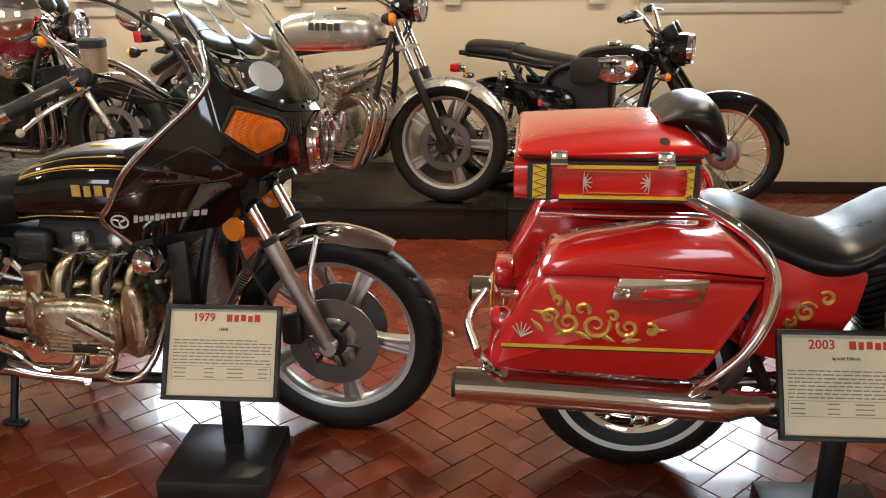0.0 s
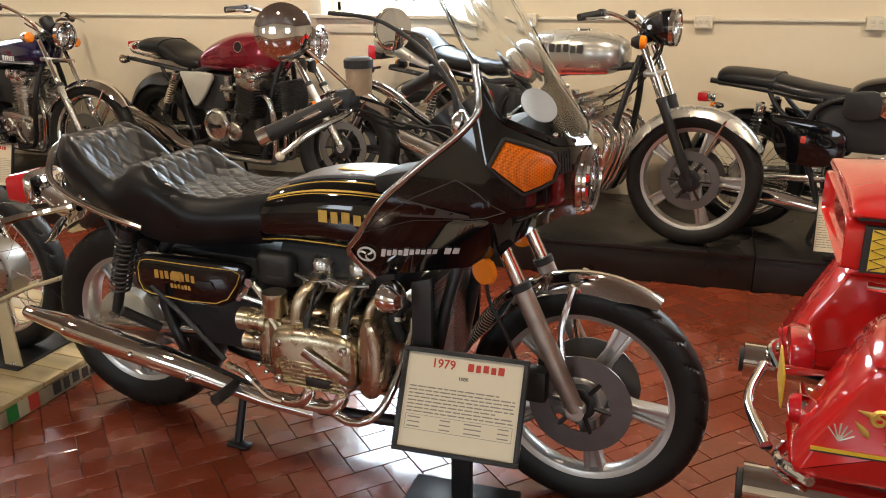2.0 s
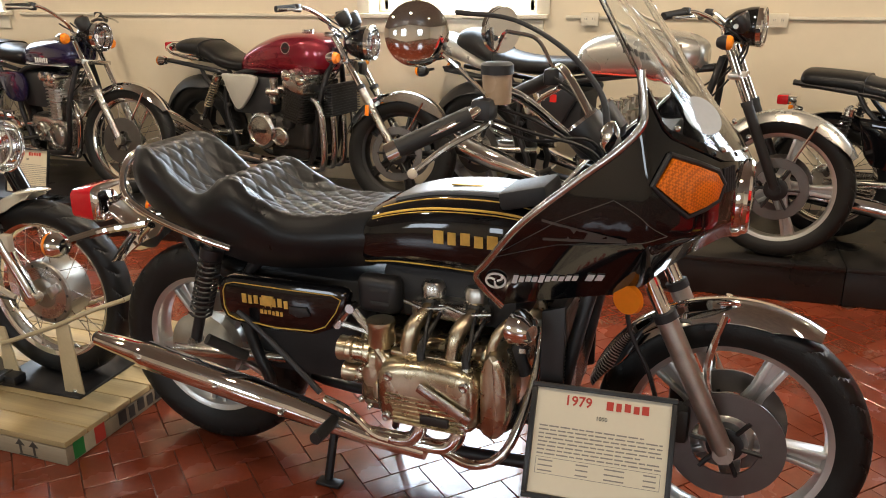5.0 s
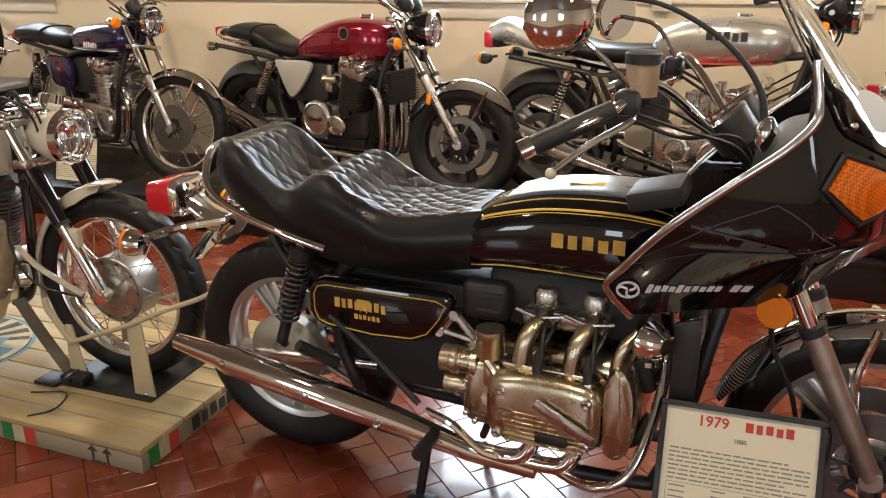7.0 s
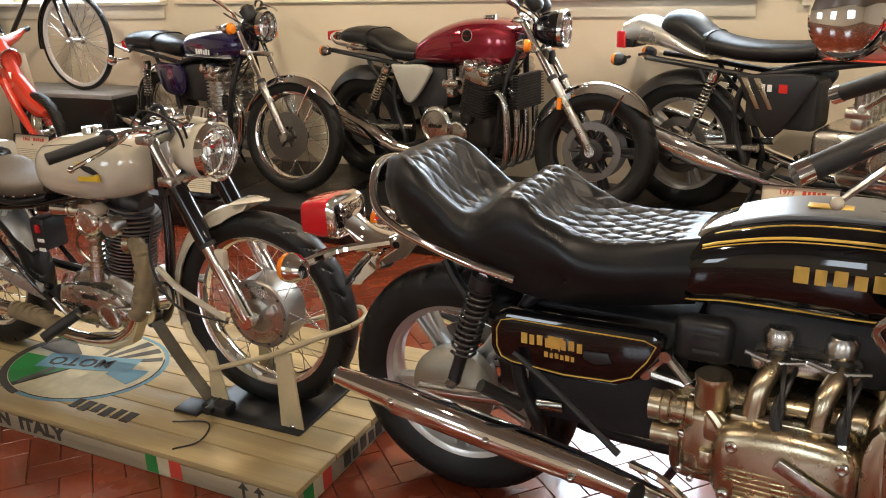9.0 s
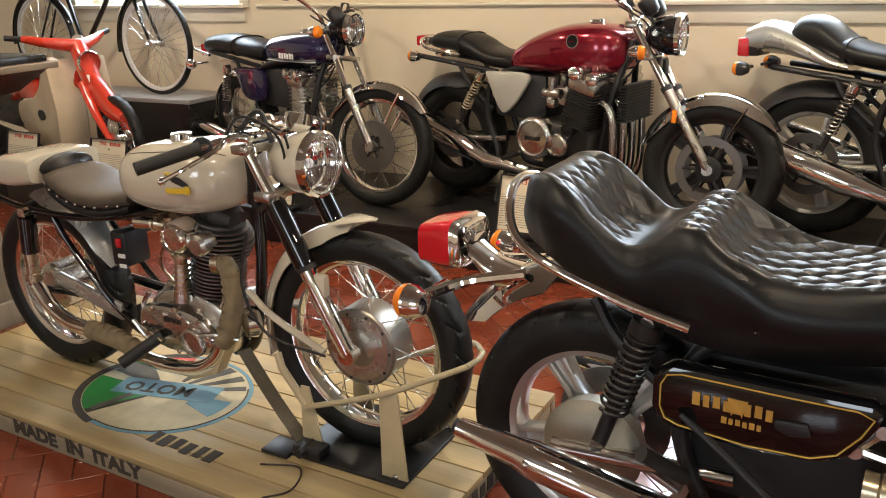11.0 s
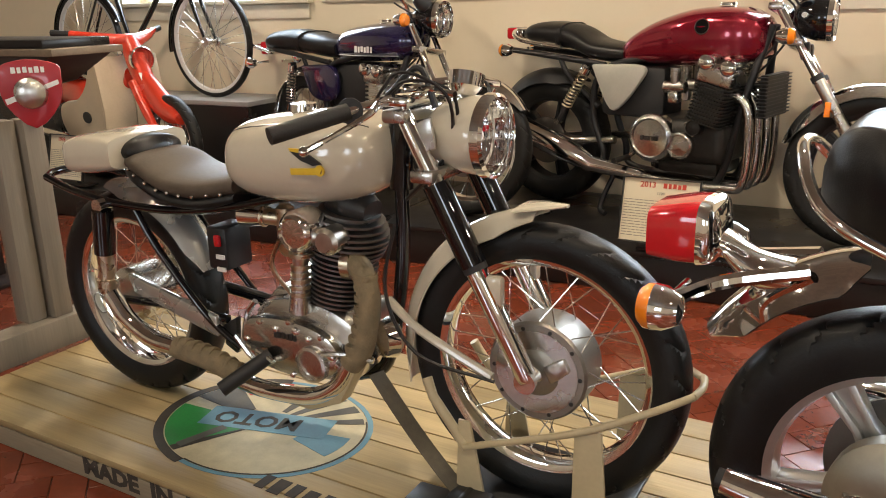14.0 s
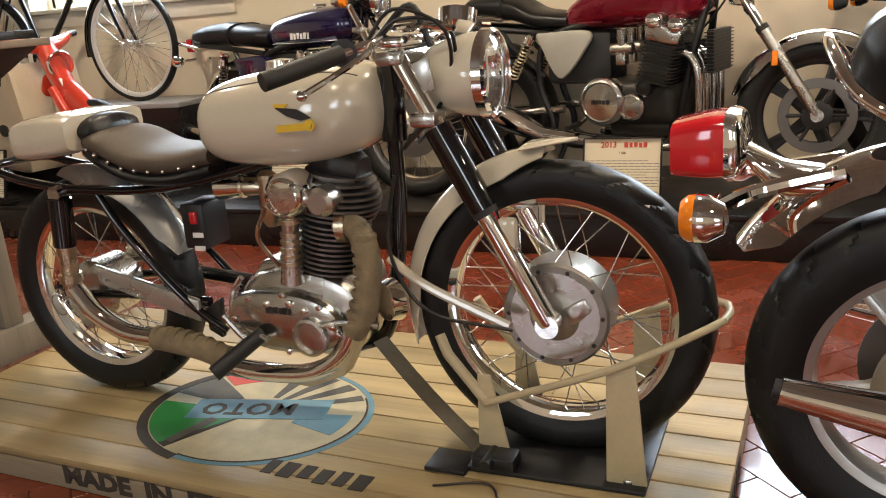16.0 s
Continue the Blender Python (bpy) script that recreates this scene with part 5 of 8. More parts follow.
bm = bmesh.new()
loops = []
for k in range(-80, 81):
    s = k / 80
    lo, hi = lerp_col(LOW, abs(s), 1), lerp_col(TOP, abs(s), 1)
    outer = [fair(s, lo + (hi - lo) * q) for q in np.linspace(0, 1, 14)]
    inner = []
    for p in reversed(outer):
        c = Vector((1.25, 0, p.z))
        inner.append(p + (c - p).normalized() * 0.014)
    loops.append(outer + inner)
rings(bm, loops)
fairing = part("fairing", bm, black_paint, gw, "large gloss black touring fairing with pinstripes")
for sgn in (1, -1):
    edge = [(0.99, 0.77), (1.0, 0.805), (0.965, 0.85), (0.876, 0.963), (0.76, 1.071), (0.67, 1.143), (0.595, 1.195), (0.572, 1.237), (0.568, 1.285), (0.562, 1.308)]
    part("edge_trim", tube([fair(0.95 * sgn, 0.713, 0.004)] + [fair(sgn * s, z, 0.004) for s, z in edge], 0.009, 10), steel, fairing, "bright metal edge trim")
    # signal lens: a five-sided patch that follows the skin
    lens = bmesh.new()
    cs, cz = 0.44, 1.065
    rim_pts = [(0.505, 1.13), (0.42, 1.108), (0.33, 1.084), (0.3, 1.055), (0.325, 1.022), (0.395, 1.01), (0.46, 1.0), (0.52, 1.035), (0.58, 1.07)]
    ctr = lens.verts.new(fair(sgn * cs, cz, 0.016))
    rows = []
    for f, o in ((0.55, 0.015), (0.92, 0.012), (1.0, -0.006)):
        rows.append([lens.verts.new(fair(sgn * (cs + (a - cs) * f), cz + (b - cz) * f, o)) for a, b in rim_pts])
    for i in range(len(rim_pts)):
        j = (i + 1) % len(rim_pts)
        lens.faces.new((ctr, rows[0][i], rows[0][j]))
        for a, b in zip(rows, rows[1:]):
            lens.faces.new((a[i], b[i], b[j], a[j]))
    amber_grid = material("ribbed amber lens", (0.85, 0.2, 0.01), 0.2, coat=0.8, vary=0.15)
    nt = amber_grid.node_tree
    wv, mp, tc, bp = nt.nodes.new("ShaderNodeTexChecker"), nt.nodes.new("ShaderNodeMapping"), nt.nodes.new("ShaderNodeTexCoord"), nt.nodes.new("ShaderNodeBump")
    mp.inputs["Rotation"].default_value = (0, radians(45), 0)
    wv.inputs["Scale"].default_value = 170
    bp.inputs["Strength"].default_value, bp.inputs["Distance"].default_value = 0.6, 0.002
    src_c = nt.nodes["Principled BSDF"].inputs["Base Color"].links[0].from_socket
    mxc = nt.nodes.new("ShaderNodeMix")
    mxc.data_type, mxc.blend_type = "RGBA", "MULTIPLY"
    wv.inputs["Color1"].default_value, wv.inputs["Color2"].default_value = (1, 1, 1, 1), (0.62, 0.55, 0.5, 1)
    mxc.inputs[0].default_value = 1.0
    nt.links.new(src_c, mxc.inputs[6]), nt.links.new(wv.outputs["Color"], mxc.inputs[7]), nt.links.new(mxc.outputs[2], nt.nodes["Principled BSDF"].inputs["Base Color"])
    nt.links.new(tc.outputs["Object"], mp.inputs[0]), nt.links.new(mp.outputs[0], wv.inputs["Vector"]), nt.links.new(wv.outputs["Fac"], bp.inputs["Height"]), nt.links.new(bp.outputs[0], nt.nodes["Principled BSDF"].inputs["Normal"])
    part("signal_lens", lens, amber_grid, fairing, "ribbed amber signal lens")
    part("lens_frame", tube([fair(sgn * (cs + (a - cs) * 1.06), cz + (b - cz) * 1.06, 0.004) for a, b in rim_pts + rim_pts[:1]], 0.006, 8, False), black_matt, fairing)
    for k in range(5):
        s0 = 0.275 - 0.018 * k
        part("vent_slot", tube([fair(sgn * s0, 1.03, 0.001), fair(sgn * (s0 - 0.002), 1.085, 0.001)], 0.004, 6, False), black_matt, fairing)
    for line in ([(0.93, 0.88), (0.8, 0.975), (0.69, 1.035), (0.6, 0.985), (0.52, 0.955)], [(0.95, 0.86), (0.8, 0.915), (0.62, 0.94), (0.52, 0.955)]):
        pts = [fair(sgn * (a + (b - a) * t), c + (d - c) * t, 0.001) for (a, c), (b, d) in zip(line, line[1:]) for t in (0, 0.25, 0.5, 0.75)]
        part("pinstripe", tube(pts + [fair(sgn * line[-1][0], line[-1][1], 0.001)], 0.0008, 5, False), grey_film, fairing)
    film = bmesh.new()
    quad = [[fair(sgn * (0.83 - 0.17 * u), 0.925 + 0.012 * u + v * (0.055 - 0.045 * u), 0.002) for u in (0, 0.25, 0.5, 0.75, 1)] for v in (0, 1)]
    vs = [[film.verts.new(p) for p in r] for r in quad]
    for i in range(4):
        film.faces.new((vs[0][i], vs[0][i + 1], vs[1][i + 1], vs[1][i]))
    part("reflector_film", film, grey_film, fairing, "matt grey reflective patch")


def skin_at(x, z, out=0.002):
    """The point of the right-hand skin over a place of the side view, and the skin's heading there."""
    lo, hi = 0.05, 0.999
    for _ in range(30):
        a = (lo + hi) / 2
        lo, hi = (a, hi) if fair(a, z).x > x else (lo, a)
    p, q, up = fair(lo, z, out), fair(max(0.05, lo - 0.05), z, out), fair(lo, z + 0.03, out)
    return Matrix.Translation(p) @ pose(0, 0, 0, math.degrees(math.atan2(p.y - up.y, 0.03)), 0, math.degrees(math.atan2(q.y - p.y, q.x - p.x)))


seat_of_badge = skin_at(1.14, 0.792, 0.005)
part("swirl_badge", lathe([(0, 0.026), (-0.003, 0.026), (-0.003, 0.021), (0, 0.021)], seat_of_badge, 24, closed=True), white_ink, fairing)
for k in range(3):
    m = seat_of_badge @ pose(0, -0.002, 0, 0, 120 * k, 0)
    part("swirl_blade", tube([m @ Vector(p) for p in ((0.004, 0, 0.0), (0.014, 0, 0.006), (0.016, 0, 0.016))], 0.003, 6), white_ink, fairing)
for name, n, x0, x1, tall in (("fairing_mark", 10, 1.178, 1.335, 0.022), ("fairing_mark_short", 2, 1.35, 1.395, 0.028)):
    word = bmesh.new()
    for k in range(n):
        x = x0 + (x1 - x0) * (k + 0.5) / n
        mark_glyph(word, k, 0, (x1 - x0) / n * 0.74, tall * (1.3 if k in (0, 4) and n > 4 else 1.0), 0.25, skin_at(x, 0.797 + 0.1 * (x - 1.178)) @ pose(0, 0, 0, 90, 0, 0))
    part(name, word, white_ink, fairing, "white script maker's mark")
# headlamp set into the nose
headlamp(gw, 1.675, 0.985, 0.088, chrome, deep=0.1)
part("lamp_cowl", lathe([(-0.06, 0.105), (0.0, 0.1), (0.008, 0.095), (-0.05, 0.093)], pose(1.67, 0, 0.985, 0, 0, -90), 36, closed=True), chrome, gw)
# screen
bm = bmesh.new()
loops = []
for k in range(-30, 31):
    s = 0.56 * k / 30
    base = lerp_col(TOP, abs(s), 1) - 0.01
    top = 1.62 - 0.12 * abs(s / 0.56) ** 4
    outer = []
    for q in np.linspace(0, 1, 12):
        z = base + (top - base) * q
        p = fair(s, base, 0.004)
        outer.append(Vector((p.x - (0.88 - 0.3 * abs(s / 0.56)) * (z - base), p.y * (1 - 0.12 * q), z)))
    loops.append(outer + [p + Vector((-0.004, 0, -0.002)) for p in reversed(outer)])
rings(bm, loops)
screen = part("windscreen", bm, screen_plastic, gw, "tall clear plastic windscreen")
screen.visible_shadow = False
bm = bmesh.new()
loops = []
for k in range(-26, 27):
    s = 0.555 * k / 26
    base = lerp_col(TOP, abs(s), 1) - 0.012
    outer = []
    for q in np.linspace(0, 1, 5):
        z = base + 0.02 * q
        p = fair(s, base, 0.007)
        outer.append(Vector((p.x - 0.66 * (z - base), p.y, z)))
    loops.append(outer + [p + Vector((-0.003, 0, -0.002)) for p in reversed(outer)])
rings(bm, loops)
part("screen_band", bm, black_paint, screen, "black band at the foot of the screen")
for s in (0.1, 0.29, 0.48, -0.1, -0.29, -0.48):
    p = fair(s, lerp_col(TOP, abs(s), 1) + 0.012, 0.012)
    part("screen_screw", ball(p, 0.007, seg=10), steel, screen)
part("disc_sticker", lathe([(0, 0.05), (-0.002, 0.05), (-0.002, 0.002)], Matrix.Translation((1.575, -0.152, 1.195)) @ pose(0, 0, 0, -42, 0, 52), 28), material("pale grey vinyl", (0.35, 0.38, 0.42), 0.4), screen, "round pale grey disc on the screen")
part("dash", loft(fine([(1.36, 0, 1.02, 0.2, 0.05, 4), (1.42, 0, 1.06, 0.24, 0.06, 4), (1.5, 0, 1.08, 0.24, 0.06, 4)]), 20), black_matt, gw)
# flat-four engine
eng = part("crankcase", block(0.93, 0, 0.43, 0.46, 0.36, 0.26, 0.04, seg=3), old_alloy, gw, "aged alloy flat-four crankcase")
for s in (-1, 1):
    hd = loft(fine([(0.82, s * 0.24, 0.44, 0.05, 0.06, 4), (0.85, s * 0.24, 0.445, 0.065, 0.09, 4), (0.96, s * 0.24, 0.45, 0.068, 0.1, 4), (1.07, s * 0.24, 0.45, 0.065, 0.09, 4), (1.1, s * 0.24, 0.45, 0.05, 0.06, 4)]), 28)
    head = part("cylinder_head", hd, old_alloy, gw, "aged alloy cylinder head cover with ribs")
    for k in range(7):
        part("rib", block(0.95 if k > 3 else 0.97, s * 0.304, 0.372 + 0.013 * k, 0.2, 0.014, 0.005, 0.002, None, None, 1), old_alloy, head)
    part("cover_plate", block(0.99, s * 0.307, 0.395, 0.08, 0.014, 0.026, 0.003), dark_metal, head)
    for bx, bz in ((0.85, 0.38), (0.86, 0.5), (1.07, 0.39), (1.07, 0.505)):
        part("bolt", lathe([(0.012, 0.013), (-0.008, 0.013), (-0.011, 0.008), (-0.009, 0.002)], pose(bx, s * 0.3, bz) if s < 0 else pose(bx, 0.3, bz, 0, 0, 180), 12), steel, head)
    part("cover_bracket", block(1.02, s * 0.318, 0.455, 0.16, 0.008, 0.028, 0.003, None, pose(1.02, 0, 0.455, 0, 28, 0) @ pose(-1.02, 0, -0.455)), alloy, head)
    part("timing_cover", plate([(1.1, 0.36), (1.15, 0.35), (1.175, 0.42), (1.175, 0.53), (1.14, 0.6), (1.1, 0.54)], s * 0.14, s * 0.28, 0.02, soft=3), old_alloy, gw, "rounded alloy timing belt cover")
    for x0 in (0.885, 1.01):
        part("intake_pipe", tube([(x0 + 0.04, s * 0.13, 0.655), (x0 + 0.035, s * 0.175, 0.645), (x0 + 0.012, s * 0.225, 0.61), (x0 + 0.002, s * 0.24, 0.53)], [0.021, 0.022, 0.022, 0.024], 14), old_alloy, gw, "curved alloy intake pipe")
        part("intake_collar", lathe([(-0.012, 0.01), (-0.012, 0.027), (0.012, 0.027), (0.012, 0.01)], pose(x0 + 0.037, s * 0.155, 0.652, 60, 0, 0), 18), dark_metal, gw)
        part("carburettor_cap", lathe([(-0.03, 0.01), (-0.03, 0.03), (0.02, 0.034), (0.035, 0.025), (0.035, 0.003)], pose(x0 + 0.03, s * 0.12, 0.675, 90, 0, 0), 18), alloy, gw)
        part("plug_cap", tube([(x0 + 0.055, s * 0.27, 0.54), (x0 + 0.05, s * 0.25, 0.58), (x0 + 0.075, s * 0.18, 0.645)], [0.013, 0.011, 0.005], 8), black_satin, gw)
    part("carburettor_body", block(0.975, s * 0.12, 0.64, 0.22, 0.1, 0.05, 0.015), alloy, gw)
    part("air_chamber", block(0.76, s * 0.13, 0.655, 0.13, 0.06, 0.11, 0.025, seg=3), black_satin, gw)
    for k in range(2):
        part("chamber_slot", block(0.77, s * 0.1615, 0.635 + 0.04 * k, 0.06, 0.004, 0.012, 0.002), black_matt, gw)
    gear = block(0.78, s * 0.17, 0.44, 0.1, 0.12, 0.17, 0.025, seg=3)
    lathe([(-0.05, 0.012), (-0.05, 0.036), (-0.035, 0.04), (-0.03, 0.034), (0.0, 0.034), (0.005, 0.039), (0.02, 0.039), (0.025, 0.034), (0.05, 0.036), (0.05, 0.01)], pose(0.715, s * 0.2, 0.505, 0, 0, 90), 20, gear)
    lathe([(-0.045, 0.012), (-0.045, 0.026), (-0.03, 0.03), (0.0, 0.03), (0.01, 0.027), (0.045, 0.03), (0.045, 0.01)], pose(0.715, s * 0.19, 0.43, 0, 0, 90), 20, gear)
    lathe([(-0.035, 0.01), (-0.035, 0.034), (-0.02, 0.038), (0.02, 0.036), (0.028, 0.04), (0.04, 0.038), (0.044, 0.008)], pose(0.8, s * 0.215, 0.575, 90, 0, 0), 20, gear)
    block(0.815, s * 0.235, 0.5, 0.05, 0.03, 0.07, 0.012, gear)
    block(0.8, s * 0.235, 0.415, 0.035, 0.03, 0.05, 0.01, gear)
    tube([(0.8, s * 0.24, 0.54), (0.83, s * 0.25, 0.5), (0.82, s * 0.25, 0.42)], 0.012, 8, True, gear)
    for bx, bz in ((0.745, 0.38), (0.745, 0.47), (0.82, 0.46), (0.77, 0.36)):
        part("case_bolt", lathe([(0.008, 0.008), (-0.004, 0.008), (-0.006, 0.004), (-0.005, 0.001)], pose(bx, s * 0.245, bz) if s < 0 else pose(bx, 0.245, bz, 0, 0, 180), 8), steel, gw)
    for x0 in (0.885, 1.01):
        part("throttle_link", tube([(x0 - 0.03, s * 0.18, 0.665), (x0 + 0.03, s * 0.19, 0.655), (x0 + 0.09, s * 0.18, 0.66)], 0.006, 8), steel, gw)
        part("vacuum_hose", tube([(x0 + 0.05, s * 0.16, 0.67), (x0 + 0.055, s * 0.225, 0.63), (x0 + 0.06, s * 0.26, 0.58), (x0 + 0.055, s * 0.27, 0.545)], 0.0055, 8), cable_black, gw)
        part("plug_nut", lathe([(-0.012, 0.006), (-0.012, 0.014), (0.012, 0.014), (0.012, 0.006)], pose(x0 + 0.055, s * 0.268, 0.535, 70, 0, 0), 6), steel, gw)
    part("head_flange", block(0.955, s * 0.235, 0.545, 0.22, 0.05, 0.016, 0.006), old_alloy, gw)
    part("coolant_pipe", tube([(1.16, s * 0.2, 0.66), (1.13, s * 0.235, 0.62), (1.12, s * 0.24, 0.55), (1.14, s * 0.22, 0.48)], 0.014, 10), old_alloy, gw)
    for z in (0.57, 0.62):
        part("hose_clip", lathe([(-0.006, 0.012), (-0.006, 0.023), (0.006, 0.023), (0.006, 0.012)], pose(1.18, s * 0.165, z, 80, 0, 0), 14), steel, gw)
    part("lower_hose", tube([(1.2, s * 0.15, 0.42), (1.16, s * 0.18, 0.36), (1.08, s * 0.16, 0.33)], 0.018, 10), soft_rubber, gw)
    part("gear_case", gear, old_alloy, gw)
    mb = tube([(0.642, s * 0.165, 0.562), (0.745, s * 0.165, 0.545)], 0.011, 8, False)
    tube([(0.745, s * 0.165, 0.545), (0.685, s * 0.165, 0.615)], 0.012, 8, False, mb)
    tube([(0.685, s * 0.165, 0.615), (0.642, s * 0.165, 0.562)], 0.012, 8, False, mb)
    for q in ((0.642, 0.562), (0.745, 0.545), (0.685, 0.615)):
        lathe([(-0.016, 0.005), (-0.016, 0.014), (0.016, 0.014), (0.016, 0.005)], pose(q[0], s * 0.165, q[1]), 14, mb)
    part("engine_bracket", mb, steel, gw, "polished triangular engine bracket")
    part("horn", lathe([(-0.05, 0.02), (-0.03, 0.04), (0.0, 0.048), (0.012, 0.036), (0.0, 0.004)], pose(1.19, s * 0.24, 0.665, 0, 0, -60 * s if s < 0 else -120), 20), chrome, gw)
    # exhaust and crash bar
    for x0 in (0.92, 1.03):
        part("exhaust_pipe", tube([(x0, s * 0.24, 0.36), (x0, s * 0.25, 0.32), (x0 - 0.04, s * 0.25, 0.285), (x0 - 0.16, s * 0.24, 0.275)], 0.021, 12), chrome, gw)
    mf = muffler(gw, [(-0.16, s * 0.25, 0.44), (-0.15, s * 0.25, 0.438), (0.0, s * 0.25, 0.418), (0.03, s * 0.25, 0.412), (0.4, s * 0.245, 0.355), (0.55, s * 0.24, 0.33), (0.78, s * 0.24, 0.285), (0.95, s * 0.24, 0.275)], [0.025, 0.025, 0.025, 0.025, 0.042, 0.044, 0.044, 0.044, 0.043, 0.04, 0.033, 0.027, 0.025, 0.024])
    mf.location.x, mf.location.z = -0.015, -0.022
    for bx, bz in ((0.03, 0.45), (0.3, 0.405), (0.52, 0.36)):
        part("clamp_bolt", ball((bx, s * 0.288, bz - 0.03), 0.011, seg=10), steel, mf)
    part("crash_bar", tube([(0.9, s * 0.16, 0.24), (1.0, s * 0.25, 0.27), (1.1, s * 0.3, 0.285), (1.18, s * 0.28, 0.34), (1.22, s * 0.18, 0.5), (1.22, s * 0.12, 0.62)], 0.013, 10), chrome, gw)
    part("foot_peg", tube([(0.66, s * 0.25, 0.3), (0.66, s * 0.36, 0.3)], 0.018, 10, False), soft_rubber, gw)
    part("pillion_peg", tube([(0.34, s * 0.2, 0.42), (0.27, s * 0.28, 0.5)], 0.017, 10, False), soft_rubber, gw)
    part("brake_pedal", tube([(0.64, s * 0.26, 0.37), (0.72, s * 0.28, 0.36), (0.8, s * 0.29, 0.31), (0.85, s * 0.29, 0.3)], 0.01, 8), chrome, gw)
    part("frame_stay", tube([(0.32, s * 0.19, 0.56), (0.45, s * 0.2, 0.47), (0.6, s * 0.22, 0.36)], 0.009, 8), black_satin, gw)
    part("radiator_hose", tube([(1.2, s * 0.14, 0.62), (1.17, s * 0.17, 0.57), (1.19, s * 0.16, 0.5)], 0.02, 10), soft_rubber, gw)
rad = block(1.265, 0, 0.53, 0.035, 0.36, 0.34, 0.006)
radiator = part("radiator", rad, black_satin, gw, "black radiator")
fin = mesh_of(block(0, 0, 0, 0.01, 0.3, 0.003, 0), alloy, "fin")
for k in range(30):
    alike("fin", fin, radiator, pose(1.285, 0, 0.385 + 0.01 * k))
for s in (-1, 1):
    part("radiator_shroud", plate([(1.24, 0.36), (1.3, 0.38), (1.3, 0.72), (1.24, 0.7)], s * 0.19, s * 0.205, 0.004), black_satin, gw)
road_frame(gw, (1.37, 0.9), WB, 0.345, 0.3, 0.2, 0.019, 0.12, False)
shock(gw, (0.24, 0.745), (0.14, 0.43), 0.175, coils=12, r=0.032, spring=black_satin, body=black_satin, cap=black_satin)
# tail
part("grab_rail", tube([(0.33, -0.21, 0.76), (0.2, -0.215, 0.79), (0.02, -0.2, 0.84), (-0.08, -0.16, 0.89), (-0.13, -0.06, 0.96), (-0.13, 0.06, 0.96), (-0.08, 0.16, 0.89), (0.02, 0.2, 0.84), (0.2, 0.215, 0.79), (0.33, 0.21, 0.76)], 0.011, 10), chrome, gw, "chrome passenger grab rail")
tl = part("tail_light", loft(fine([(-0.38, 0, 0.815, 0.075, 0.05, 5), (-0.32, 0, 0.82, 0.082, 0.058, 5), (-0.285, 0, 0.822, 0.082, 0.058, 5)]), 24), red_lens, gw, "large red tail light")
tl.location.x, tl.location.z = -0.01, -0.03
part("lamp_housing", loft(fine([(-0.285, 0, 0.822, 0.085, 0.062, 5), (-0.262, 0, 0.82, 0.08, 0.055, 4), (-0.25, 0, 0.81, 0.05, 0.03, 3)]), 24), chrome, tl)
part("lamp_bracket", loft(fine([(-0.25, 0, 0.8, 0.05, 0.02), (-0.19, 0, 0.755, 0.05, 0.035), (-0.12, 0, 0.75, 0.06, 0.03)]), 16), chrome, tl)
for s in (-1, 1):
    indicator(gw, -0.315, s * 0.235, 0.705, s * 0.08, -1, chrome, r=0.042)
    part("indicator_arm", tube([(-0.305, s * 0.2, 0.705), (-0.24, s * 0.1, 0.72), (-0.1, s * 0.06, 0.75)], 0.014, 8), chrome, gw)
# bars, mirrors, reservoir
hb = part("handlebar", tube([(1.0, -0.4, 1.15), (1.1, -0.34, 1.2), (1.16, -0.24, 1.24), (1.26, -0.14, 1.14), (1.3, -0.06, 1.08), (1.3, 0.06, 1.08), (1.26, 0.14, 1.14), (1.16, 0.24, 1.24), (1.1, 0.34, 1.2), (1.0, 0.4, 1.15)], 0.012, 10), chrome, gw)
for s in (-1, 1):
    gp = part("grip", tube([(1.1, s * 0.335, 1.2), (0.955, s * 0.415, 1.13)], 0.021, 16, False), soft_rubber, hb, "black ribbed rubber grip")
    part("grip_end", tube([(0.957, s * 0.414, 1.131), (0.935, s * 0.426, 1.12)], 0.022, 16, False), chrome, gp)
    part("lever", tube([(1.13, s * 0.29, 1.19), (1.13, s * 0.34, 1.175), (1.07, s * 0.4, 1.14), (1.01, s * 0.44, 1.09)], [0.009, 0.008, 0.008, 0.006], 8), steel, hb)
    part("lever_tip", ball((1.005, s * 0.443, 1.085), 0.012, seg=12), cream_paint, hb)
    part("switchgear", block(1.12, s * 0.3, 1.21, 0.05, 0.06, 0.05, 0.012), black_satin, hb)
part("brake_reservoir", lathe([(-0.04, 0.01), (-0.04, 0.032), (0.025, 0.034), (0.025, 0.01)], pose(1.14, -0.27, 1.26, 90, 0, 0), 24), material("yellowed reservoir plastic", (0.35, 0.25, 0.16), 0.25, vary=0.2), hb, "yellowed fluid reservoir")
part("reservoir_cap", lathe([(0.025, 0.005), (0.025, 0.037), (0.045, 0.037), (0.05, 0.03), (0.05, 0.003)], pose(1.14, -0.27, 1.26, 90, 0, 0), 24), black_matt, hb)
mr = part("mirror", lathe([(0.0, 0.068), (-0.012, 0.07), (-0.03, 0.055), (-0.04, 0.03), (-0.042, 0.003)], pose(0.985, -0.36, 1.375, 0, 0, 28) @ pose(0, 0, 0, 0, 0, 0), 32), chrome, gw, "round chrome rear mirror")
part("mirror_stem", tube([(1.0, -0.35, 1.36), (1.06, -0.33, 1.31), (1.12, -0.29, 1.24)], 0.006, 8), chrome, mr)
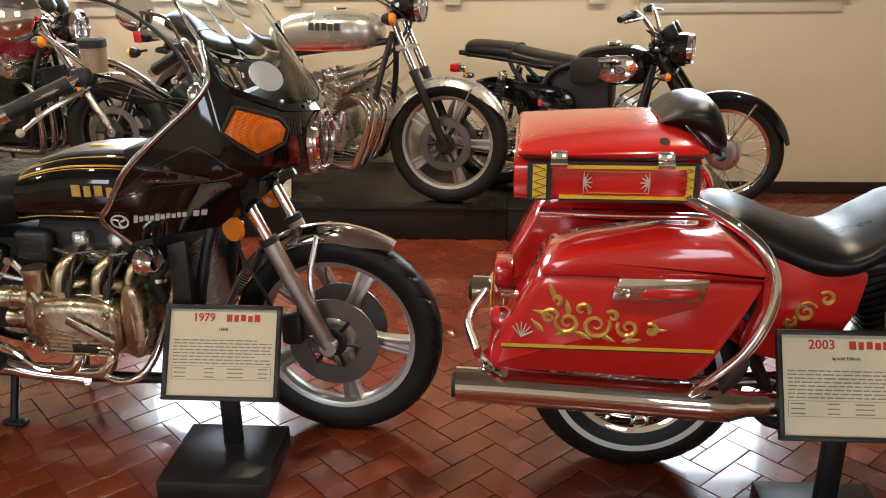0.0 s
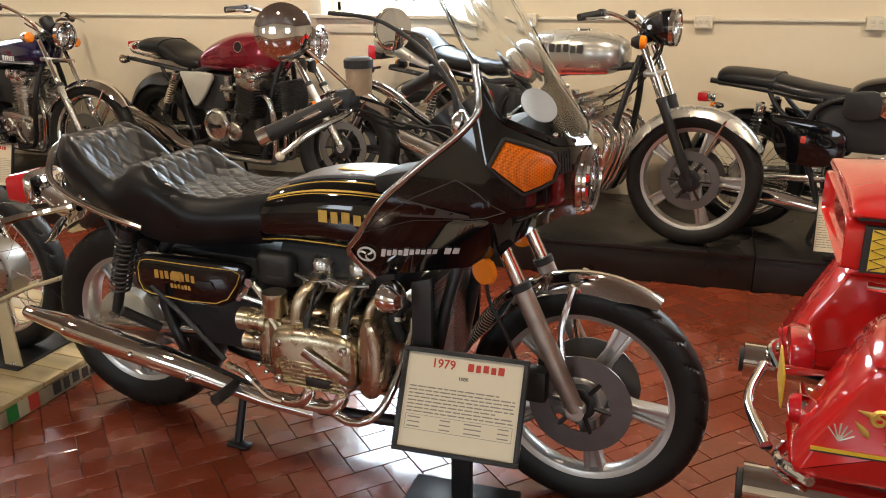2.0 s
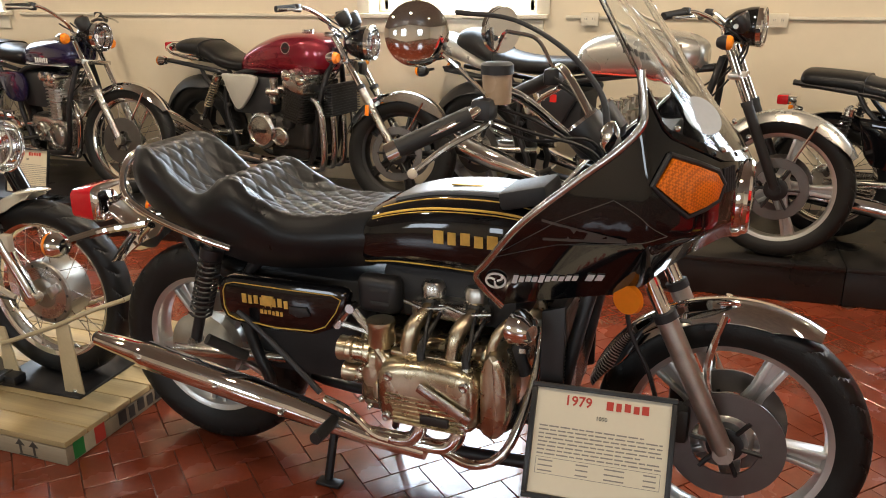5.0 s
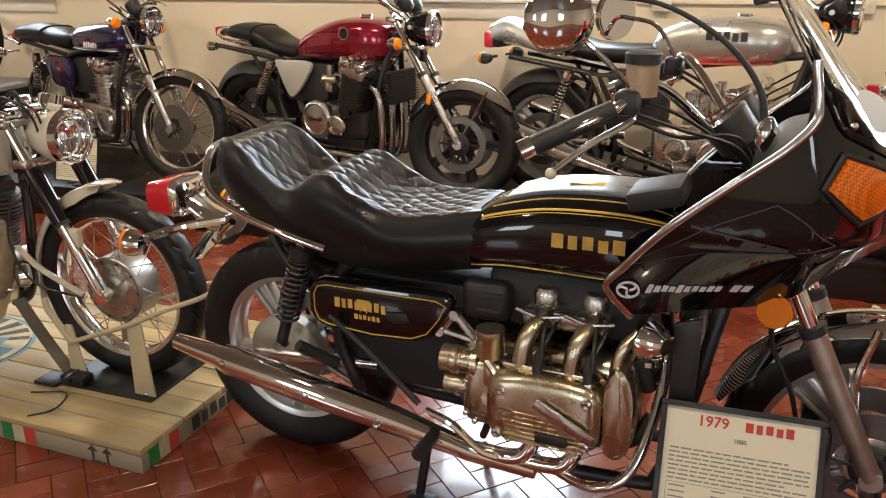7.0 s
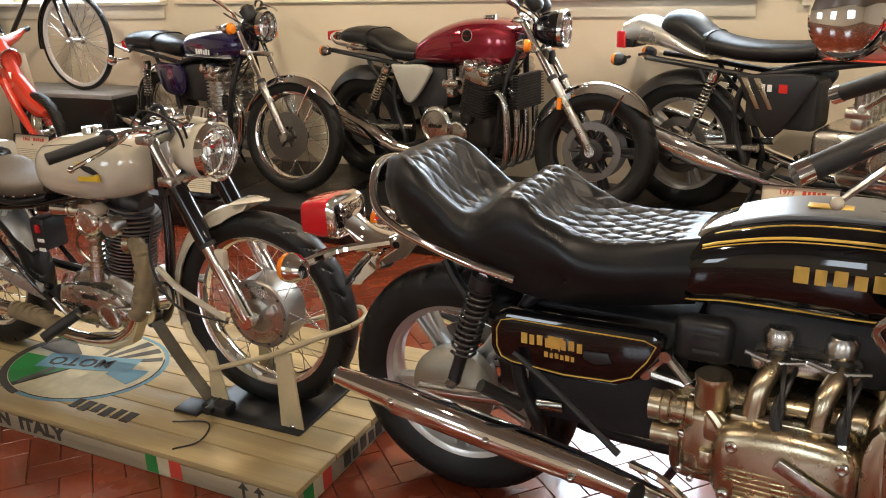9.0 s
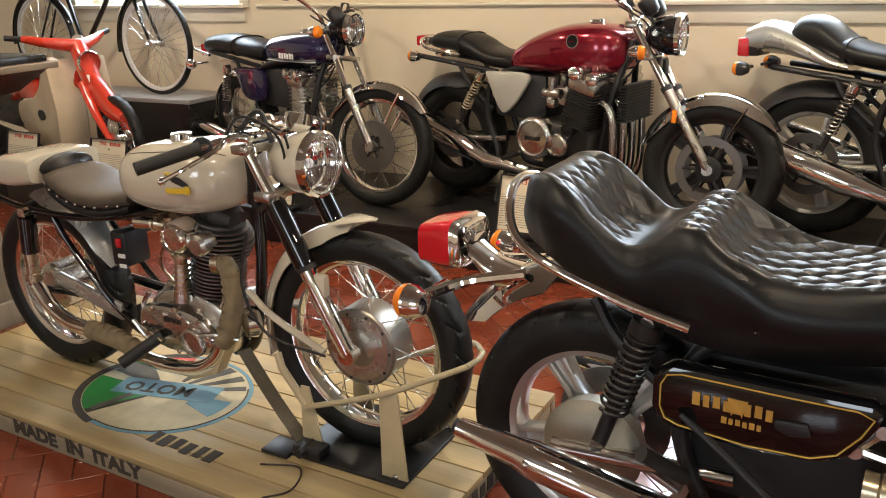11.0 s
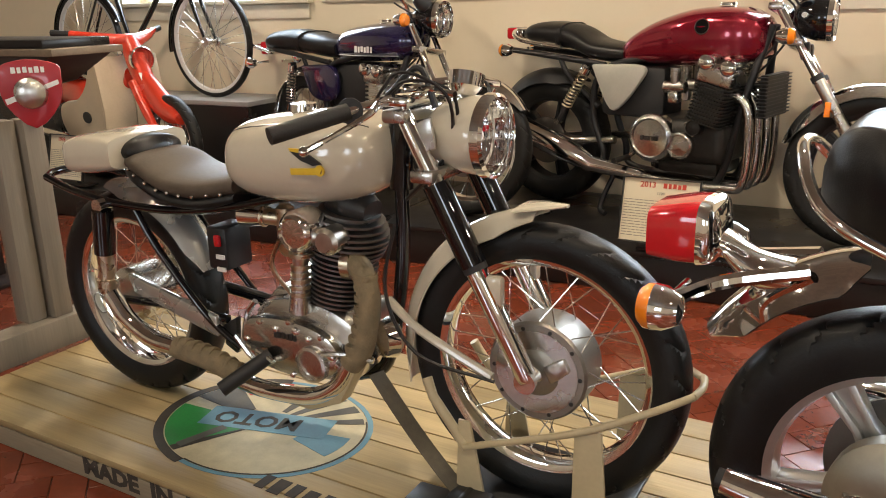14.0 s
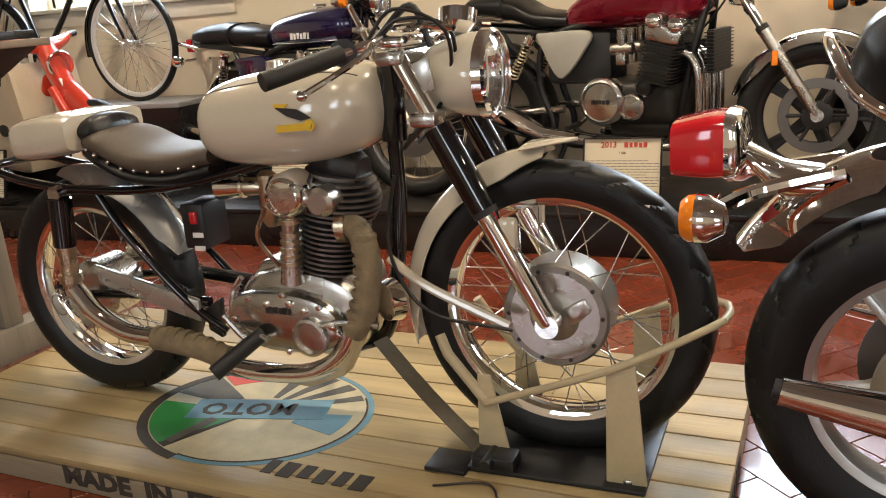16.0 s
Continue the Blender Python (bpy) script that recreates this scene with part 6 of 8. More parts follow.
ml = part("mirror", lathe([(0.0, 0.066), (0.012, 0.068), (0.03, 0.05), (0.036, 0.003)], pose(0.955, 0.33, 1.335, 0, 0, 55), 32), chrome, gw, "round chrome rear mirror")
part("mirror_glass", lathe([(-0.001, 0.062), (-0.003, 0.062), (-0.003, 0.002)], pose(0.955, 0.33, 1.335, 0, 0, 55), 32), mirror_glass, ml)
part("mirror_stem", tube([(0.97, 0.34, 1.33), (1.06, 0.33, 1.31), (1.12, 0.3, 1.23)], 0.006, 8), chrome, ml)
part("flexible_stalk", tube([(1.38, -0.2, 1.15), (1.36, -0.2, 1.24), (1.28, -0.2, 1.33), (1.15, -0.18, 1.395), (1.0, -0.16, 1.41)], [0.009, 0.007, 0.006, 0.005, 0.006], 10), black_matt, gw, "black flexible stalk bent over the bars")
part("stalk_base", lathe([(-0.03, 0.012), (-0.01, 0.024), (0.02, 0.022), (0.04, 0.01)], pose(1.385, -0.2, 1.14, 90, 0, 0), 16), chrome, gw)
for s in (-1, 1):
    g = part("gauge", lathe([(-0.09, 0.03), (-0.07, 0.05), (0.0, 0.055), (0.0, 0.048), (-0.01, 0.046), (-0.01, 0.003)], Matrix.Translation((1.29, s * 0.08, 1.15)) @ pose(0, 0, 0, 0, -40, 0) @ pose(0, 0, 0, 90, 0, 0), 28), black_satin, gw)
    part("dial_ring", lathe([(0.0, 0.048), (0.0, 0.057), (0.008, 0.055), (0.008, 0.046)], Matrix.Translation((1.29, s * 0.08, 1.15)) @ pose(0, 0, 0, 0, -40, 0) @ pose(0, 0, 0, 90, 0, 0), 28, closed=True), chrome, g)
for k, (y, dz) in enumerate(((-0.3, 0.0), (-0.26, 0.02), (-0.28, -0.02), (0.3, 0.0), (0.27, 0.02))):
    s = math.copysign(1, y)
    part("cable", tube([(1.13, y, 1.19 + dz), (1.22, y * 0.8, 1.15 + dz), (1.33, y * 0.5, 1.1 - dz), (1.38, y * 0.25, 1.0)], 0.0045, 6), cable_black, gw)
part("brake_hose", tube([(1.44, -0.16, 0.76), (1.45, -0.15, 0.66), (1.5, -0.14, 0.55), (1.53, -0.11, 0.43)], 0.006, 8), cable_black, gw)
part("side_stand", tube([(0.72, 0.12, 0.2), (0.66, 0.17, 0.1), (0.62, 0.22, 0.012)], 0.013, 8), black_satin, gw)
cs_ = tube([(0.58, -0.1, 0.22), (0.57, -0.12, 0.12), (0.56, -0.14, 0.012)], 0.014, 8)
block(0.57, -0.15, 0.008, 0.08, 0.04, 0.012, 0.004, cs_)
part("centre_stand", cs_, black_satin, gw)

# ---- pallet and the cream single on it ----
PAL = 0.09
pal_m = pose(-2.624, 2.337, 0, 0, 0, -3.0)
pal = thing("shipping_pallet", "weathered pine pallet with stencilled sides and painted crest", "pallet", pal_m)
PW, PD = 2.28, 0.98
for k in range(9):
    w = PD / 9
    part("plank", block(-PW / 2, w * (k + 0.5), PAL - 0.011, PW, w - 0.005, 0.022, 0.003), pallet_wood, pal)
part("front_rail", block(-PW / 2, 0.02, (PAL - 0.024) / 2, PW, 0.036, PAL - 0.026, 0.003), pallet_edge, pal)
part("back_rail", block(-PW / 2, PD - 0.02, (PAL - 0.024) / 2, PW, 0.036, PAL - 0.026, 0.003), pallet_edge, pal)
for x in (-0.02, -PW + 0.02):
    part("end_rail", block(x, PD / 2, (PAL - 0.024) / 2, 0.036, PD - 0.08, PAL - 0.026, 0.003), pallet_edge, pal)
up = pose(0, 0, PAL + 0.0006)
front = pose(0, 0.0012, 0, 90, 0, 0)
lettering("stencil", "MADE  IN  ITALY", 0.068, stencil, pal, front @ pose(-1.29, PAL * 0.46, 0), bold=0.0035, stretch=1.25, depth=0.0004)
for x, mt in ((-0.57, green_ink), (-0.52, cream_ink), (-0.47, red_ink)):
    part("flag_band", block(x, PAL * 0.44, 0.0002, 0.05, PAL * 0.7, 0.001, 0, None, front), mt, pal)
for dx in (-0.03, 0.03):
    ar = block(-0.17 + dx, 0.03, 0.0002, 0.01, 0.035, 0.001, 0, None, front)
    plate([(-0.17 + dx - 0.02, 0.045), (-0.17 + dx + 0.02, 0.045), (-0.17 + dx, 0.068)], 0.0, 0.0016, 0, ar)
    part("arrow", ar, stencil, pal)
part("arrow_bar", block(-0.17, 0.008, 0.0002, 0.08, 0.005, 0.001, 0, None, front), stencil, pal)
side = pose(0.0, 0, 0, 90, 0, 90)
for y, mt in ((0.06, green_ink), (0.11, cream_ink), (0.16, red_ink)):
    part("flag_band", block(y, PAL * 0.44, 0.0002, 0.05, PAL * 0.7, 0.001, 0, None, side), mt, pal)
plain_word("end_mark", 6, 0.05, 0.3, stencil, pal, side @ pose(0.4, PAL * 0.44, 0))
# crest painted on the planks
crest = pose(-1.245, 0.36, PAL + 0.0004, 0, 0, 180) @ Matrix.Scale(1.12, 4)


def ring_sector(a0, a1, r0, r1, n=20, lift=0.0):
    bm = bmesh.new()
    loops = [[crest @ Vector((r * math.cos(a) * 1.0, r * math.sin(a) * 0.82, lift + dz)) for r, dz in ((r0, 0), (r1, 0), (r1, 0.0007), (r0, 0.0007))] for a in (radians(a0 + (a1 - a0) * k / n) for k in range(n + 1))]
    return rings(bm, loops)


part("crest_ring", ring_sector(0, 359.9, 0.285, 0.3, 60), blue_ink, pal, "pale blue painted ring")
part("crest_field", ring_sector(0, 359.9, 0.001, 0.283, 60), cream_ink, pal, "cream painted field")
part("crest_rim", ring_sector(-70, 78, 0.284, 0.312, 40, 0.001), stencil, pal, "worn black rim")
part("crest_line", ring_sector(78, 215, 0.279, 0.284, 40, 0.001), stencil, pal)
part("crest_green", ring_sector(4, 60, 0.05, 0.28, 20, 0.001), green_ink, pal, "green painted field")
# shadow edge along the green field, drawn in dark colour
part("crest_shadow_edge", ring_sector(60, 66, 0.03, 0.28, 6, 0.0012), stencil, pal)
part("crest_red", ring_sector(-72, -40, 0.2, 0.28, 12, 0.001), red_ink, pal)
part("crest_grey", ring_sector(-38, -8, 0.1, 0.28, 12, 0.001), grey_stain, pal)
for a0, a1 in ((-96, -86), (-114, -105), (-132, -123), (-148, -141)):
    part("crest_stripe", ring_sector(a0, a1, 0.09, 0.275, 5, 0.001), grey_stain, pal)
part("crest_flame", ring_sector(-196, -168, 0.12, 0.25, 8, 0.001), blue_ink, pal)
band = part("crest_band", block(0.0, -0.01, 0.0018, 0.36, 0.1, 0.0008, 0, None, crest @ pose(0, 0, 0, 0, 0, 14)), blue_ink, pal, "pale blue painted band")
lettering("crest_word", "MOTO", 0.082, stencil, pal, crest @ pose(0.03, -0.005, 0.0024, 0, 0, 14), bold=0.002, depth=0.0003)
part("crest_stroke", block(0.06, 0.15, 0.0018, 0.026, 0.13, 0.0008, 0, None, crest @ pose(0, 0, 0, 0, 0, -18)), grey_stain, pal)
plain_word("deck_mark", 6, 0.062, 0.3, stencil, pal, pose(-0.91, 0.125, PAL + 0.0006, 0, 0, 180))
part("tie_cord", tube([(-0.62, 0.16, PAL + 0.004), (-0.5, 0.2, PAL + 0.004), (-0.45, 0.1, PAL + 0.004), (-0.5, 0.03, PAL + 0.004)], 0.003, 6), dark_base, pal)
# upright at the pallet's end with a shield sign
post = thing("wooden_stand", "grey weathered timber upright fixed to the pallet end", "stand", pose(-4.99, 2.91, 0, 0, 0, -3))
part("sill_beam", block(0.04, 0.0, 0.145, 0.1, 0.95, 0.11, 0.006), post_wood, post)
for y in (0.04, -0.045):
    part("upright", block(0.03 if y > 0 else 0.0, y, 0.56, 0.075, 0.075, 0.72, 0.005), post_wood, post)
sh = thing("shield_sign", "red maker's shield with a polished engine cover", "sign", pose(-4.89, 2.94, 1.0, 0, 0, 40), group="")
shield = [(-0.1, 0.06), (-0.09, 0.1), (0.0, 0.12), (0.09, 0.1), (0.1, 0.06), (0.085, -0.03), (0.0, -0.11), (-0.085, -0.03)]
part("board", plate(shield, -0.012, 0.0, 0.003, soft=3), material("crimson enamel", (0.38, 0.015, 0.025), 0.35, coat=0.5), sh)
part("stripe", plate([(-0.085, -0.01), (0.09, 0.05), (0.092, 0.035), (-0.08, -0.028)], -0.0135, -0.012, 0), white_ink, sh)
plain_word("shield_mark", 6, 0.02, 0.11, white_ink, sh, on_side(0, -0.0125, 0.085))
part("engine_cover", lathe([(0.0, 0.055), (-0.02, 0.05), (-0.032, 0.03), (-0.034, 0.002)], pose(0, -0.012, 0.01), 24), alloy, sh)
for a in (90, 215, 325):
    part("bolt", ball((0.046 * math.cos(radians(a)), -0.02, 0.01 + 0.046 * math.sin(radians(a))), 0.007, seg=8), black_ink, sh)

# low desk behind the upright
dk = thing("display_desk", "dark brown display desk with black top and pale edge", "desk", pose(-5.82, 3.32, 0.0) @ Matrix.Scale(1.04, 4))
part("desk_body", plate([(-0.5, 1.055), (0.53, 1.055), (0.42, 1.0), (0.3, 0.94), (0.1, 0.9), (-0.5, 0.88)], 0.0, 0.3, 0.008), dark_base, dk, "dark brown tapered body")
part("desk_edge", block(0.02, 0.15, 1.07, 1.1, 0.34, 0.028, 0.004), dull_brown, dk, "greyish brown edge board")
part("desk_top", block(-0.01, 0.15, 1.101, 1.04, 0.32, 0.032, 0.004), platform_black, dk, "black desk top")
part("desk_post", block(-0.35, 0.15, 0.455, 0.12, 0.12, 0.87, 0.006), dark_base, dk)
part("desk_foot", block(-0.35, 0.15, 0.01, 0.4, 0.34, 0.02, 0.004), dark_base, dk)

dc = thing("racing_motorcycle", "cream single-cylinder racing motorcycle strapped on the pallet", "motorcycle", place((-4.355, 2.83), (-2.985, 2.79), PAL) @ Matrix.Scale(1.03, 4))
DW = 1.328
rw = wheel(dc, 0, 0.318, 0.318, 0.105, "wire", chrome, hub=0.08, drum=0.085, spokes=36)
fw = wheel(dc, DW, 0.336, 0.336, 0.096, "wire", chrome, hub=0.1, spokes=36)
part("brake_drum", lathe([(-0.06, 0.02), (-0.06, 0.05), (-0.05, 0.062), (-0.046, 0.09), (-0.052, 0.096), (-0.052, 0.114), (-0.046, 0.12), (0.05, 0.12), (0.058, 0.114), (0.058, 0.02)], seg=64), material("brushed drum alloy", (0.36, 0.34, 0.3), 0.36, 0.9, vary=0.15, scale=10), fw, "large polished drum brake")
me_b = None
for k in range(10):
    if me_b is None:
        me_b = mesh_of(lathe([(0.0, 0.005), (-0.002, 0.005), (-0.003, 0.002)], seg=8), dark_metal, "rivet")
    alike("rivet", me_b, fw, pose(0.105 * math.cos(k * 0.628), -0.052, 0.105 * math.sin(k * 0.628)))
part("drum_scoop", plate([(0.02, 0.02), (0.07, 0.05), (0.085, 0.02), (0.04, -0.02)], -0.048, -0.066, 0.006), alloy, fw)
fork(dc, (1.025, 0.92), (DW, 0.336), 0.1, 0.019, chrome, chrome, split=0.58)
for s in (-1, 1):
    a, b = Vector((1.025, s * 0.1, 0.92)), Vector((DW, s * 0.1, 0.336))
    part("fork_sleeve", tube([a.lerp(b, 0.27), a.lerp(b, 0.57)], 0.031, 16, False), black_paint, dc, "gloss black fork sleeve")
    part("fork_lug", block(*(a.lerp(b, 0.66) + Vector((0.02, 0, 0))), 0.05, 0.03, 0.07, 0.01), cream_paint, dc)
fender(dc, DW, 0.336, 0.37, 0.12, 92, 196, cream_paint, name="front_fender", n=26)
part("fender_tip", loft(fine([(DW - 0.06, 0, 0.704, 0.06, 0.006), (DW - 0.02, 0, 0.709, 0.05, 0.006), (DW + 0.05, 0, 0.716, 0.01, 0.004)]), 16), cream_paint, dc)
part("fender_stay", tube([(0.95, -0.075, 0.46), (1.05, -0.09, 0.4), (1.24, -0.1, 0.325)], 0.011, 8), cream_paint, dc)
fender(dc, 0, 0.318, 0.35, 0.12, 20, 100, silver_paint, name="rear_fender", n=20)
part("chain_guard", plate([(0.06, 0.41), (0.4, 0.33), (0.4, 0.27), (0.32, 0.29), (0.08, 0.355)], -0.085, -0.105, 0.006), silver_paint, dc)
tk_st = fine([(0.42, 0, 0.74, 0.07, 0.055), (0.44, 0, 0.742, 0.108, 0.085), (0.51, 0, 0.745, 0.138, 0.105), (0.64, 0, 0.752, 0.15, 0.115), (0.75, 0, 0.764, 0.147, 0.115), (0.83, 0, 0.772, 0.122, 0.1), (0.88, 0, 0.776, 0.078, 0.07), (0.895, 0, 0.776, 0.03, 0.03)])
tk = part("fuel_tank", loft(tk_st, 32), cream_paint, dc, "cream fuel tank with yellow winged badge")
part("tank_seam", tube(surf_line(tk_st, 50, 0.45, 0.86, 0.0), 0.0015, 6, False), grey_film, tk)
bd = plate([(0.69, 0.735), (0.775, 0.74), (0.785, 0.76), (0.755, 0.755), (0.69, 0.75)], -0.151, -0.155, 0)
part("badge_scroll", bd, yellow_line, tk, "yellow scroll badge")
part("badge_wing", plate([(0.69, 0.79), (0.745, 0.785), (0.78, 0.765), (0.755, 0.76), (0.72, 0.77)], -0.148, -0.1525, 0), black_ink, tk)
part("badge_wing_edge", plate([(0.685, 0.797), (0.725, 0.797), (0.715, 0.788), (0.69, 0.788)], -0.147, -0.151, 0), yellow_line, tk)
part("badge_wheel", lathe([(0, 0.013), (-0.003, 0.013), (-0.003, 0.008), (0, 0.008)], pose(0.775, -0.1515, 0.75), 16, closed=True), yellow_line, tk)
part("filler_cap", lathe([(0, 0.035), (0.02, 0.033), (0.024, 0.003)], pose(0.62, 0, 0.862, 90, 0, 0), 20), chrome, tk)
st = part("seat", loft(fine([(0.05, 0, 0.715, 0.09, 0.03), (0.12, 0, 0.71, 0.125, 0.035), (0.22, 0, 0.67, 0.13, 0.035), (0.33, 0, 0.66, 0.12, 0.035), (0.44, 0, 0.675, 0.085, 0.03)]), 24, power=3.2), brown_vinyl, dc, "worn brown vinyl racing seat")
me_b = None
for k in range(9):
    x = 0.09 + 0.04 * k
    q = min(fine([(0.05, 0, 0.715, 0.09, 0.03), (0.12, 0, 0.71, 0.125, 0.035), (0.22, 0, 0.67, 0.13, 0.035), (0.33, 0, 0.66, 0.12, 0.035), (0.44, 0, 0.675, 0.085, 0.03)]), key=lambda v: abs(v[0] - x))
    if me_b is None:
        me_b = mesh_of(ball((0, 0, 0), 0.006, seg=8), steel, "stud")
    for s in (-1, 1):
        alike("stud", me_b, st, pose(x, s * q[3], q[2] - 0.012))
part("seat_skirt", loft(fine([(0.05, 0, 0.69, 0.09, 0.025), (0.12, 0, 0.675, 0.125, 0.03), (0.22, 0, 0.635, 0.13, 0.028), (0.33, 0, 0.625, 0.12, 0.025), (0.44, 0, 0.645, 0.085, 0.022)]), 24, power=3.5), leather, st)
hump = part("seat_hump", loft(fine([(-0.13, 0, 0.73, 0.09, 0.03, 4), (-0.115, 0, 0.745, 0.125, 0.05, 5), (-0.03, 0, 0.755, 0.138, 0.058, 5), (0.06, 0, 0.762, 0.142, 0.052, 5), (0.1, 0, 0.765, 0.142, 0.045, 5)]), 28), cream_paint, dc, "cream painted seat hump")
part("hump_pad", loft(fine([(0.095, 0, 0.765, 0.1, 0.042, 2), (0.13, 0, 0.765, 0.095, 0.038, 2), (0.15, 0, 0.76, 0.05, 0.02, 2)]), 20), leather, hump)
headlamp(dc, 1.195, 0.858, 0.09, cream_paint, deep=0.165)
part("lamp_ear", plate([(1.03, 0.88), (1.1, 0.91), (1.11, 0.84), (1.05, 0.82)], -0.095, -0.105, 0.004), silver_paint, dc)
for s in (-1, 1):
    bar = part("clip_on_bar", tube([(1.01, s * 0.1, 0.945), (0.98, s * 0.18, 0.935), (0.9, s * 0.31, 0.905)], 0.011, 10), chrome, dc)
    part("grip", tube([(0.96, s * 0.21, 0.928), (0.87, s * 0.36, 0.893)], 0.019, 14, False), soft_rubber, bar, "black rubber grip")
    part("grip_collar", lathe([(-0.004, 0.01), (-0.004, 0.028), (0.004, 0.028), (0.004, 0.01)], pose(0.963, s * 0.205, 0.929, 0, 0, -30 * s), 18), soft_rubber, bar)
    part("lever", tube([(1.01, s * 0.17, 0.94), (1.02, s * 0.22, 0.925), (0.99, s * 0.29, 0.895), (0.945, s * 0.34, 0.865)], [0.008, 0.007, 0.006, 0.007], 8), chrome, bar)
    part("lever_ball", ball((0.942, s * 0.343, 0.863), 0.011, seg=12), chrome, bar)
    part("steering_damper_arm", tube([(0.92, s * 0.04, 0.94), (1.0, s * 0.08, 0.945), (1.1, s * 0.11, 0.935)], 0.007, 8), chrome, dc)
part("top_yoke", block(0.955, 0, 0.915, 0.07, 0.25, 0.022, 0.008), chrome, dc)
part("steering_knob", lathe([(-0.02, 0.02), (0.0, 0.028), (0.012, 0.022), (0.014, 0.003)], pose(0.95, 0, 0.95, 90, 0, 0), 20), chrome, dc)
part("speedometer", lathe([(-0.05, 0.02), (-0.03, 0.04), (0.0, 0.042), (0.002, 0.036), (-0.006, 0.003)], pose(1.06, 0.02, 0.965, 70, 0, 0), 24), chrome, dc)
for k, y in enumerate((-0.12, -0.09, 0.1)):
    part("cable", tube([(0.9, y, 0.91), (0.98, y * 1.1, 0.98 - 0.02 * k), (1.08, y * 0.9, 0.93), (1.05, y * 0.5, 0.8), (0.93, y * 0.4, 0.68)], 0.0042, 6), cable_black, dc)
part("clutch_cable", tube([(0.9, -0.06, 0.92), (0.99, -0.07, 0.985), (1.03, -0.07, 0.9)], 0.008, 8), cable_black, dc)
part("brake_cable", tube([(1.0, -0.11, 0.66), (0.98, -0.13, 0.5), (1.06, -0.13, 0.36), (1.25, -0.11, 0.32)], 0.0045, 6), cable_black, dc)
# engine
case = plate([(0.43, 0.32), (0.47, 0.39), (0.58, 0.42), (0.72, 0.4), (0.79, 0.34), (0.78, 0.24), (0.7, 0.2), (0.52, 0.21), (0.44, 0.25)], -0.085, 0.09, 0.025, soft=3)
part("crankcase", case, alloy, dc, "polished alloy crankcase")
cov2 = part("clutch_cover", plate([(0.42, 0.3), (0.46, 0.36), (0.6, 0.375), (0.72, 0.345), (0.75, 0.28), (0.7, 0.225), (0.55, 0.215), (0.44, 0.25)], -0.08, -0.125, 0.02, soft=3), steel, dc, "polished engine side cover")
plain_word("cover_mark", 6, 0.018, 0.075, dark_metal, cov2, on_side(0.585, -0.126, 0.33))
for q in (((0.44, -0.126, 0.285), (0.5, -0.14, 0.28), (0.56, -0.15, 0.262)), ((0.7, -0.13, 0.3), (0.76, -0.12, 0.31), (0.84, -0.1, 0.3)), ((0.47, -0.1, 0.4), (0.44, -0.1, 0.36), (0.43, -0.11, 0.3))):
    part("engine_rod", tube(q, 0.008, 8), steel, dc)
for bx, bz, r in ((0.62, 0.35, 0.01), (0.66, 0.335, 0.008), (0.73, 0.3, 0.012), (0.47, 0.27, 0.014), (0.555, 0.345, 0.008)):
    part("cover_screw", lathe([(0.004, r), (-0.006, r), (-0.008, r * 0.5)], pose(bx, -0.126, bz), 10), chrome, dc)
part("oil_line", tube([(0.56, -0.06, 0.42), (0.53, -0.09, 0.5), (0.57, -0.1, 0.58)], 0.006, 8), old_alloy, dc)
part("rear_casting", plate([(0.44, 0.36), (0.5, 0.43), (0.6, 0.43), (0.6, 0.38), (0.5, 0.37)], -0.05, 0.06, 0.012), alloy, dc)
part("front_casting", plate([(0.72, 0.4), (0.79, 0.42), (0.8, 0.35), (0.76, 0.34)], -0.06, 0.06, 0.012), alloy, dc)
part("points_cover", lathe([(0, 0.05), (-0.02, 0.048), (-0.022, 0.04), (-0.012, 0.036), (-0.014, 0.003)], pose(0.67, -0.12, 0.27), 24), alloy, dc)
me_b = None
for bx, bz in ((0.45, 0.3), (0.5, 0.355), (0.6, 0.37), (0.7, 0.345), (0.745, 0.28), (0.6, 0.222), (0.5, 0.232)):
    if me_b is None:
        me_b = mesh_of(lathe([(0.0, 0.007), (-0.006, 0.007), (-0.007, 0.002)], seg=8), chrome, "bolt")
    alike("bolt", me_b, cov2, pose(bx, -0.124, bz))
tilt_m = pose(0.66, 0, 0.39, 0, 10, 0)
def round_fins(m, r0, rows, h, squash=1.0):
    prof = [(0.0, 0.01)]
    for k, r in enumerate(rows):
        z = h * k / len(rows)
        prof += [(z, r0), (z + h * 0.5 / len(rows), r0), (z + h * 0.52 / len(rows), r), (z + h * 0.95 / len(rows), r)]
    return lathe(prof + [(h, r0), (h, 0.01)], m @ pose(0, 0, 0, 90, 0, 0) @ Matrix.Diagonal((1, 1, squash, 1)), 40)


part("cylinder", round_fins(tilt_m, 0.062, [0.088] * 10, 0.13), material("satin grey iron", (0.2, 0.19, 0.18), 0.34, 0.9, vary=0.2, scale=25), dc, "round finned cylinder")
part("cylinder_head", round_fins(pose(0.685, 0, 0.522, 0, 10, 0), 0.07, [0.098, 0.104, 0.108, 0.11, 0.108, 0.102, 0.094, 0.08], 0.115, 0.95), material("sooty alloy", (0.16, 0.15, 0.14), 0.4, 0.8, vary=0.3, scale=20), dc, "dark finned cylinder head")
part("cam_cover", loft(fine([(-0.06, 0, 0, 0.04, 0.03), (0, 0, 0.01, 0.06, 0.045), (0.06, 0, 0, 0.04, 0.03)]), 20, m=pose(0.715, 0, 0.645, 0, 10, 0)), dark_metal, dc)
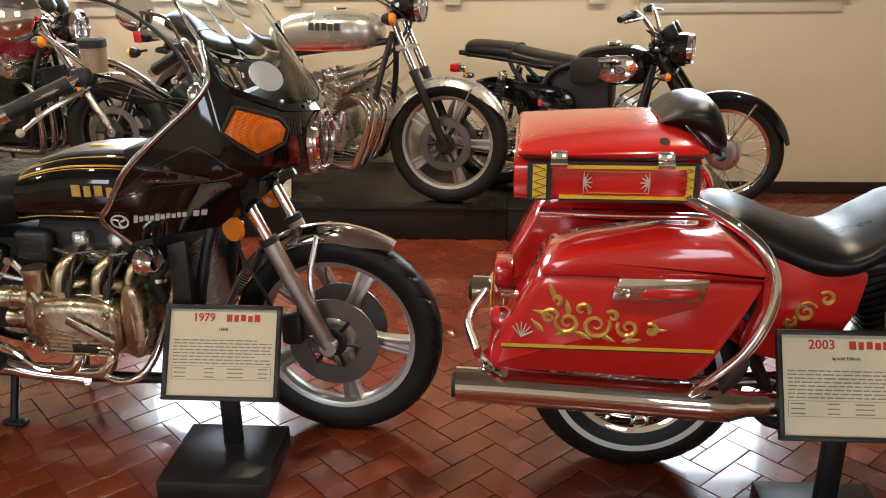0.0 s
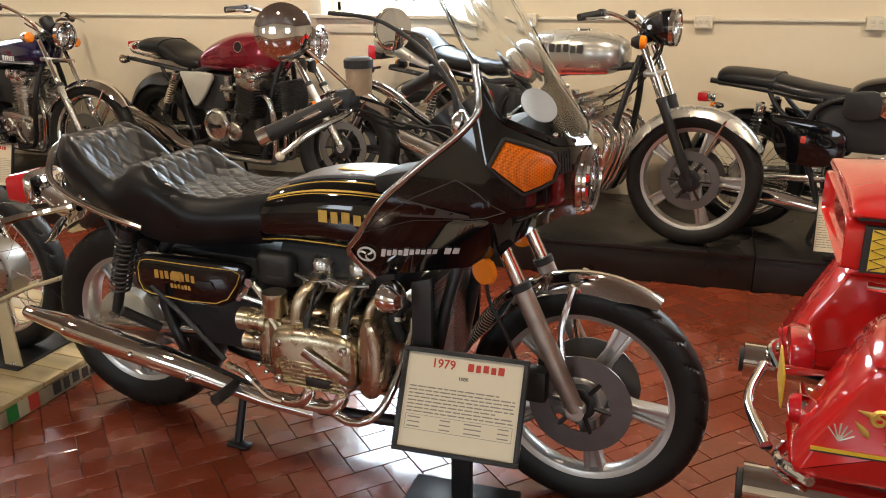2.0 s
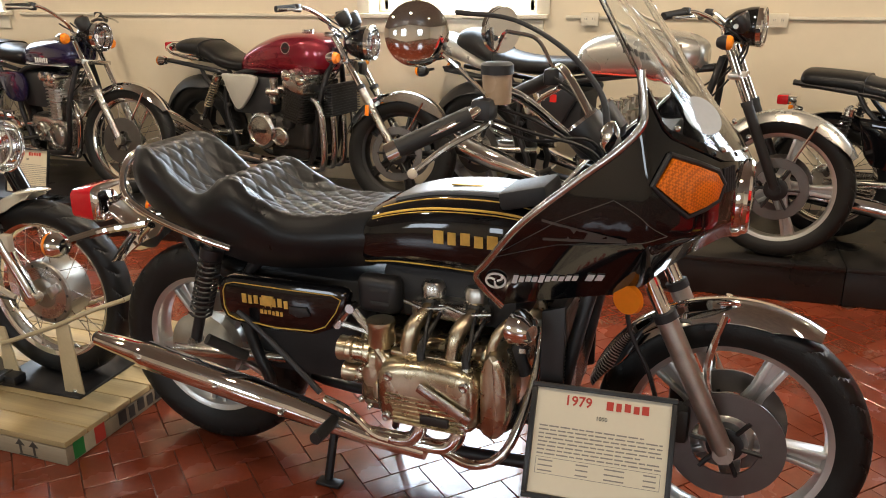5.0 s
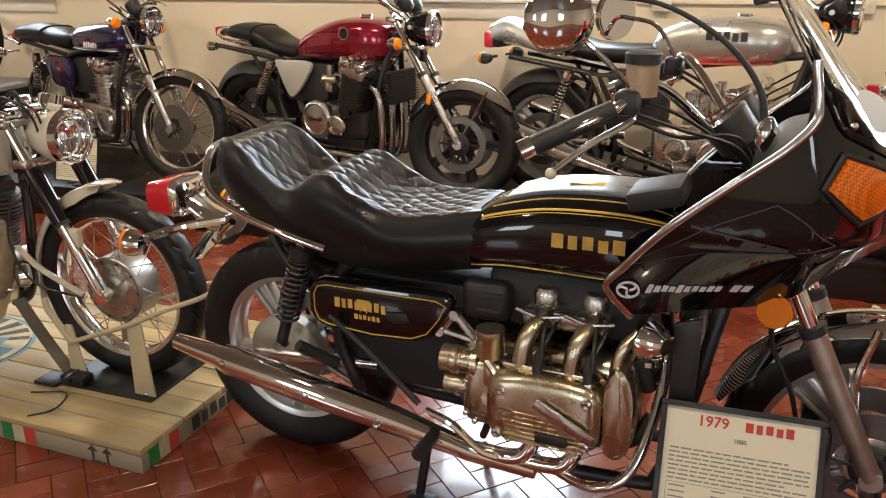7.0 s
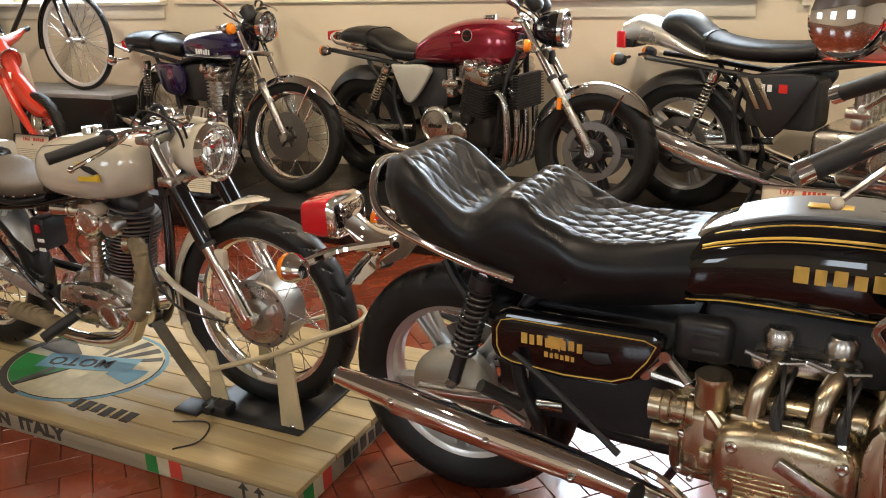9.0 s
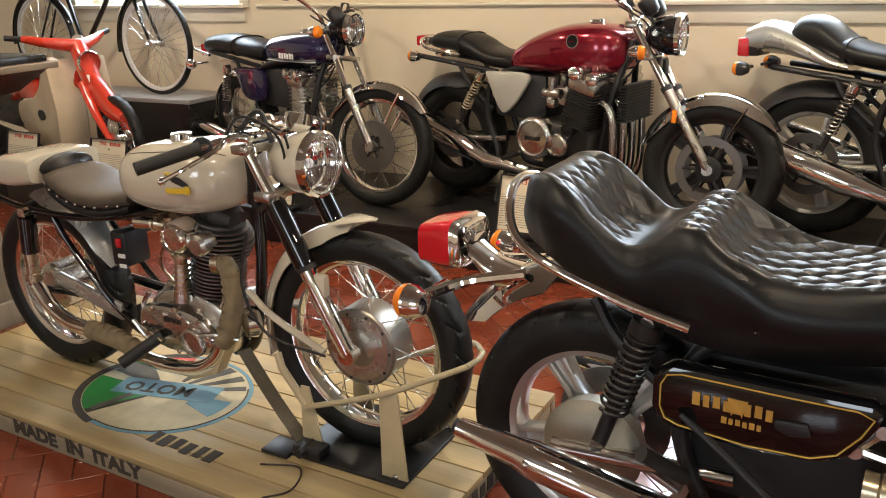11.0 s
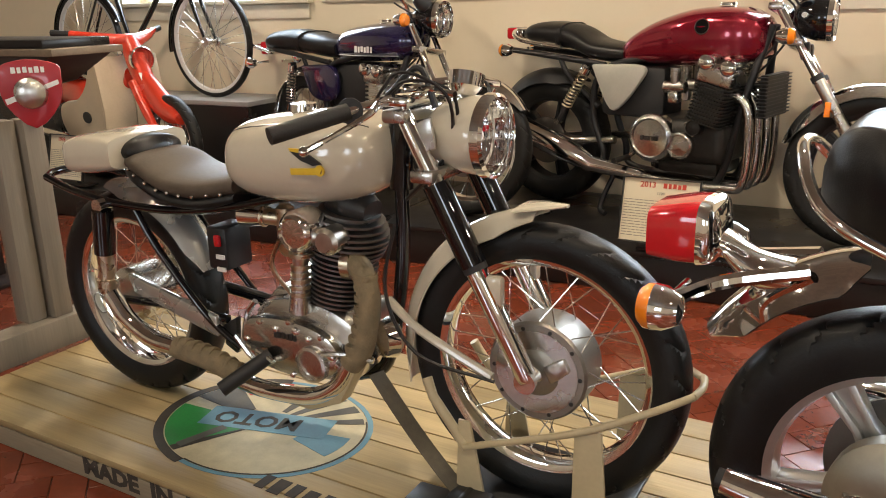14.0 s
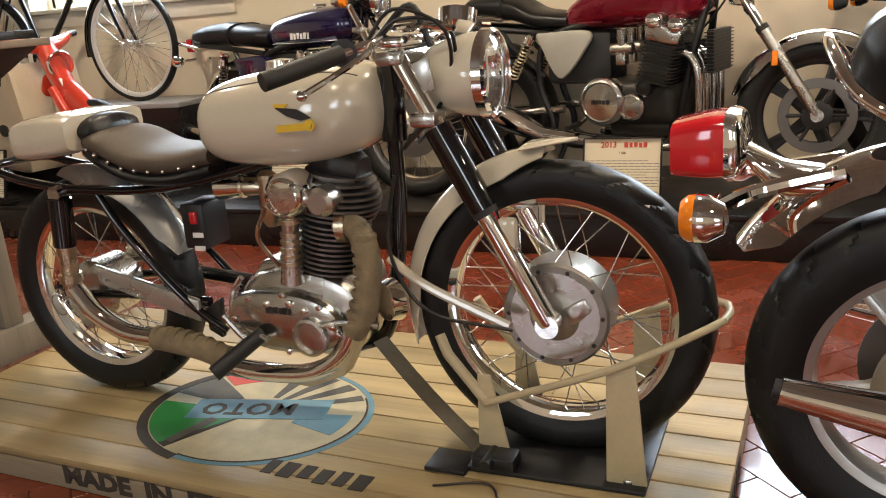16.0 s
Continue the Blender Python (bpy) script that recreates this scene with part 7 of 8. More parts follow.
tower = part("bevel_tower", tube([(0.6, -0.095, 0.38), (0.615, -0.1, 0.5), (0.625, -0.1, 0.56)], [0.03, 0.019, 0.026], 16), alloy, dc, "upright camshaft drive tube")
for z in (0.395, 0.412, 0.43, 0.448, 0.466, 0.484, 0.502, 0.535):
    part("tower_nut", lathe([(-0.005, 0.01), (-0.005, 0.027 if 0.39 < z < 0.52 else 0.033), (0.005, 0.027 if 0.39 < z < 0.52 else 0.033), (0.005, 0.01)], pose(0.602 + (z - 0.4) * 0.13, -0.097, z, 90, 0, 0), 10), old_alloy, tower)
part("bevel_cover", lathe([(0.03, 0.055), (-0.03, 0.055), (-0.045, 0.046), (-0.05, 0.04), (-0.043, 0.036), (-0.045, 0.003)], pose(0.635, -0.1, 0.6), 28), chrome, dc, "round polished cam drive cover")
part("rocker_cap", lathe([(0.02, 0.035), (-0.03, 0.035), (-0.04, 0.025), (-0.04, 0.003)], pose(0.72, -0.095, 0.585), 20), alloy, dc)
part("carburettor", merge(lathe([(-0.07, 0.03), (-0.06, 0.022), (0.05, 0.022), (0.05, 0.01)], pose(0.52, -0.03, 0.6, 0, 0, -90), 18), lathe([(-0.08, 0.015), (-0.06, 0.026), (0.05, 0.024), (0.06, 0.012)], pose(0.52, -0.03, 0.58, 90, 0, 0), 16)), old_alloy, dc)
part("bell_mouth", lathe([(-0.05, 0.028), (-0.06, 0.036), (0.02, 0.025), (0.02, 0.02)], pose(0.44, -0.03, 0.6, 0, 0, -90), 20, closed=True), chrome, dc, "brass-toned bell mouth")
part("battery_box", block(0.33, -0.03, 0.52, 0.07, 0.1, 0.12, 0.008), black_satin, dc)
part("red_connector", block(0.34, -0.085, 0.545, 0.02, 0.012, 0.032, 0.004), red_lens, dc, "small red plastic connector")
for k in range(2):
    part("white_label", block(0.345, -0.084, 0.465 + 0.035 * k, 0.03, 0.004, 0.012, 0), white_ink, dc)
# exhaust
ex = part("exhaust_header", tube([(0.8, -0.05, 0.535), (0.86, -0.075, 0.52), (0.885, -0.09, 0.44), (0.865, -0.1, 0.33), (0.83, -0.105, 0.28)], 0.03, 14), wrap, dc, "exhaust bound in tan heat wrap")
part("port_clamp", lathe([(-0.012, 0.02), (-0.012, 0.042), (0.012, 0.042), (0.012, 0.02)], pose(0.81, -0.055, 0.53, 0, 0, -80), 18), old_alloy, dc)
part("exhaust_pipe", tube([(0.835, -0.105, 0.285), (0.79, -0.108, 0.215), (0.7, -0.11, 0.165), (0.55, -0.115, 0.155), (0.42, -0.12, 0.17)], 0.024, 14), chrome, dc)
wp = part("wrapped_pipe", tube([(0.5, -0.13, 0.185), (0.42, -0.14, 0.215), (0.33, -0.145, 0.23), (0.28, -0.145, 0.235)], 0.031, 14), wrap, dc, "exhaust bound in tan heat wrap")
part("tail_section", tube([(0.28, -0.145, 0.235), (0.18, -0.145, 0.245), (0.08, -0.14, 0.29), (0.02, -0.135, 0.35)], 0.026, 14), chrome, dc)
for k in range(9):
    t = k / 8
    p = Vector((0.872, -0.08, 0.51)).lerp(Vector((0.84, -0.104, 0.3)), t) + Vector((0.018 * math.sin(t * math.pi), 0, 0))
    part("wrap_turn", lathe([(-0.008, 0.0305), (0, 0.0325), (0.008, 0.0305)], Matrix.Translation(p) @ pose(0, 0, 0, 84, 0, 0), 14), wrap, ex)
for k in range(8):
    p = Vector((0.49, -0.131, 0.19)).lerp(Vector((0.29, -0.145, 0.236)), k / 7) + Vector((0, 0, 0.012 * math.sin(k / 7 * math.pi)))
    part("wrap_turn", lathe([(-0.008, 0.0315), (0, 0.0335), (0.008, 0.0315)], Matrix.Translation(p) @ pose(0, 0, 0, 0, 0, -84), 14), wrap, wp)
part("cylinder_guard", plate([(0.83, 0.26), (0.86, 0.28), (0.8, 0.17), (0.7, 0.13), (0.5, 0.14), (0.7, 0.145), (0.78, 0.185)], -0.07, -0.12, 0.003), cream_steel, dc)
for s in (-1, 1):
    pg = part("foot_peg", tube([(0.56, s * 0.13, 0.24), (0.48, s * 0.24, 0.17)], 0.02, 14, False), soft_rubber, dc, "ribbed rubber foot peg")
    part("gear_lever", tube([(0.6, s * 0.13, 0.24), (0.53, s * 0.15, 0.225), (0.47, s * 0.16, 0.29)], 0.008, 8), steel, dc)
    part("rear_engine_plate", plate([(0.4, 0.3), (0.45, 0.33), (0.44, 0.22), (0.4, 0.24)], s * 0.06, s * 0.08, 0.003), dark_metal, dc)
fr = bmesh.new()
for s in (-1, 1):
    tube([(-0.24, s * 0.1, 0.67), (-0.1, s * 0.11, 0.64), (0.1, s * 0.11, 0.62), (0.4, s * 0.08, 0.63), (0.93, s * 0.03, 0.75)], 0.012, 10, True, fr)
    tube([(0.12, s * 0.1, 0.62), (0.2, s * 0.1, 0.5), (0.36, s * 0.1, 0.33), (0.46, s * 0.08, 0.24)], 0.011, 10, True, fr)
    tube([(0.0, s * 0.09, 0.318), (0.2, s * 0.09, 0.33), (0.42, s * 0.08, 0.32)], 0.013, 10, True, fr)
tube([(-0.24, -0.1, 0.67), (-0.27, -0.05, 0.675), (-0.27, 0.05, 0.675), (-0.24, 0.1, 0.67)], 0.012, 10, True, fr)
tube([(0.96, 0, 0.9), (0.955, 0, 0.72)], 0.03, 14, False, fr)
tube([(0.955, 0, 0.75), (0.95, 0, 0.55), (0.92, 0, 0.36), (0.88, 0, 0.24), (0.8, 0, 0.2)], 0.018, 12, True, fr)
tube([(0.95, 0, 0.78), (0.6, 0, 0.68), (0.3, 0, 0.63)], 0.02, 12, True, fr)
part("frame", fr, black_paint, dc, "gloss black tubular frame")
for s in (-1, 1):
    sk = part("shock_absorber", tube([(0.02, s * 0.125, 0.6), (0.005, s * 0.125, 0.47)], 0.03, 18, False), black_paint, dc, "black shrouded shock absorber")
    part("shock_body", tube([(0.006, s * 0.125, 0.48), (-0.002, s * 0.125, 0.35)], 0.024, 16, False), old_alloy, sk)
    part("shock_eye", lathe([(-0.02, 0.006), (-0.02, 0.02), (0.02, 0.02), (0.02, 0.006)], pose(0.022, s * 0.125, 0.615), 14), chrome, sk)
    part("adjuster", lathe([(-0.015, 0.015), (-0.012, 0.031), (0.012, 0.031), (0.015, 0.015)], pose(0.0, s * 0.125, 0.38, 90, 0, 0), 14), old_alloy, sk)
part("rear_drive_chain", tube([(0.0, 0.07, 0.38), (0.45, 0.07, 0.34)], 0.008, 6, False), dark_metal, dc)
part("horn", lathe([(-0.035, 0.015), (-0.03, 0.045), (0.0, 0.052), (0.014, 0.04), (0.01, 0.02), (0.016, 0.003)], pose(0.945, -0.06, 0.355, 0, 0, -30), 24), chrome, dc, "chrome electric horn")

# seat, tank, engine and steering sit forward of the rear wheel by these amounts
AHEAD = {
    (0.055, 0.0, 0.03): ("fuel_tank",),
    (0.045, 0.0, 0.022): ("seat",),
    (0.075, 0.0, 0.0): ("crankcase", "clutch_cover", "engine_rod", "cover_screw", "oil_line", "rear_casting", "front_casting", "points_cover", "battery_box", "red_connector", "white_label"),
    (0.092, 0.0, 0.015): ("cylinder", "cylinder_head", "cam_cover", "bevel_tower", "bevel_cover", "rocker_cap", "carburettor", "bell_mouth"),
    (0.018, 0.0, 0.0): ("exhaust_header", "port_clamp", "exhaust_pipe", "cylinder_guard"),
    (0.065, 0.0, 0.025): ("top_yoke", "steering_knob", "speedometer", "cable", "clutch_cable", "steering_damper_arm"),
    (0.05, 0.0, 0.03): ("foot_peg", "gear_lever"),
}
for step_by, names in AHEAD.items():
    for ob in dc.children:
        if ob.name.split(".")[0] in names:
            ob.location = step_by

# wheel chock and strap
ck = thing("wheel_chock", "cream and black steel wheel chock bolted to the pallet", "wheel chock", place((-4.355, 2.83), (-2.985, 2.79), PAL) @ Matrix.Scale(1.03, 4))
part("base_plate", block(1.34, -0.0, 0.006, 0.4, 0.36, 0.012, 0.004), black_satin, ck)
for s in (-1, 1):
    part("upright", plate([(1.455, 0.01), (1.54, 0.01), (1.52, 0.28), (1.46, 0.27)], s * 0.15, s * 0.158, 0.002), cream_steel, ck, "cream steel upright")
    part("upright_short", plate([(1.16, 0.01), (1.24, 0.01), (1.2, 0.22), (1.17, 0.22)], s * 0.13, s * 0.138, 0.002), cream_steel, ck)
    part("rail", tube([(1.19, s * 0.145, 0.157), (1.458, s * 0.16, 0.266), (1.6, s * 0.13, 0.33), (1.678, s * 0.05, 0.35)], 0.0085, 10), cream_steel, ck)
    part("arm", tube([(1.19, s * 0.135, 0.15), (1.1, s * 0.13, 0.26), (1.08, s * 0.12, 0.3)], 0.012, 10, False), cream_steel, ck)
    part("bolt", ball((1.5, s * 0.15, 0.015), 0.013, seg=10), steel, ck)
part("rail_end", tube([(1.678, -0.05, 0.35), (1.686, 0, 0.351), (1.678, 0.05, 0.35)], 0.0085, 10), cream_steel, ck)
sp = thing("tie_down_strap", "worn woven grey tie-down strap with black ratchet", "strap", place((-4.355, 2.83), (-2.985, 2.79), PAL) @ Matrix.Scale(1.03, 4))
bm = bmesh.new()
a, b = Vector((0.9, -0.07, 0.25)), Vector((1.18, -0.15, 0.035))
side_v = Vector((0.25, 0.62, 0.0)).normalized() * 0.022
rings(bm, [[p - side_v, p + side_v, p + side_v + Vector((0, 0, 0.003)), p - side_v + Vector((0, 0, 0.003))] for p in (a.lerp(b, t) + Vector((0, 0, -0.012 * math.sin(t * math.pi))) for t in np.linspace(0, 1, 14))])
part("webbing", bm, belt, sp)
rt = block(1.21, -0.16, 0.03, 0.1, 0.06, 0.034, 0.008)
tube([(1.2, -0.21, 0.036), (1.2, -0.11, 0.036)], 0.014, 10, False, rt)
part("ratchet", rt, black_satin, sp)
part("anchor_plate", block(1.1, -0.16, 0.006, 0.1, 0.09, 0.012, 0.004), black_satin, sp)

# ---- the red touring motorcycle ----
red_tourer = hd = thing("red_touring_motorcycle", "fire red touring motorcycle with gold scrollwork and luggage", "motorcycle", place((0.42, 2.388), (2.103, 2.336)) @ Matrix.Scale(1.039, 4))
HW = 1.62
wheel(hd, 0, 0.325, 0.325, 0.135, 9, chrome, hub=0.08, rim_r=0.205, white=True, discs=((0.08, 0.07, 0.14),))
wheel(hd, HW, 0.325, 0.325, 0.12, 9, chrome, hub=0.08, rim_r=0.21, white=True, discs=((-0.08, 0.07, 0.14),))
fender(hd, 0, 0.325, 0.385, 0.2, 10, 190, red_paint, name="rear_fender", valance=0.55)
fender(hd, HW, 0.325, 0.37, 0.17, 20, 180, red_paint, name="front_fender", valance=0.5)
fork(hd, (1.38, 1.0), (HW, 0.325), 0.12, 0.024, chrome, chrome, split=0.4)
for s in (-1, 1):
    outline = [(-0.31, 0.745), (-0.29, 0.78), (0.252, 0.765), (0.2, 0.655), (0.135, 0.53), (0.085, 0.488), (-0.415, 0.505), (-0.424, 0.525)]
    bag = part("saddlebag", plate(outline, s * 0.17, s * 0.385, 0.022), red_paint, hd, "glossy red hard saddlebag with gold scrolls")
    lid_o = [(-0.304, 0.77), (-0.267, 0.812), (-0.184, 0.834), (0.0, 0.862), (0.155, 0.86), (0.25, 0.795), (0.256, 0.775), (0.25, 0.765)]
    part("bag_lid", plate(lid_o, s * 0.165, s * 0.392, 0.02), red_paint, bag, "red saddlebag lid")
    part("lining", block(-0.125, s * 0.3862, 0.58, 0.53, 0.001, 0.009, 0, None, None), yellow_line, bag)
    part("lining_edge", block(-0.125, s * 0.3862, 0.5735, 0.53, 0.0012, 0.003, 0), black_ink, bag)
    la = plate([(-0.09, 0.7), (-0.07, 0.762), (0.145, 0.762), (0.13, 0.7)], s * 0.388, s * 0.402, 0.004)
    latch = part("bag_latch", la, chrome, bag, "chrome saddlebag latch")
    latch.location.x, latch.location.z = -0.035, 0.015
    part("latch_slot", plate([(-0.02, 0.712), (-0.005, 0.735), (0.12, 0.735), (0.115, 0.712)], s * 0.4005, s * 0.404, 0.001), red_paint, latch)
    part("latch_lock", lathe([(0, 0.011), (-0.006, 0.011), (-0.007, 0.003)], pose(-0.055, s * 0.402, 0.722) if s < 0 else pose(-0.055, 0.402, 0.722, 0, 0, 180), 14), chrome, latch)
    # scrollwork: curling leaves
    def scroll(cx, cz, r, turns, a0, hand):
        pts = []
        for k in range(int(26 * turns)):
            t = k / (26 * turns)
            a = a0 + hand * t * turns * 2 * math.pi
            rr = r * (1 - 0.85 * t)
            pts.append((cx + rr * math.cos(a), s * 0.3865, cz + rr * math.sin(a)))
        return tube(pts, [0.005, 0.007, 0.004, 0.002], 6, False, flat=1.0)
    for cx, cz, r, n, a0, h_ in ((-0.16, 0.615, 0.032, 1.6, 2.4, 1), (-0.09, 0.61, 0.036, 1.5, 0.4, -1), (-0.01, 0.605, 0.028, 1.4, 2.6, 1), (-0.205, 0.63, 0.022, 1.2, 0.2, 1), (0.045, 0.6, 0.018, 1.1, 2.0, -1), (-0.19, 0.675, 0.014, 1.0, -1.4, 1), (-0.125, 0.65, 0.02, 1.0, -0.5, 1), (-0.05, 0.635, 0.016, 1.0, 2.5, -1)):
        part("gold_scroll", scroll(cx - 0.065, cz + 0.033, r, n, a0, h_), gold_leaf, bag)
    for x, z, dx, dz in ((-0.2, 0.7, -0.01, 0.028), (-0.225, 0.64, -0.04, 0.012), (0.06, 0.6, 0.035, 0.002), (-0.12, 0.58, 0.03, -0.014), (-0.17, 0.585, -0.03, -0.008), (0.0, 0.57, 0.03, 0.004), (-0.16, 0.655, -0.006, 0.03), (-0.06, 0.575, 0.02, -0.01), (-0.235, 0.605, -0.02, 0.022)):
        part("gold_leaf", loft([(-1, 0, 0, 0.0006, 0.05), (-0.4, 0, 0, 0.001, 0.32), (0.2, 0, 0, 0.001, 0.25), (1, 0, 0, 0.0006, 0.03)], 8, m=Matrix.Translation((x - 0.065, s * 0.3865, z + 0.033)) @ pose(0, 0, 0, 0, -math.degrees(math.atan2(dz, dx)), 0) @ Matrix.Diagonal((0.024, 1, 0.024, 1))), gold_leaf, bag)
    for k in range(6):
        part("white_flourish", tube([(-0.34, s * 0.3865, 0.605), (-0.34 + 0.03 * math.cos(0.3 + k * 0.42), s * 0.3865, 0.61 + 0.035 * math.sin(0.3 + k * 0.42))], 0.0016, 5, False), cream_paint, bag)
    # side panel ahead of the bag
    sp_ = part("side_panel", plate([(0.3, 0.76), (0.42, 0.76), (0.58, 0.72), (0.56, 0.6), (0.5, 0.47), (0.38, 0.44), (0.26, 0.47), (0.3, 0.6)], s * 0.1, s * 0.17, 0.025), red_paint, hd, "red side panel with gold scroll")
    for cx, cz, r, n, a0, h_ in ((0.42, 0.6, 0.03, 1.5, 0.5, 1), (0.47, 0.64, 0.022, 1.2, 2.4, -1), (0.38, 0.57, 0.018, 1.1, 1.0, -1)):
        pts = []
        for k in range(int(24 * n)):
            t = k / (24 * n)
            a = a0 + h_ * t * n * 2 * math.pi
            pts.append((cx + r * (1 - 0.85 * t) * math.cos(a), s * 0.171, cz + r * (1 - 0.85 * t) * math.sin(a)))
        part("gold_scroll", tube(pts, [0.005, 0.007, 0.003], 6, False), gold_leaf, sp_)
    part("bag_guard", tube([(0.03, s * 0.22, 0.945), (0.14, s * 0.32, 0.912), (0.225, s * 0.38, 0.855), (0.262, s * 0.4, 0.775), (0.25, s * 0.41, 0.68), (0.2, s * 0.41, 0.58), (0.12, s * 0.39, 0.485), (0.1, s * 0.35, 0.44)], 0.014, 12), chrome, hd, "chrome saddlebag guard rail")
    part("pillion_peg", plate([(0.19, 0.56), (0.22, 0.58), (0.2, 0.52), (0.16, 0.48), (0.15, 0.5)], s * 0.4, s * 0.43, 0.006), soft_rubber, hd)
    mf = muffler(hd, [(-0.51, s * 0.33, 0.43), (-0.505, s * 0.33, 0.43), (-0.4, s * 0.33, 0.428), (0.12, s * 0.33, 0.405), (0.2, s * 0.33, 0.4), (0.26, s * 0.32, 0.397), (0.6, s * 0.25, 0.38)], [0.05, 0.05, 0.049, 0.048, 0.047, 0.03, 0.026], name="muffler")
    part("muffler_clamp", tube([(0.24, s * 0.322, 0.398), (0.3, s * 0.312, 0.395)], 0.034, 14, False), chrome, mf)
    indicator(hd, -0.4, s * 0.2, 0.57, s * 0.08, -1, chrome, r=0.035, lens_mat=red_lens)
    part("rail_guard", tube([(-0.42, s * 0.2, 0.47), (-0.44, s * 0.3, 0.49), (-0.38, s * 0.39, 0.5)], 0.012, 8), chrome, hd)
# top box
tb = part("top_box", loft(fine([(-0.375, 0, 0.988, 0.24, 0.05, 8), (-0.36, 0, 0.988, 0.255, 0.058, 8), (0.0, 0, 0.988, 0.27, 0.06, 8), (0.06, 0, 0.988, 0.25, 0.06, 8), (0.078, 0, 0.988, 0.235, 0.052, 8)], 4), 48), red_paint, hd, "red top box with black and yellow lining")
tb.location.x, tb.location.z = 0.022, -0.01
part("box_lid", loft(fine([(-0.382, 0, 1.058, 0.25, 0.006, 4), (-0.36, 0, 1.06, 0.268, 0.026, 2.0), (-0.22, 0, 1.06, 0.276, 0.04, 1.9), (-0.05, 0, 1.062, 0.276, 0.048, 1.9), (0.03, 0, 1.062, 0.265, 0.045, 2.0), (0.09, 0, 1.058, 0.24, 0.008, 4)], 5), 48), red_paint, tb, "red top box lid")
part("box_seam", loft([(-0.37, 0, 1.05, 0.258, 0.004, 8), (0.0, 0, 1.05, 0.273, 0.004, 8), (0.075, 0, 1.05, 0.25, 0.004, 8)], 48), black_matt, tb)
for z0, z1, mt in ((1.036, 1.043, black_ink), (1.025, 1.034, yellow_line), (0.947, 0.955, yellow_line), (0.94, 0.945, black_ink)):
    for s in (-1, 1):
        part("lining", plate([(-0.275, z0), (0.035, z0), (0.035, z1), (-0.275, z1)], s * 0.262, s * 0.2725, 0), mt, tb)
for x in (-0.325, 0.037):
    for s in (-1, 1):
        yy = 0.2655
        part("corner_panel", plate([(x - 0.03, 0.94), (x + 0.03, 0.94), (x + 0.03, 1.038), (x - 0.03, 1.038)], s * 0.25, s * yy, 0), black_ink, tb)
        part("corner_panel_gold", plate([(x - 0.017, 0.945), (x + 0.017, 0.945), (x + 0.017, 1.033), (x - 0.017, 1.033)], s * 0.25, s * (yy + 0.0015), 0), yellow_line, tb)
        zig = tube([(x - 0.015 + 0.03 * (k % 2), s * (yy + 0.002), 0.947 + 0.0105 * k) for k in range(9)], 0.0016, 5, False)
        part("lattice", zig, black_ink, tb)
for s in (-1, 1):
    pn = bmesh.new()
    for a, b, c, d in ((-0.215, 0.962, -0.055, 0.9632), (-0.215, 1.017, -0.055, 1.0182), (-0.215, 0.962, -0.2138, 1.0182), (-0.0562, 0.962, -0.055, 1.0182)):
        plate([(a, b), (c, b), (c, d), (a, d)], s * 0.262, s * 0.2725, 0, pn)
    part("panel_line", pn, gold_leaf, tb)
    for cx in (-0.215, -0.055):
        for k in range(7):
            a = math.pi * (k / 6 - 0.5) + (math.pi if cx > -0.1 else 0)
            part("flourish", tube([(cx, s * 0.273, 0.99), (cx + 0.022 * math.cos(a), s * 0.273, 0.99 + 0.028 * math.sin(a))], [0.003, 0.001], 5, False), cream_paint, tb)
    for cx in (-0.278, -0.019):
        lt = block(cx, s * 0.277, 1.05, 0.045, 0.02, 0.042, 0.008)
        lathe([(-0.02, 0.006), (-0.02, 0.013), (0.02, 0.013), (0.02, 0.006)], pose(cx, s * 0.284, 1.04, 0, 0, 90), 12, lt)
        part("box_latch", lt, chrome, tb, "chrome box latch")
part("lid_lock", lathe([(0, 0.013), (-0.008, 0.013), (-0.01, 0.005)], pose(-0.02, -0.236, 1.082, -55, 0, 0), 14), chrome, tb)
part("box_rack", tube([(-0.3, -0.18, 0.872), (-0.1, -0.2, 0.872), (0.1, -0.2, 0.872), (0.16, -0.14, 0.85), (0.16, 0.14, 0.85), (0.1, 0.2, 0.872), (-0.3, 0.18, 0.872)], 0.01, 10), chrome, hd)
for s in (-1, 1):
    part("rack_stay", plate([(-0.16, 0.8), (-0.11, 0.84), (0.08, 0.845), (0.08, 0.82), (-0.09, 0.82), (-0.12, 0.8)], s * 0.19, s * 0.2, 0.003), chrome, hd)
part("backrest", loft(fine([(0.01, 0, 1.105, 0.13, 0.01), (0.06, 0, 1.12, 0.16, 0.03), (0.12, 0, 1.11, 0.17, 0.05), (0.16, 0, 1.08, 0.15, 0.055), (0.18, 0, 1.05, 0.12, 0.03)]), 24), leather, hd, "padded black passenger backrest")
part("saddle", loft(fine([(0.16, 0, 0.83, 0.14, 0.03), (0.24, 0, 0.82, 0.17, 0.05), (0.4, 0, 0.745, 0.18, 0.06), (0.52, 0, 0.735, 0.19, 0.05), (0.62, 0, 0.79, 0.18, 0.055), (0.7, 0, 0.83, 0.16, 0.06), (0.8, 0, 0.78, 0.15, 0.05), (1.0, 0, 0.74, 0.12, 0.05)]), 28, power=3), leather, hd, "smooth black leather saddle")
part("saddle_skirt", loft(fine([(0.2, 0, 0.77, 0.15, 0.04), (0.4, 0, 0.7, 0.16, 0.04), (0.7, 0, 0.74, 0.16, 0.05), (1.0, 0, 0.7, 0.11, 0.03)]), 24, power=3), black_satin, hd)
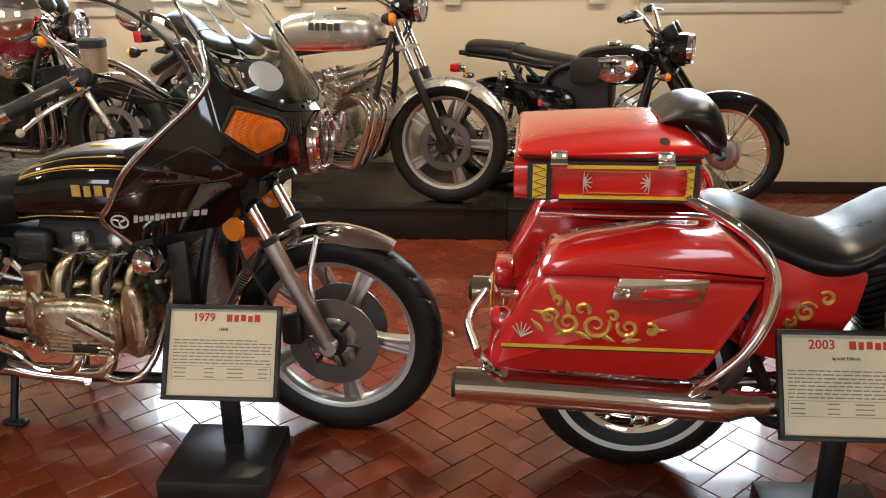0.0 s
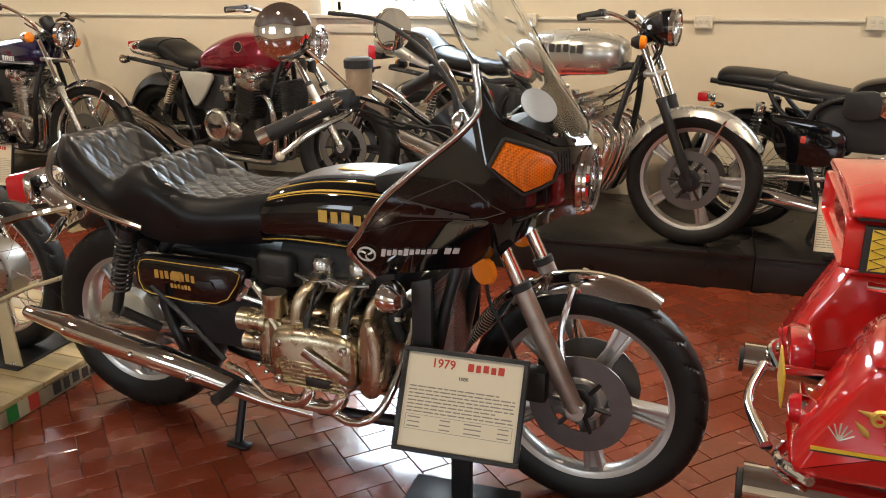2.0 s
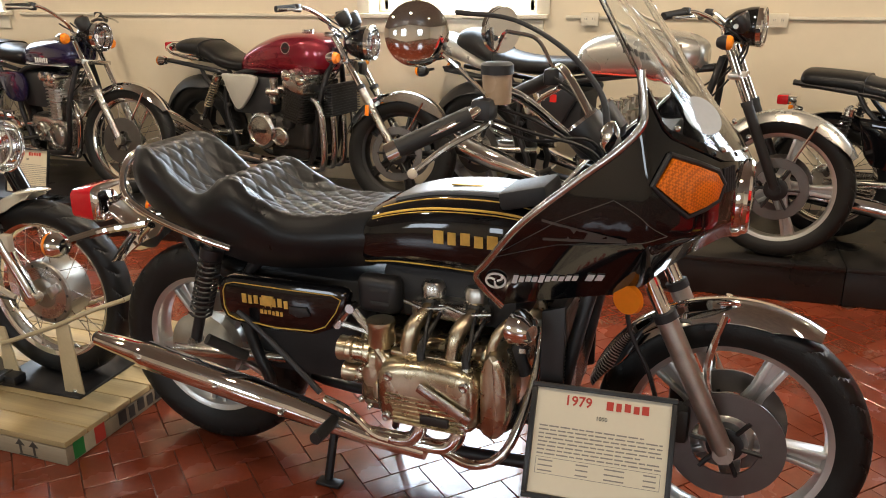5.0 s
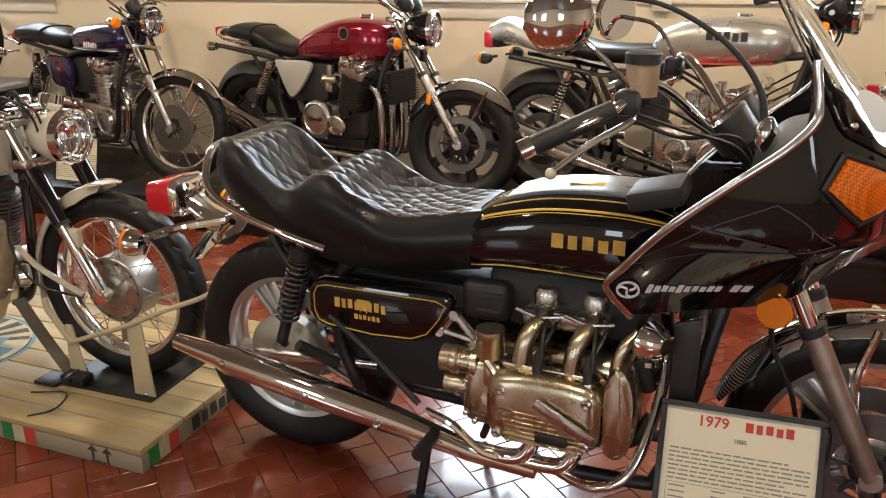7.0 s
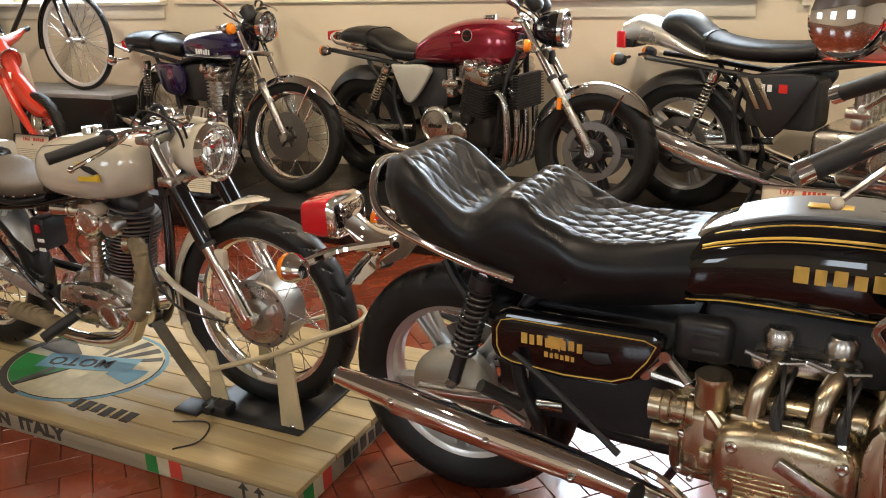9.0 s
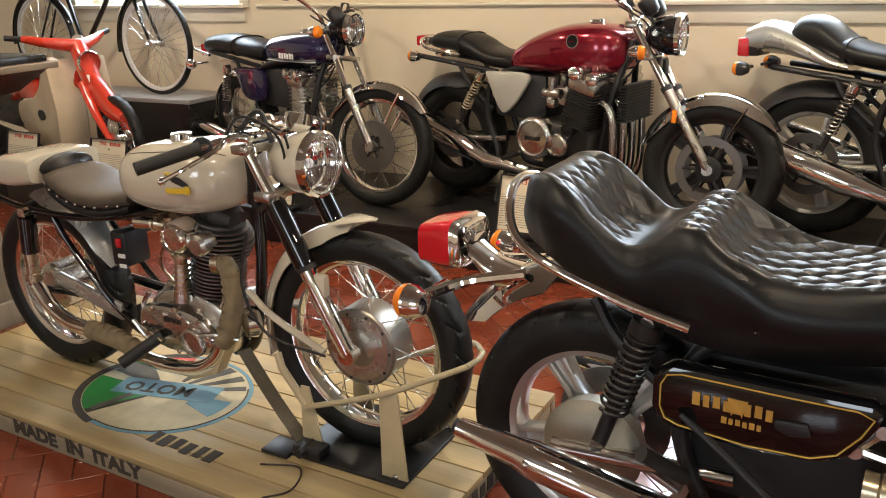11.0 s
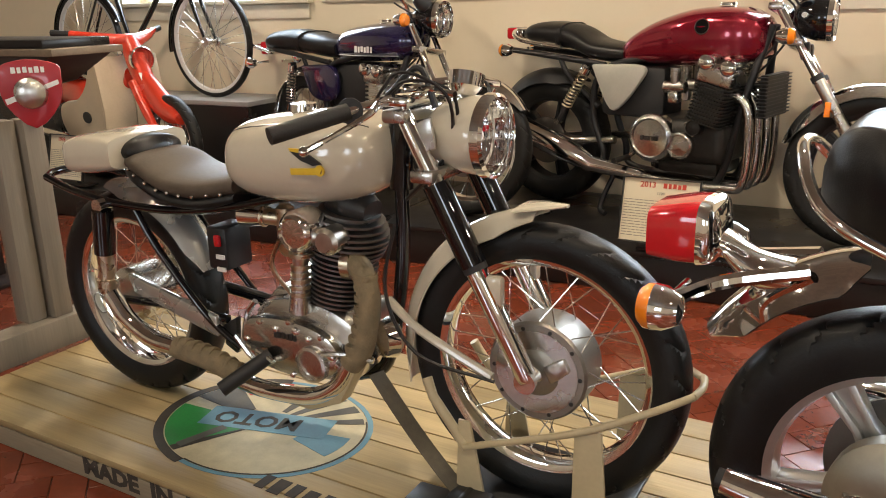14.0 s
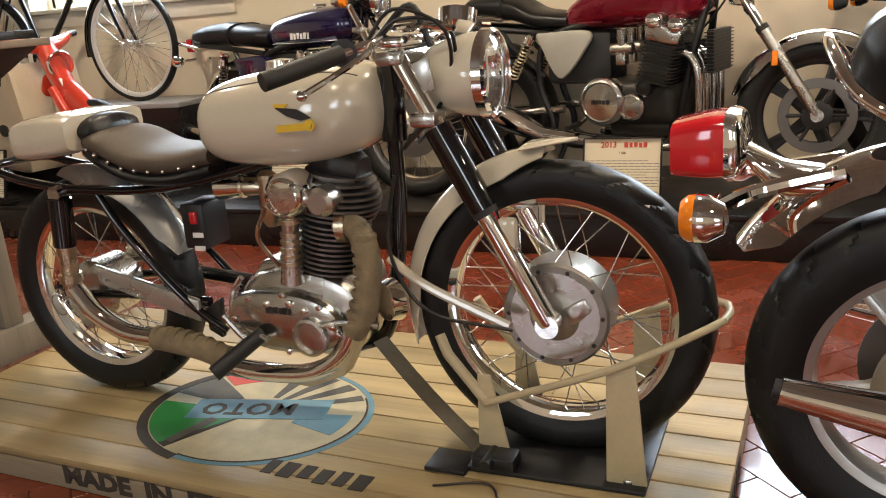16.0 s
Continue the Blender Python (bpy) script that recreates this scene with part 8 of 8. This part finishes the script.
part("tail_light", block(-0.395, 0, 0.64, 0.06, 0.16, 0.06, 0.015), red_lens, hd, "red tail light")
part("number_plate", block(-0.43, 0, 0.55, 0.006, 0.18, 0.09, 0.004), yellow_line, hd, "yellow number plate")
part("rear_bar", tube([(-0.46, -0.22, 0.47), (-0.5, 0, 0.47), (-0.46, 0.22, 0.47)], 0.014, 10), chrome, hd)
part("fuel_tank", loft(fine([(0.82, 0, 0.82, 0.06, 0.05), (0.9, 0, 0.86, 0.14, 0.1), (1.1, 0, 0.9, 0.18, 0.13), (1.3, 0, 0.9, 0.13, 0.11), (1.37, 0, 0.9, 0.06, 0.05)]), 28), red_paint, hd, "red fuel tank")
part("crankcase", block(0.8, 0, 0.36, 0.5, 0.26, 0.24, 0.06, seg=3), alloy, hd)
for t_, x in ((-22, 0.72), (22, 0.9)):
    part("cylinder", finned(x, 0.46, 0, 0.15, 0.24, 0.16, 11, t_), dark_metal, hd)
part("air_cleaner", lathe([(0, 0.09), (-0.04, 0.09), (-0.05, 0.07), (-0.05, 0.003)], pose(0.81, -0.13, 0.66), 28), chrome, hd)
part("exhaust_header", tube([(0.72, -0.1, 0.66), (0.66, -0.16, 0.62), (0.66, -0.2, 0.5), (0.62, -0.24, 0.4), (0.5, -0.26, 0.385)], 0.03, 14), old_alloy, hd)
part("exhaust_header", tube([(1.0, -0.1, 0.64), (1.08, -0.15, 0.6), (1.05, -0.2, 0.42), (0.85, -0.24, 0.37), (0.55, -0.26, 0.385)], 0.03, 14), chrome, hd)
road_frame(hd, (1.36, 0.92), HW, 0.325, 0.3, 0.22, 0.019, 0.12)
handlebar(hd, 1.3, 1.03, 0.1, 0.4, 0.32, bar_r=0.014)
headlamp(hd, 1.55, 0.95, 0.09, chrome)
part("side_stand", tube([(0.9, 0.14, 0.26), (0.85, 0.22, 0.1), (0.82, 0.28, 0.012)], 0.014, 8), chrome, hd)

# ---- signs ----
side_sign(-0.868, 2.29, 0.41, 0.37, 0.298, 28, 0, "1979", "1000", leg=0.38, lines=8, title_size=0.036, sub_size=0.015, label="framed cream card on a black post before the tourer")
side_sign(0.935, 2.06, 0.47, 0.37, 0.298, 28, 0, "2003", "Special Edition", leg=0.44, lines=8, title_size=0.036, sub_size=0.013, label="framed cream card on a black post before the red tourer")
for x, title, sub, lab in ((-3.136, "2013", "1100", "red roadster"), (-4.698, "1974", "500", "blue twin"), (-1.345, "1979", "1000", "silver roadster"), (0.445, "1963", "150", "black sixties machine"), (-5.992, "1966", "90", "small step-through"), (-6.799, "1938", "", "bicycle")):
    side_sign(x, 4.507, 0.394, 0.331, 0.279, 14, -2, title, sub, lines=14, table=False, title_size=0.034, sub_size=0.016, label="cream exhibit card on the platform edge before the %s" % lab)

# ---- step-through moped and bicycle ----
mp_ = thing("step_through_moped", "orange-red and cream step-through moped on the platform", "moped", place((-7.42, 5.107), (-6.023, 4.693), PLAT) @ Matrix.Scale(1.035, 4))
MW = 1.35
wheel(mp_, 0.1, 0.28, 0.28, 0.065, "wire", chrome, spokes=28, hub=0.055)
wheel(mp_, MW, 0.28, 0.28, 0.065, "wire", chrome, spokes=28, hub=0.055)
part("front_fender", loft(fine([(MW - 0.32, 0, 0.62, 0.05, 0.1, 2.2), (MW - 0.18, 0, 0.55, 0.055, 0.1, 2.2), (MW - 0.02, 0, 0.47, 0.055, 0.075, 2.2), (MW + 0.12, 0, 0.43, 0.045, 0.03, 2.2)]), 20), moped_red, mp_, "pointed red front fender")
part("steering_head", loft(fine([(0, 0, 0, 0.05, 0.05), (0.25, 0, 0, 0.06, 0.06), (0.5, 0, 0, 0.055, 0.055)]), 18, m=pose(0.93, 0, 0.86, 0, 58, 0) @ Matrix.Diagonal((0.62, 1, 1, 1))), moped_red, mp_, "red steering head")
part("fork_leg", tube([(1.05, -0.06, 0.62), (1.2, -0.07, 0.45), (MW, -0.065, 0.28)], [0.03, 0.028, 0.018], 12), moped_red, mp_)
part("fork_leg", tube([(1.05, 0.06, 0.62), (1.2, 0.07, 0.45), (MW, 0.065, 0.28)], [0.03, 0.028, 0.018], 12), moped_red, mp_)
bars = part("handlebar_cover", tube([(0.74, -0.26, 0.9), (0.86, -0.14, 0.87), (0.94, 0, 0.85), (0.86, 0.14, 0.87), (0.74, 0.26, 0.9)], [0.022, 0.035, 0.045, 0.035, 0.022], 14), moped_red, mp_, "orange handlebar cover")
for s in (-1, 1):
    part("grip", tube([(0.74, s * 0.26, 0.9), (0.67, s * 0.34, 0.91)], 0.018, 12, False), soft_rubber, bars)
headlamp(mp_, 1.07, 0.75, 0.07, moped_red, deep=0.08)
part("badge", block(0, 0, 0, 0.008, 0.07, 0.05, 0.003, None, pose(1.115, -0.01, 0.655, 0, -32, 0)), white_ink, mp_, "white striped badge")
for s in (-1, 1):
    sh_ = part("leg_shield", plate([(0.82, 0.78), (0.86, 0.76), (0.9, 0.6), (0.9, 0.35), (0.84, 0.17), (0.62, 0.16), (0.42, 0.2), (0.24, 0.32), (0.26, 0.46), (0.5, 0.5), (0.66, 0.6), (0.76, 0.76)], s * 0.09, s * 0.19, 0.03, soft=3), moped_cream, mp_, "yellowed cream leg shield")
    part("shield_front", plate([(0.84, 0.76), (0.86, 0.77), (0.93, 0.45), (0.9, 0.17), (0.87, 0.17), (0.9, 0.45)], s * 0.002, s * 0.2, 0.006), moped_cream, sh_)
    part("shield_hole", lathe([(0, 0.035), (-0.006, 0.035), (-0.006, 0.003)], pose(0.66, s * 0.192, 0.4) @ Matrix.Diagonal((1.6, 1, 1.0, 1)), 18), black_matt, sh_)
part("main_tube", loft(fine([(0.05, 0, 0.5, 0.09, 0.1), (0.3, 0, 0.47, 0.1, 0.12), (0.5, 0, 0.4, 0.06, 0.08), (0.75, 0, 0.42, 0.05, 0.06), (0.92, 0, 0.65, 0.045, 0.05)]), 20), moped_red, mp_, "orange pressed steel frame")
part("rear_fender", loft(fine([(-0.25, 0, 0.42, 0.05, 0.03), (-0.1, 0, 0.5, 0.065, 0.08), (0.1, 0, 0.54, 0.07, 0.08), (0.28, 0, 0.5, 0.07, 0.06)]), 20), moped_red, mp_)
part("seat", loft(fine([(-0.1, 0, 0.66, 0.1, 0.03), (0.0, 0, 0.68, 0.13, 0.045), (0.2, 0, 0.68, 0.12, 0.045), (0.34, 0, 0.66, 0.07, 0.03)]), 22), leather, mp_)
part("engine", block(0.52, 0, 0.26, 0.3, 0.16, 0.15, 0.04, seg=3), alloy, mp_)
round_cover(mp_, 0.48, -0.09, 0.26, 0.075, alloy)
part("muffler", tube([(-0.3, -0.13, 0.24), (0.1, -0.13, 0.22), (0.3, -0.12, 0.2), (0.6, -0.06, 0.2)], [0.03, 0.035, 0.02, 0.014], 14), chrome, mp_)
part("side_stand", tube([(0.5, 0.08, 0.2), (0.46, 0.16, 0.1), (0.44, 0.2, 0.012)], 0.01, 8), black_satin, mp_)

PL2 = 0.689
t = thing("raised_platform", "raised black display platform with grey top by the window", "platform", kind="structure")
part("deck_panel", block(-7.524, 5.366, PL2 - 0.015, 3.312, 0.435, 0.03, 0.003), material("grey painted board", (0.3, 0.3, 0.3), 0.45), t)
part("front_board", block(-7.524, 5.159, (PLAT + PL2 - 0.03) / 2, 3.312, 0.03, PL2 - PLAT - 0.032, 0.003), platform_black, t)
part("end_board", block(-5.889, 5.366, (PLAT + PL2 - 0.03) / 2, 0.03, 0.372, PL2 - PLAT - 0.032, 0.003), platform_black, t)
bi = thing("bicycle", "black vintage bicycle with white rims on raised platform", "bicycle", place((-7.524, 5.408), (-6.272, 5.325), PL2) @ Matrix.Scale(1.035, 4))
BW = 1.2
white_tyre = material("white painted rim", (0.6, 0.6, 0.6), 0.6)
wheel(bi, 0, 0.345, 0.345, 0.04, "wire", white_tyre, tyre=rubber, hub=0.03, spokes=36, rim_r=0.322)
wheel(bi, BW, 0.345, 0.345, 0.04, "wire", white_tyre, tyre=rubber, hub=0.03, spokes=36, rim_r=0.322)
fender(bi, BW, 0.345, 0.375, 0.06, 75, 190, black_paint, name="front_fender")
fender(bi, 0, 0.345, 0.375, 0.06, 20, 185, black_paint, name="rear_fender")
for s in (-1, 1):
    part("fork_blade", tube([(BW - 0.16, s * 0.03, 0.82), (BW - 0.1, s * 0.04, 0.6), (BW, s * 0.045, 0.345)], [0.016, 0.014, 0.009], 10), black_paint, bi)
    part("chain_stay", tube([(0, s * 0.04, 0.345), (0.45, s * 0.03, 0.3)], 0.01, 8, False), black_paint, bi)
    part("seat_stay", tube([(0, s * 0.04, 0.345), (0.28, s * 0.02, 0.8)], 0.008, 8, False), black_paint, bi)
fr = tube([(BW - 0.2, 0, 0.95), (0.75, 0, 0.62), (0.45, 0, 0.3)], 0.018, 10)
tube([(0.45, 0, 0.3), (0.25, 0, 0.9)], 0.016, 10, False, fr)
tube([(BW - 0.17, 0, 0.82), (BW - 0.23, 0, 1.02)], 0.02, 10, False, fr)
tube([(BW - 0.2, 0, 0.92), (0.3, 0, 0.78)], 0.022, 10, False, fr)
part("frame", fr, black_paint, bi, "black tubular bicycle frame")
part("saddle", loft(fine([(0.1, 0, 0.97, 0.09, 0.03), (0.22, 0, 0.98, 0.09, 0.03), (0.4, 0, 0.97, 0.03, 0.02)]), 18), brown_vinyl, bi)
part("chain_wheel", disc_bm(-0.05, 0.06, 0.1), chrome, bi, m=pose(0.45, 0, 0.3))
part("crank", tube([(0.45, -0.06, 0.3), (0.5, -0.07, 0.15)], 0.008, 8, False), chrome, bi)
part("handlebar", tube([(BW - 0.4, -0.28, 1.05), (BW - 0.25, -0.2, 1.12), (BW - 0.2, 0, 1.08), (BW - 0.25, 0.2, 1.12), (BW - 0.4, 0.28, 1.05)], 0.011, 10), chrome, bi)

# ---- floor tiles, laid in herringbone ----
TL, TW, JOINT = 0.2, 0.1, 0.003


def tile_mesh(sx, sy):
    bm = block(0, 0, -0.006, sx - JOINT, sy - JOINT, 0.012, 0)
    top = [e for e in bm.edges if all(v.co.z > -0.001 for v in e.verts)]
    bmesh.ops.bevel(bm, geom=top, offset=0.0012, segments=1, affect="EDGES")
    return mesh_of(bm, terracotta, "tile")


lay = pose(-1.0, 2.6, 0.0, 0, 0, 45)
spots = []
for i in range(-90, 91):
    for j in range(-24, 25):
        for k in (0, 1):
            # two tiles of the repeating L
            x0 = i * TW + j * 2 * TL
            y0 = i * TW
            c = Vector((x0 + TL / 2, y0 + TW / 2, 0)) if k == 0 else Vector((x0 + TL + TW / 2, y0, 0))
            spots.append((c, k))
floor_ob = bpy.data.objects["floor"]
along, across = tile_mesh(TL, TW), tile_mesh(TW, TL)
near, rest_v, rest_f = [], [], []
random.seed(4)
seen = set()
for c, k in spots:
    p = lay @ c
    if not (LEFT + 0.1 < p.x < RIGHT_X - 0.1 and BACK + 0.1 < p.y < WALL_Y - 0.12):
        continue
    key = (round(c.x, 3), round(c.y, 3))
    if key in seen:
        continue
    seen.add(key)
    if p.y > 4.6 and p.x < 1.3:
        continue
    tiltm = lay @ Matrix.Translation((c.x, c.y, random.uniform(-0.0006, 0.0006))) @ pose(0, 0, 0, random.uniform(-0.3, 0.3), random.uniform(-0.3, 0.3), 0)
    if -2.6 < p.x < 1.6 and 1.85 < p.y < 2.75 and len(near) < 300:
        near.append(1)
        alike("tile", along if k == 0 else across, floor_ob, floor_ob.matrix_basis.inverted() @ tiltm)
    else:
        me = along if k == 0 else across
        off = len(rest_v)
        rest_v += [tuple(tiltm @ v.co) for v in me.vertices]
        rest_f += [tuple(q + off for q in f.vertices) for f in me.polygons]
me = bpy.data.meshes.new("tiles")
me.from_pydata(rest_v, [], rest_f)
me.materials.append(terracotta)
rest = new("tiles", me)
rest.parent = floor_ob
tagged(rest, "glazed red clay floor tiles in herringbone", kind="stuff")
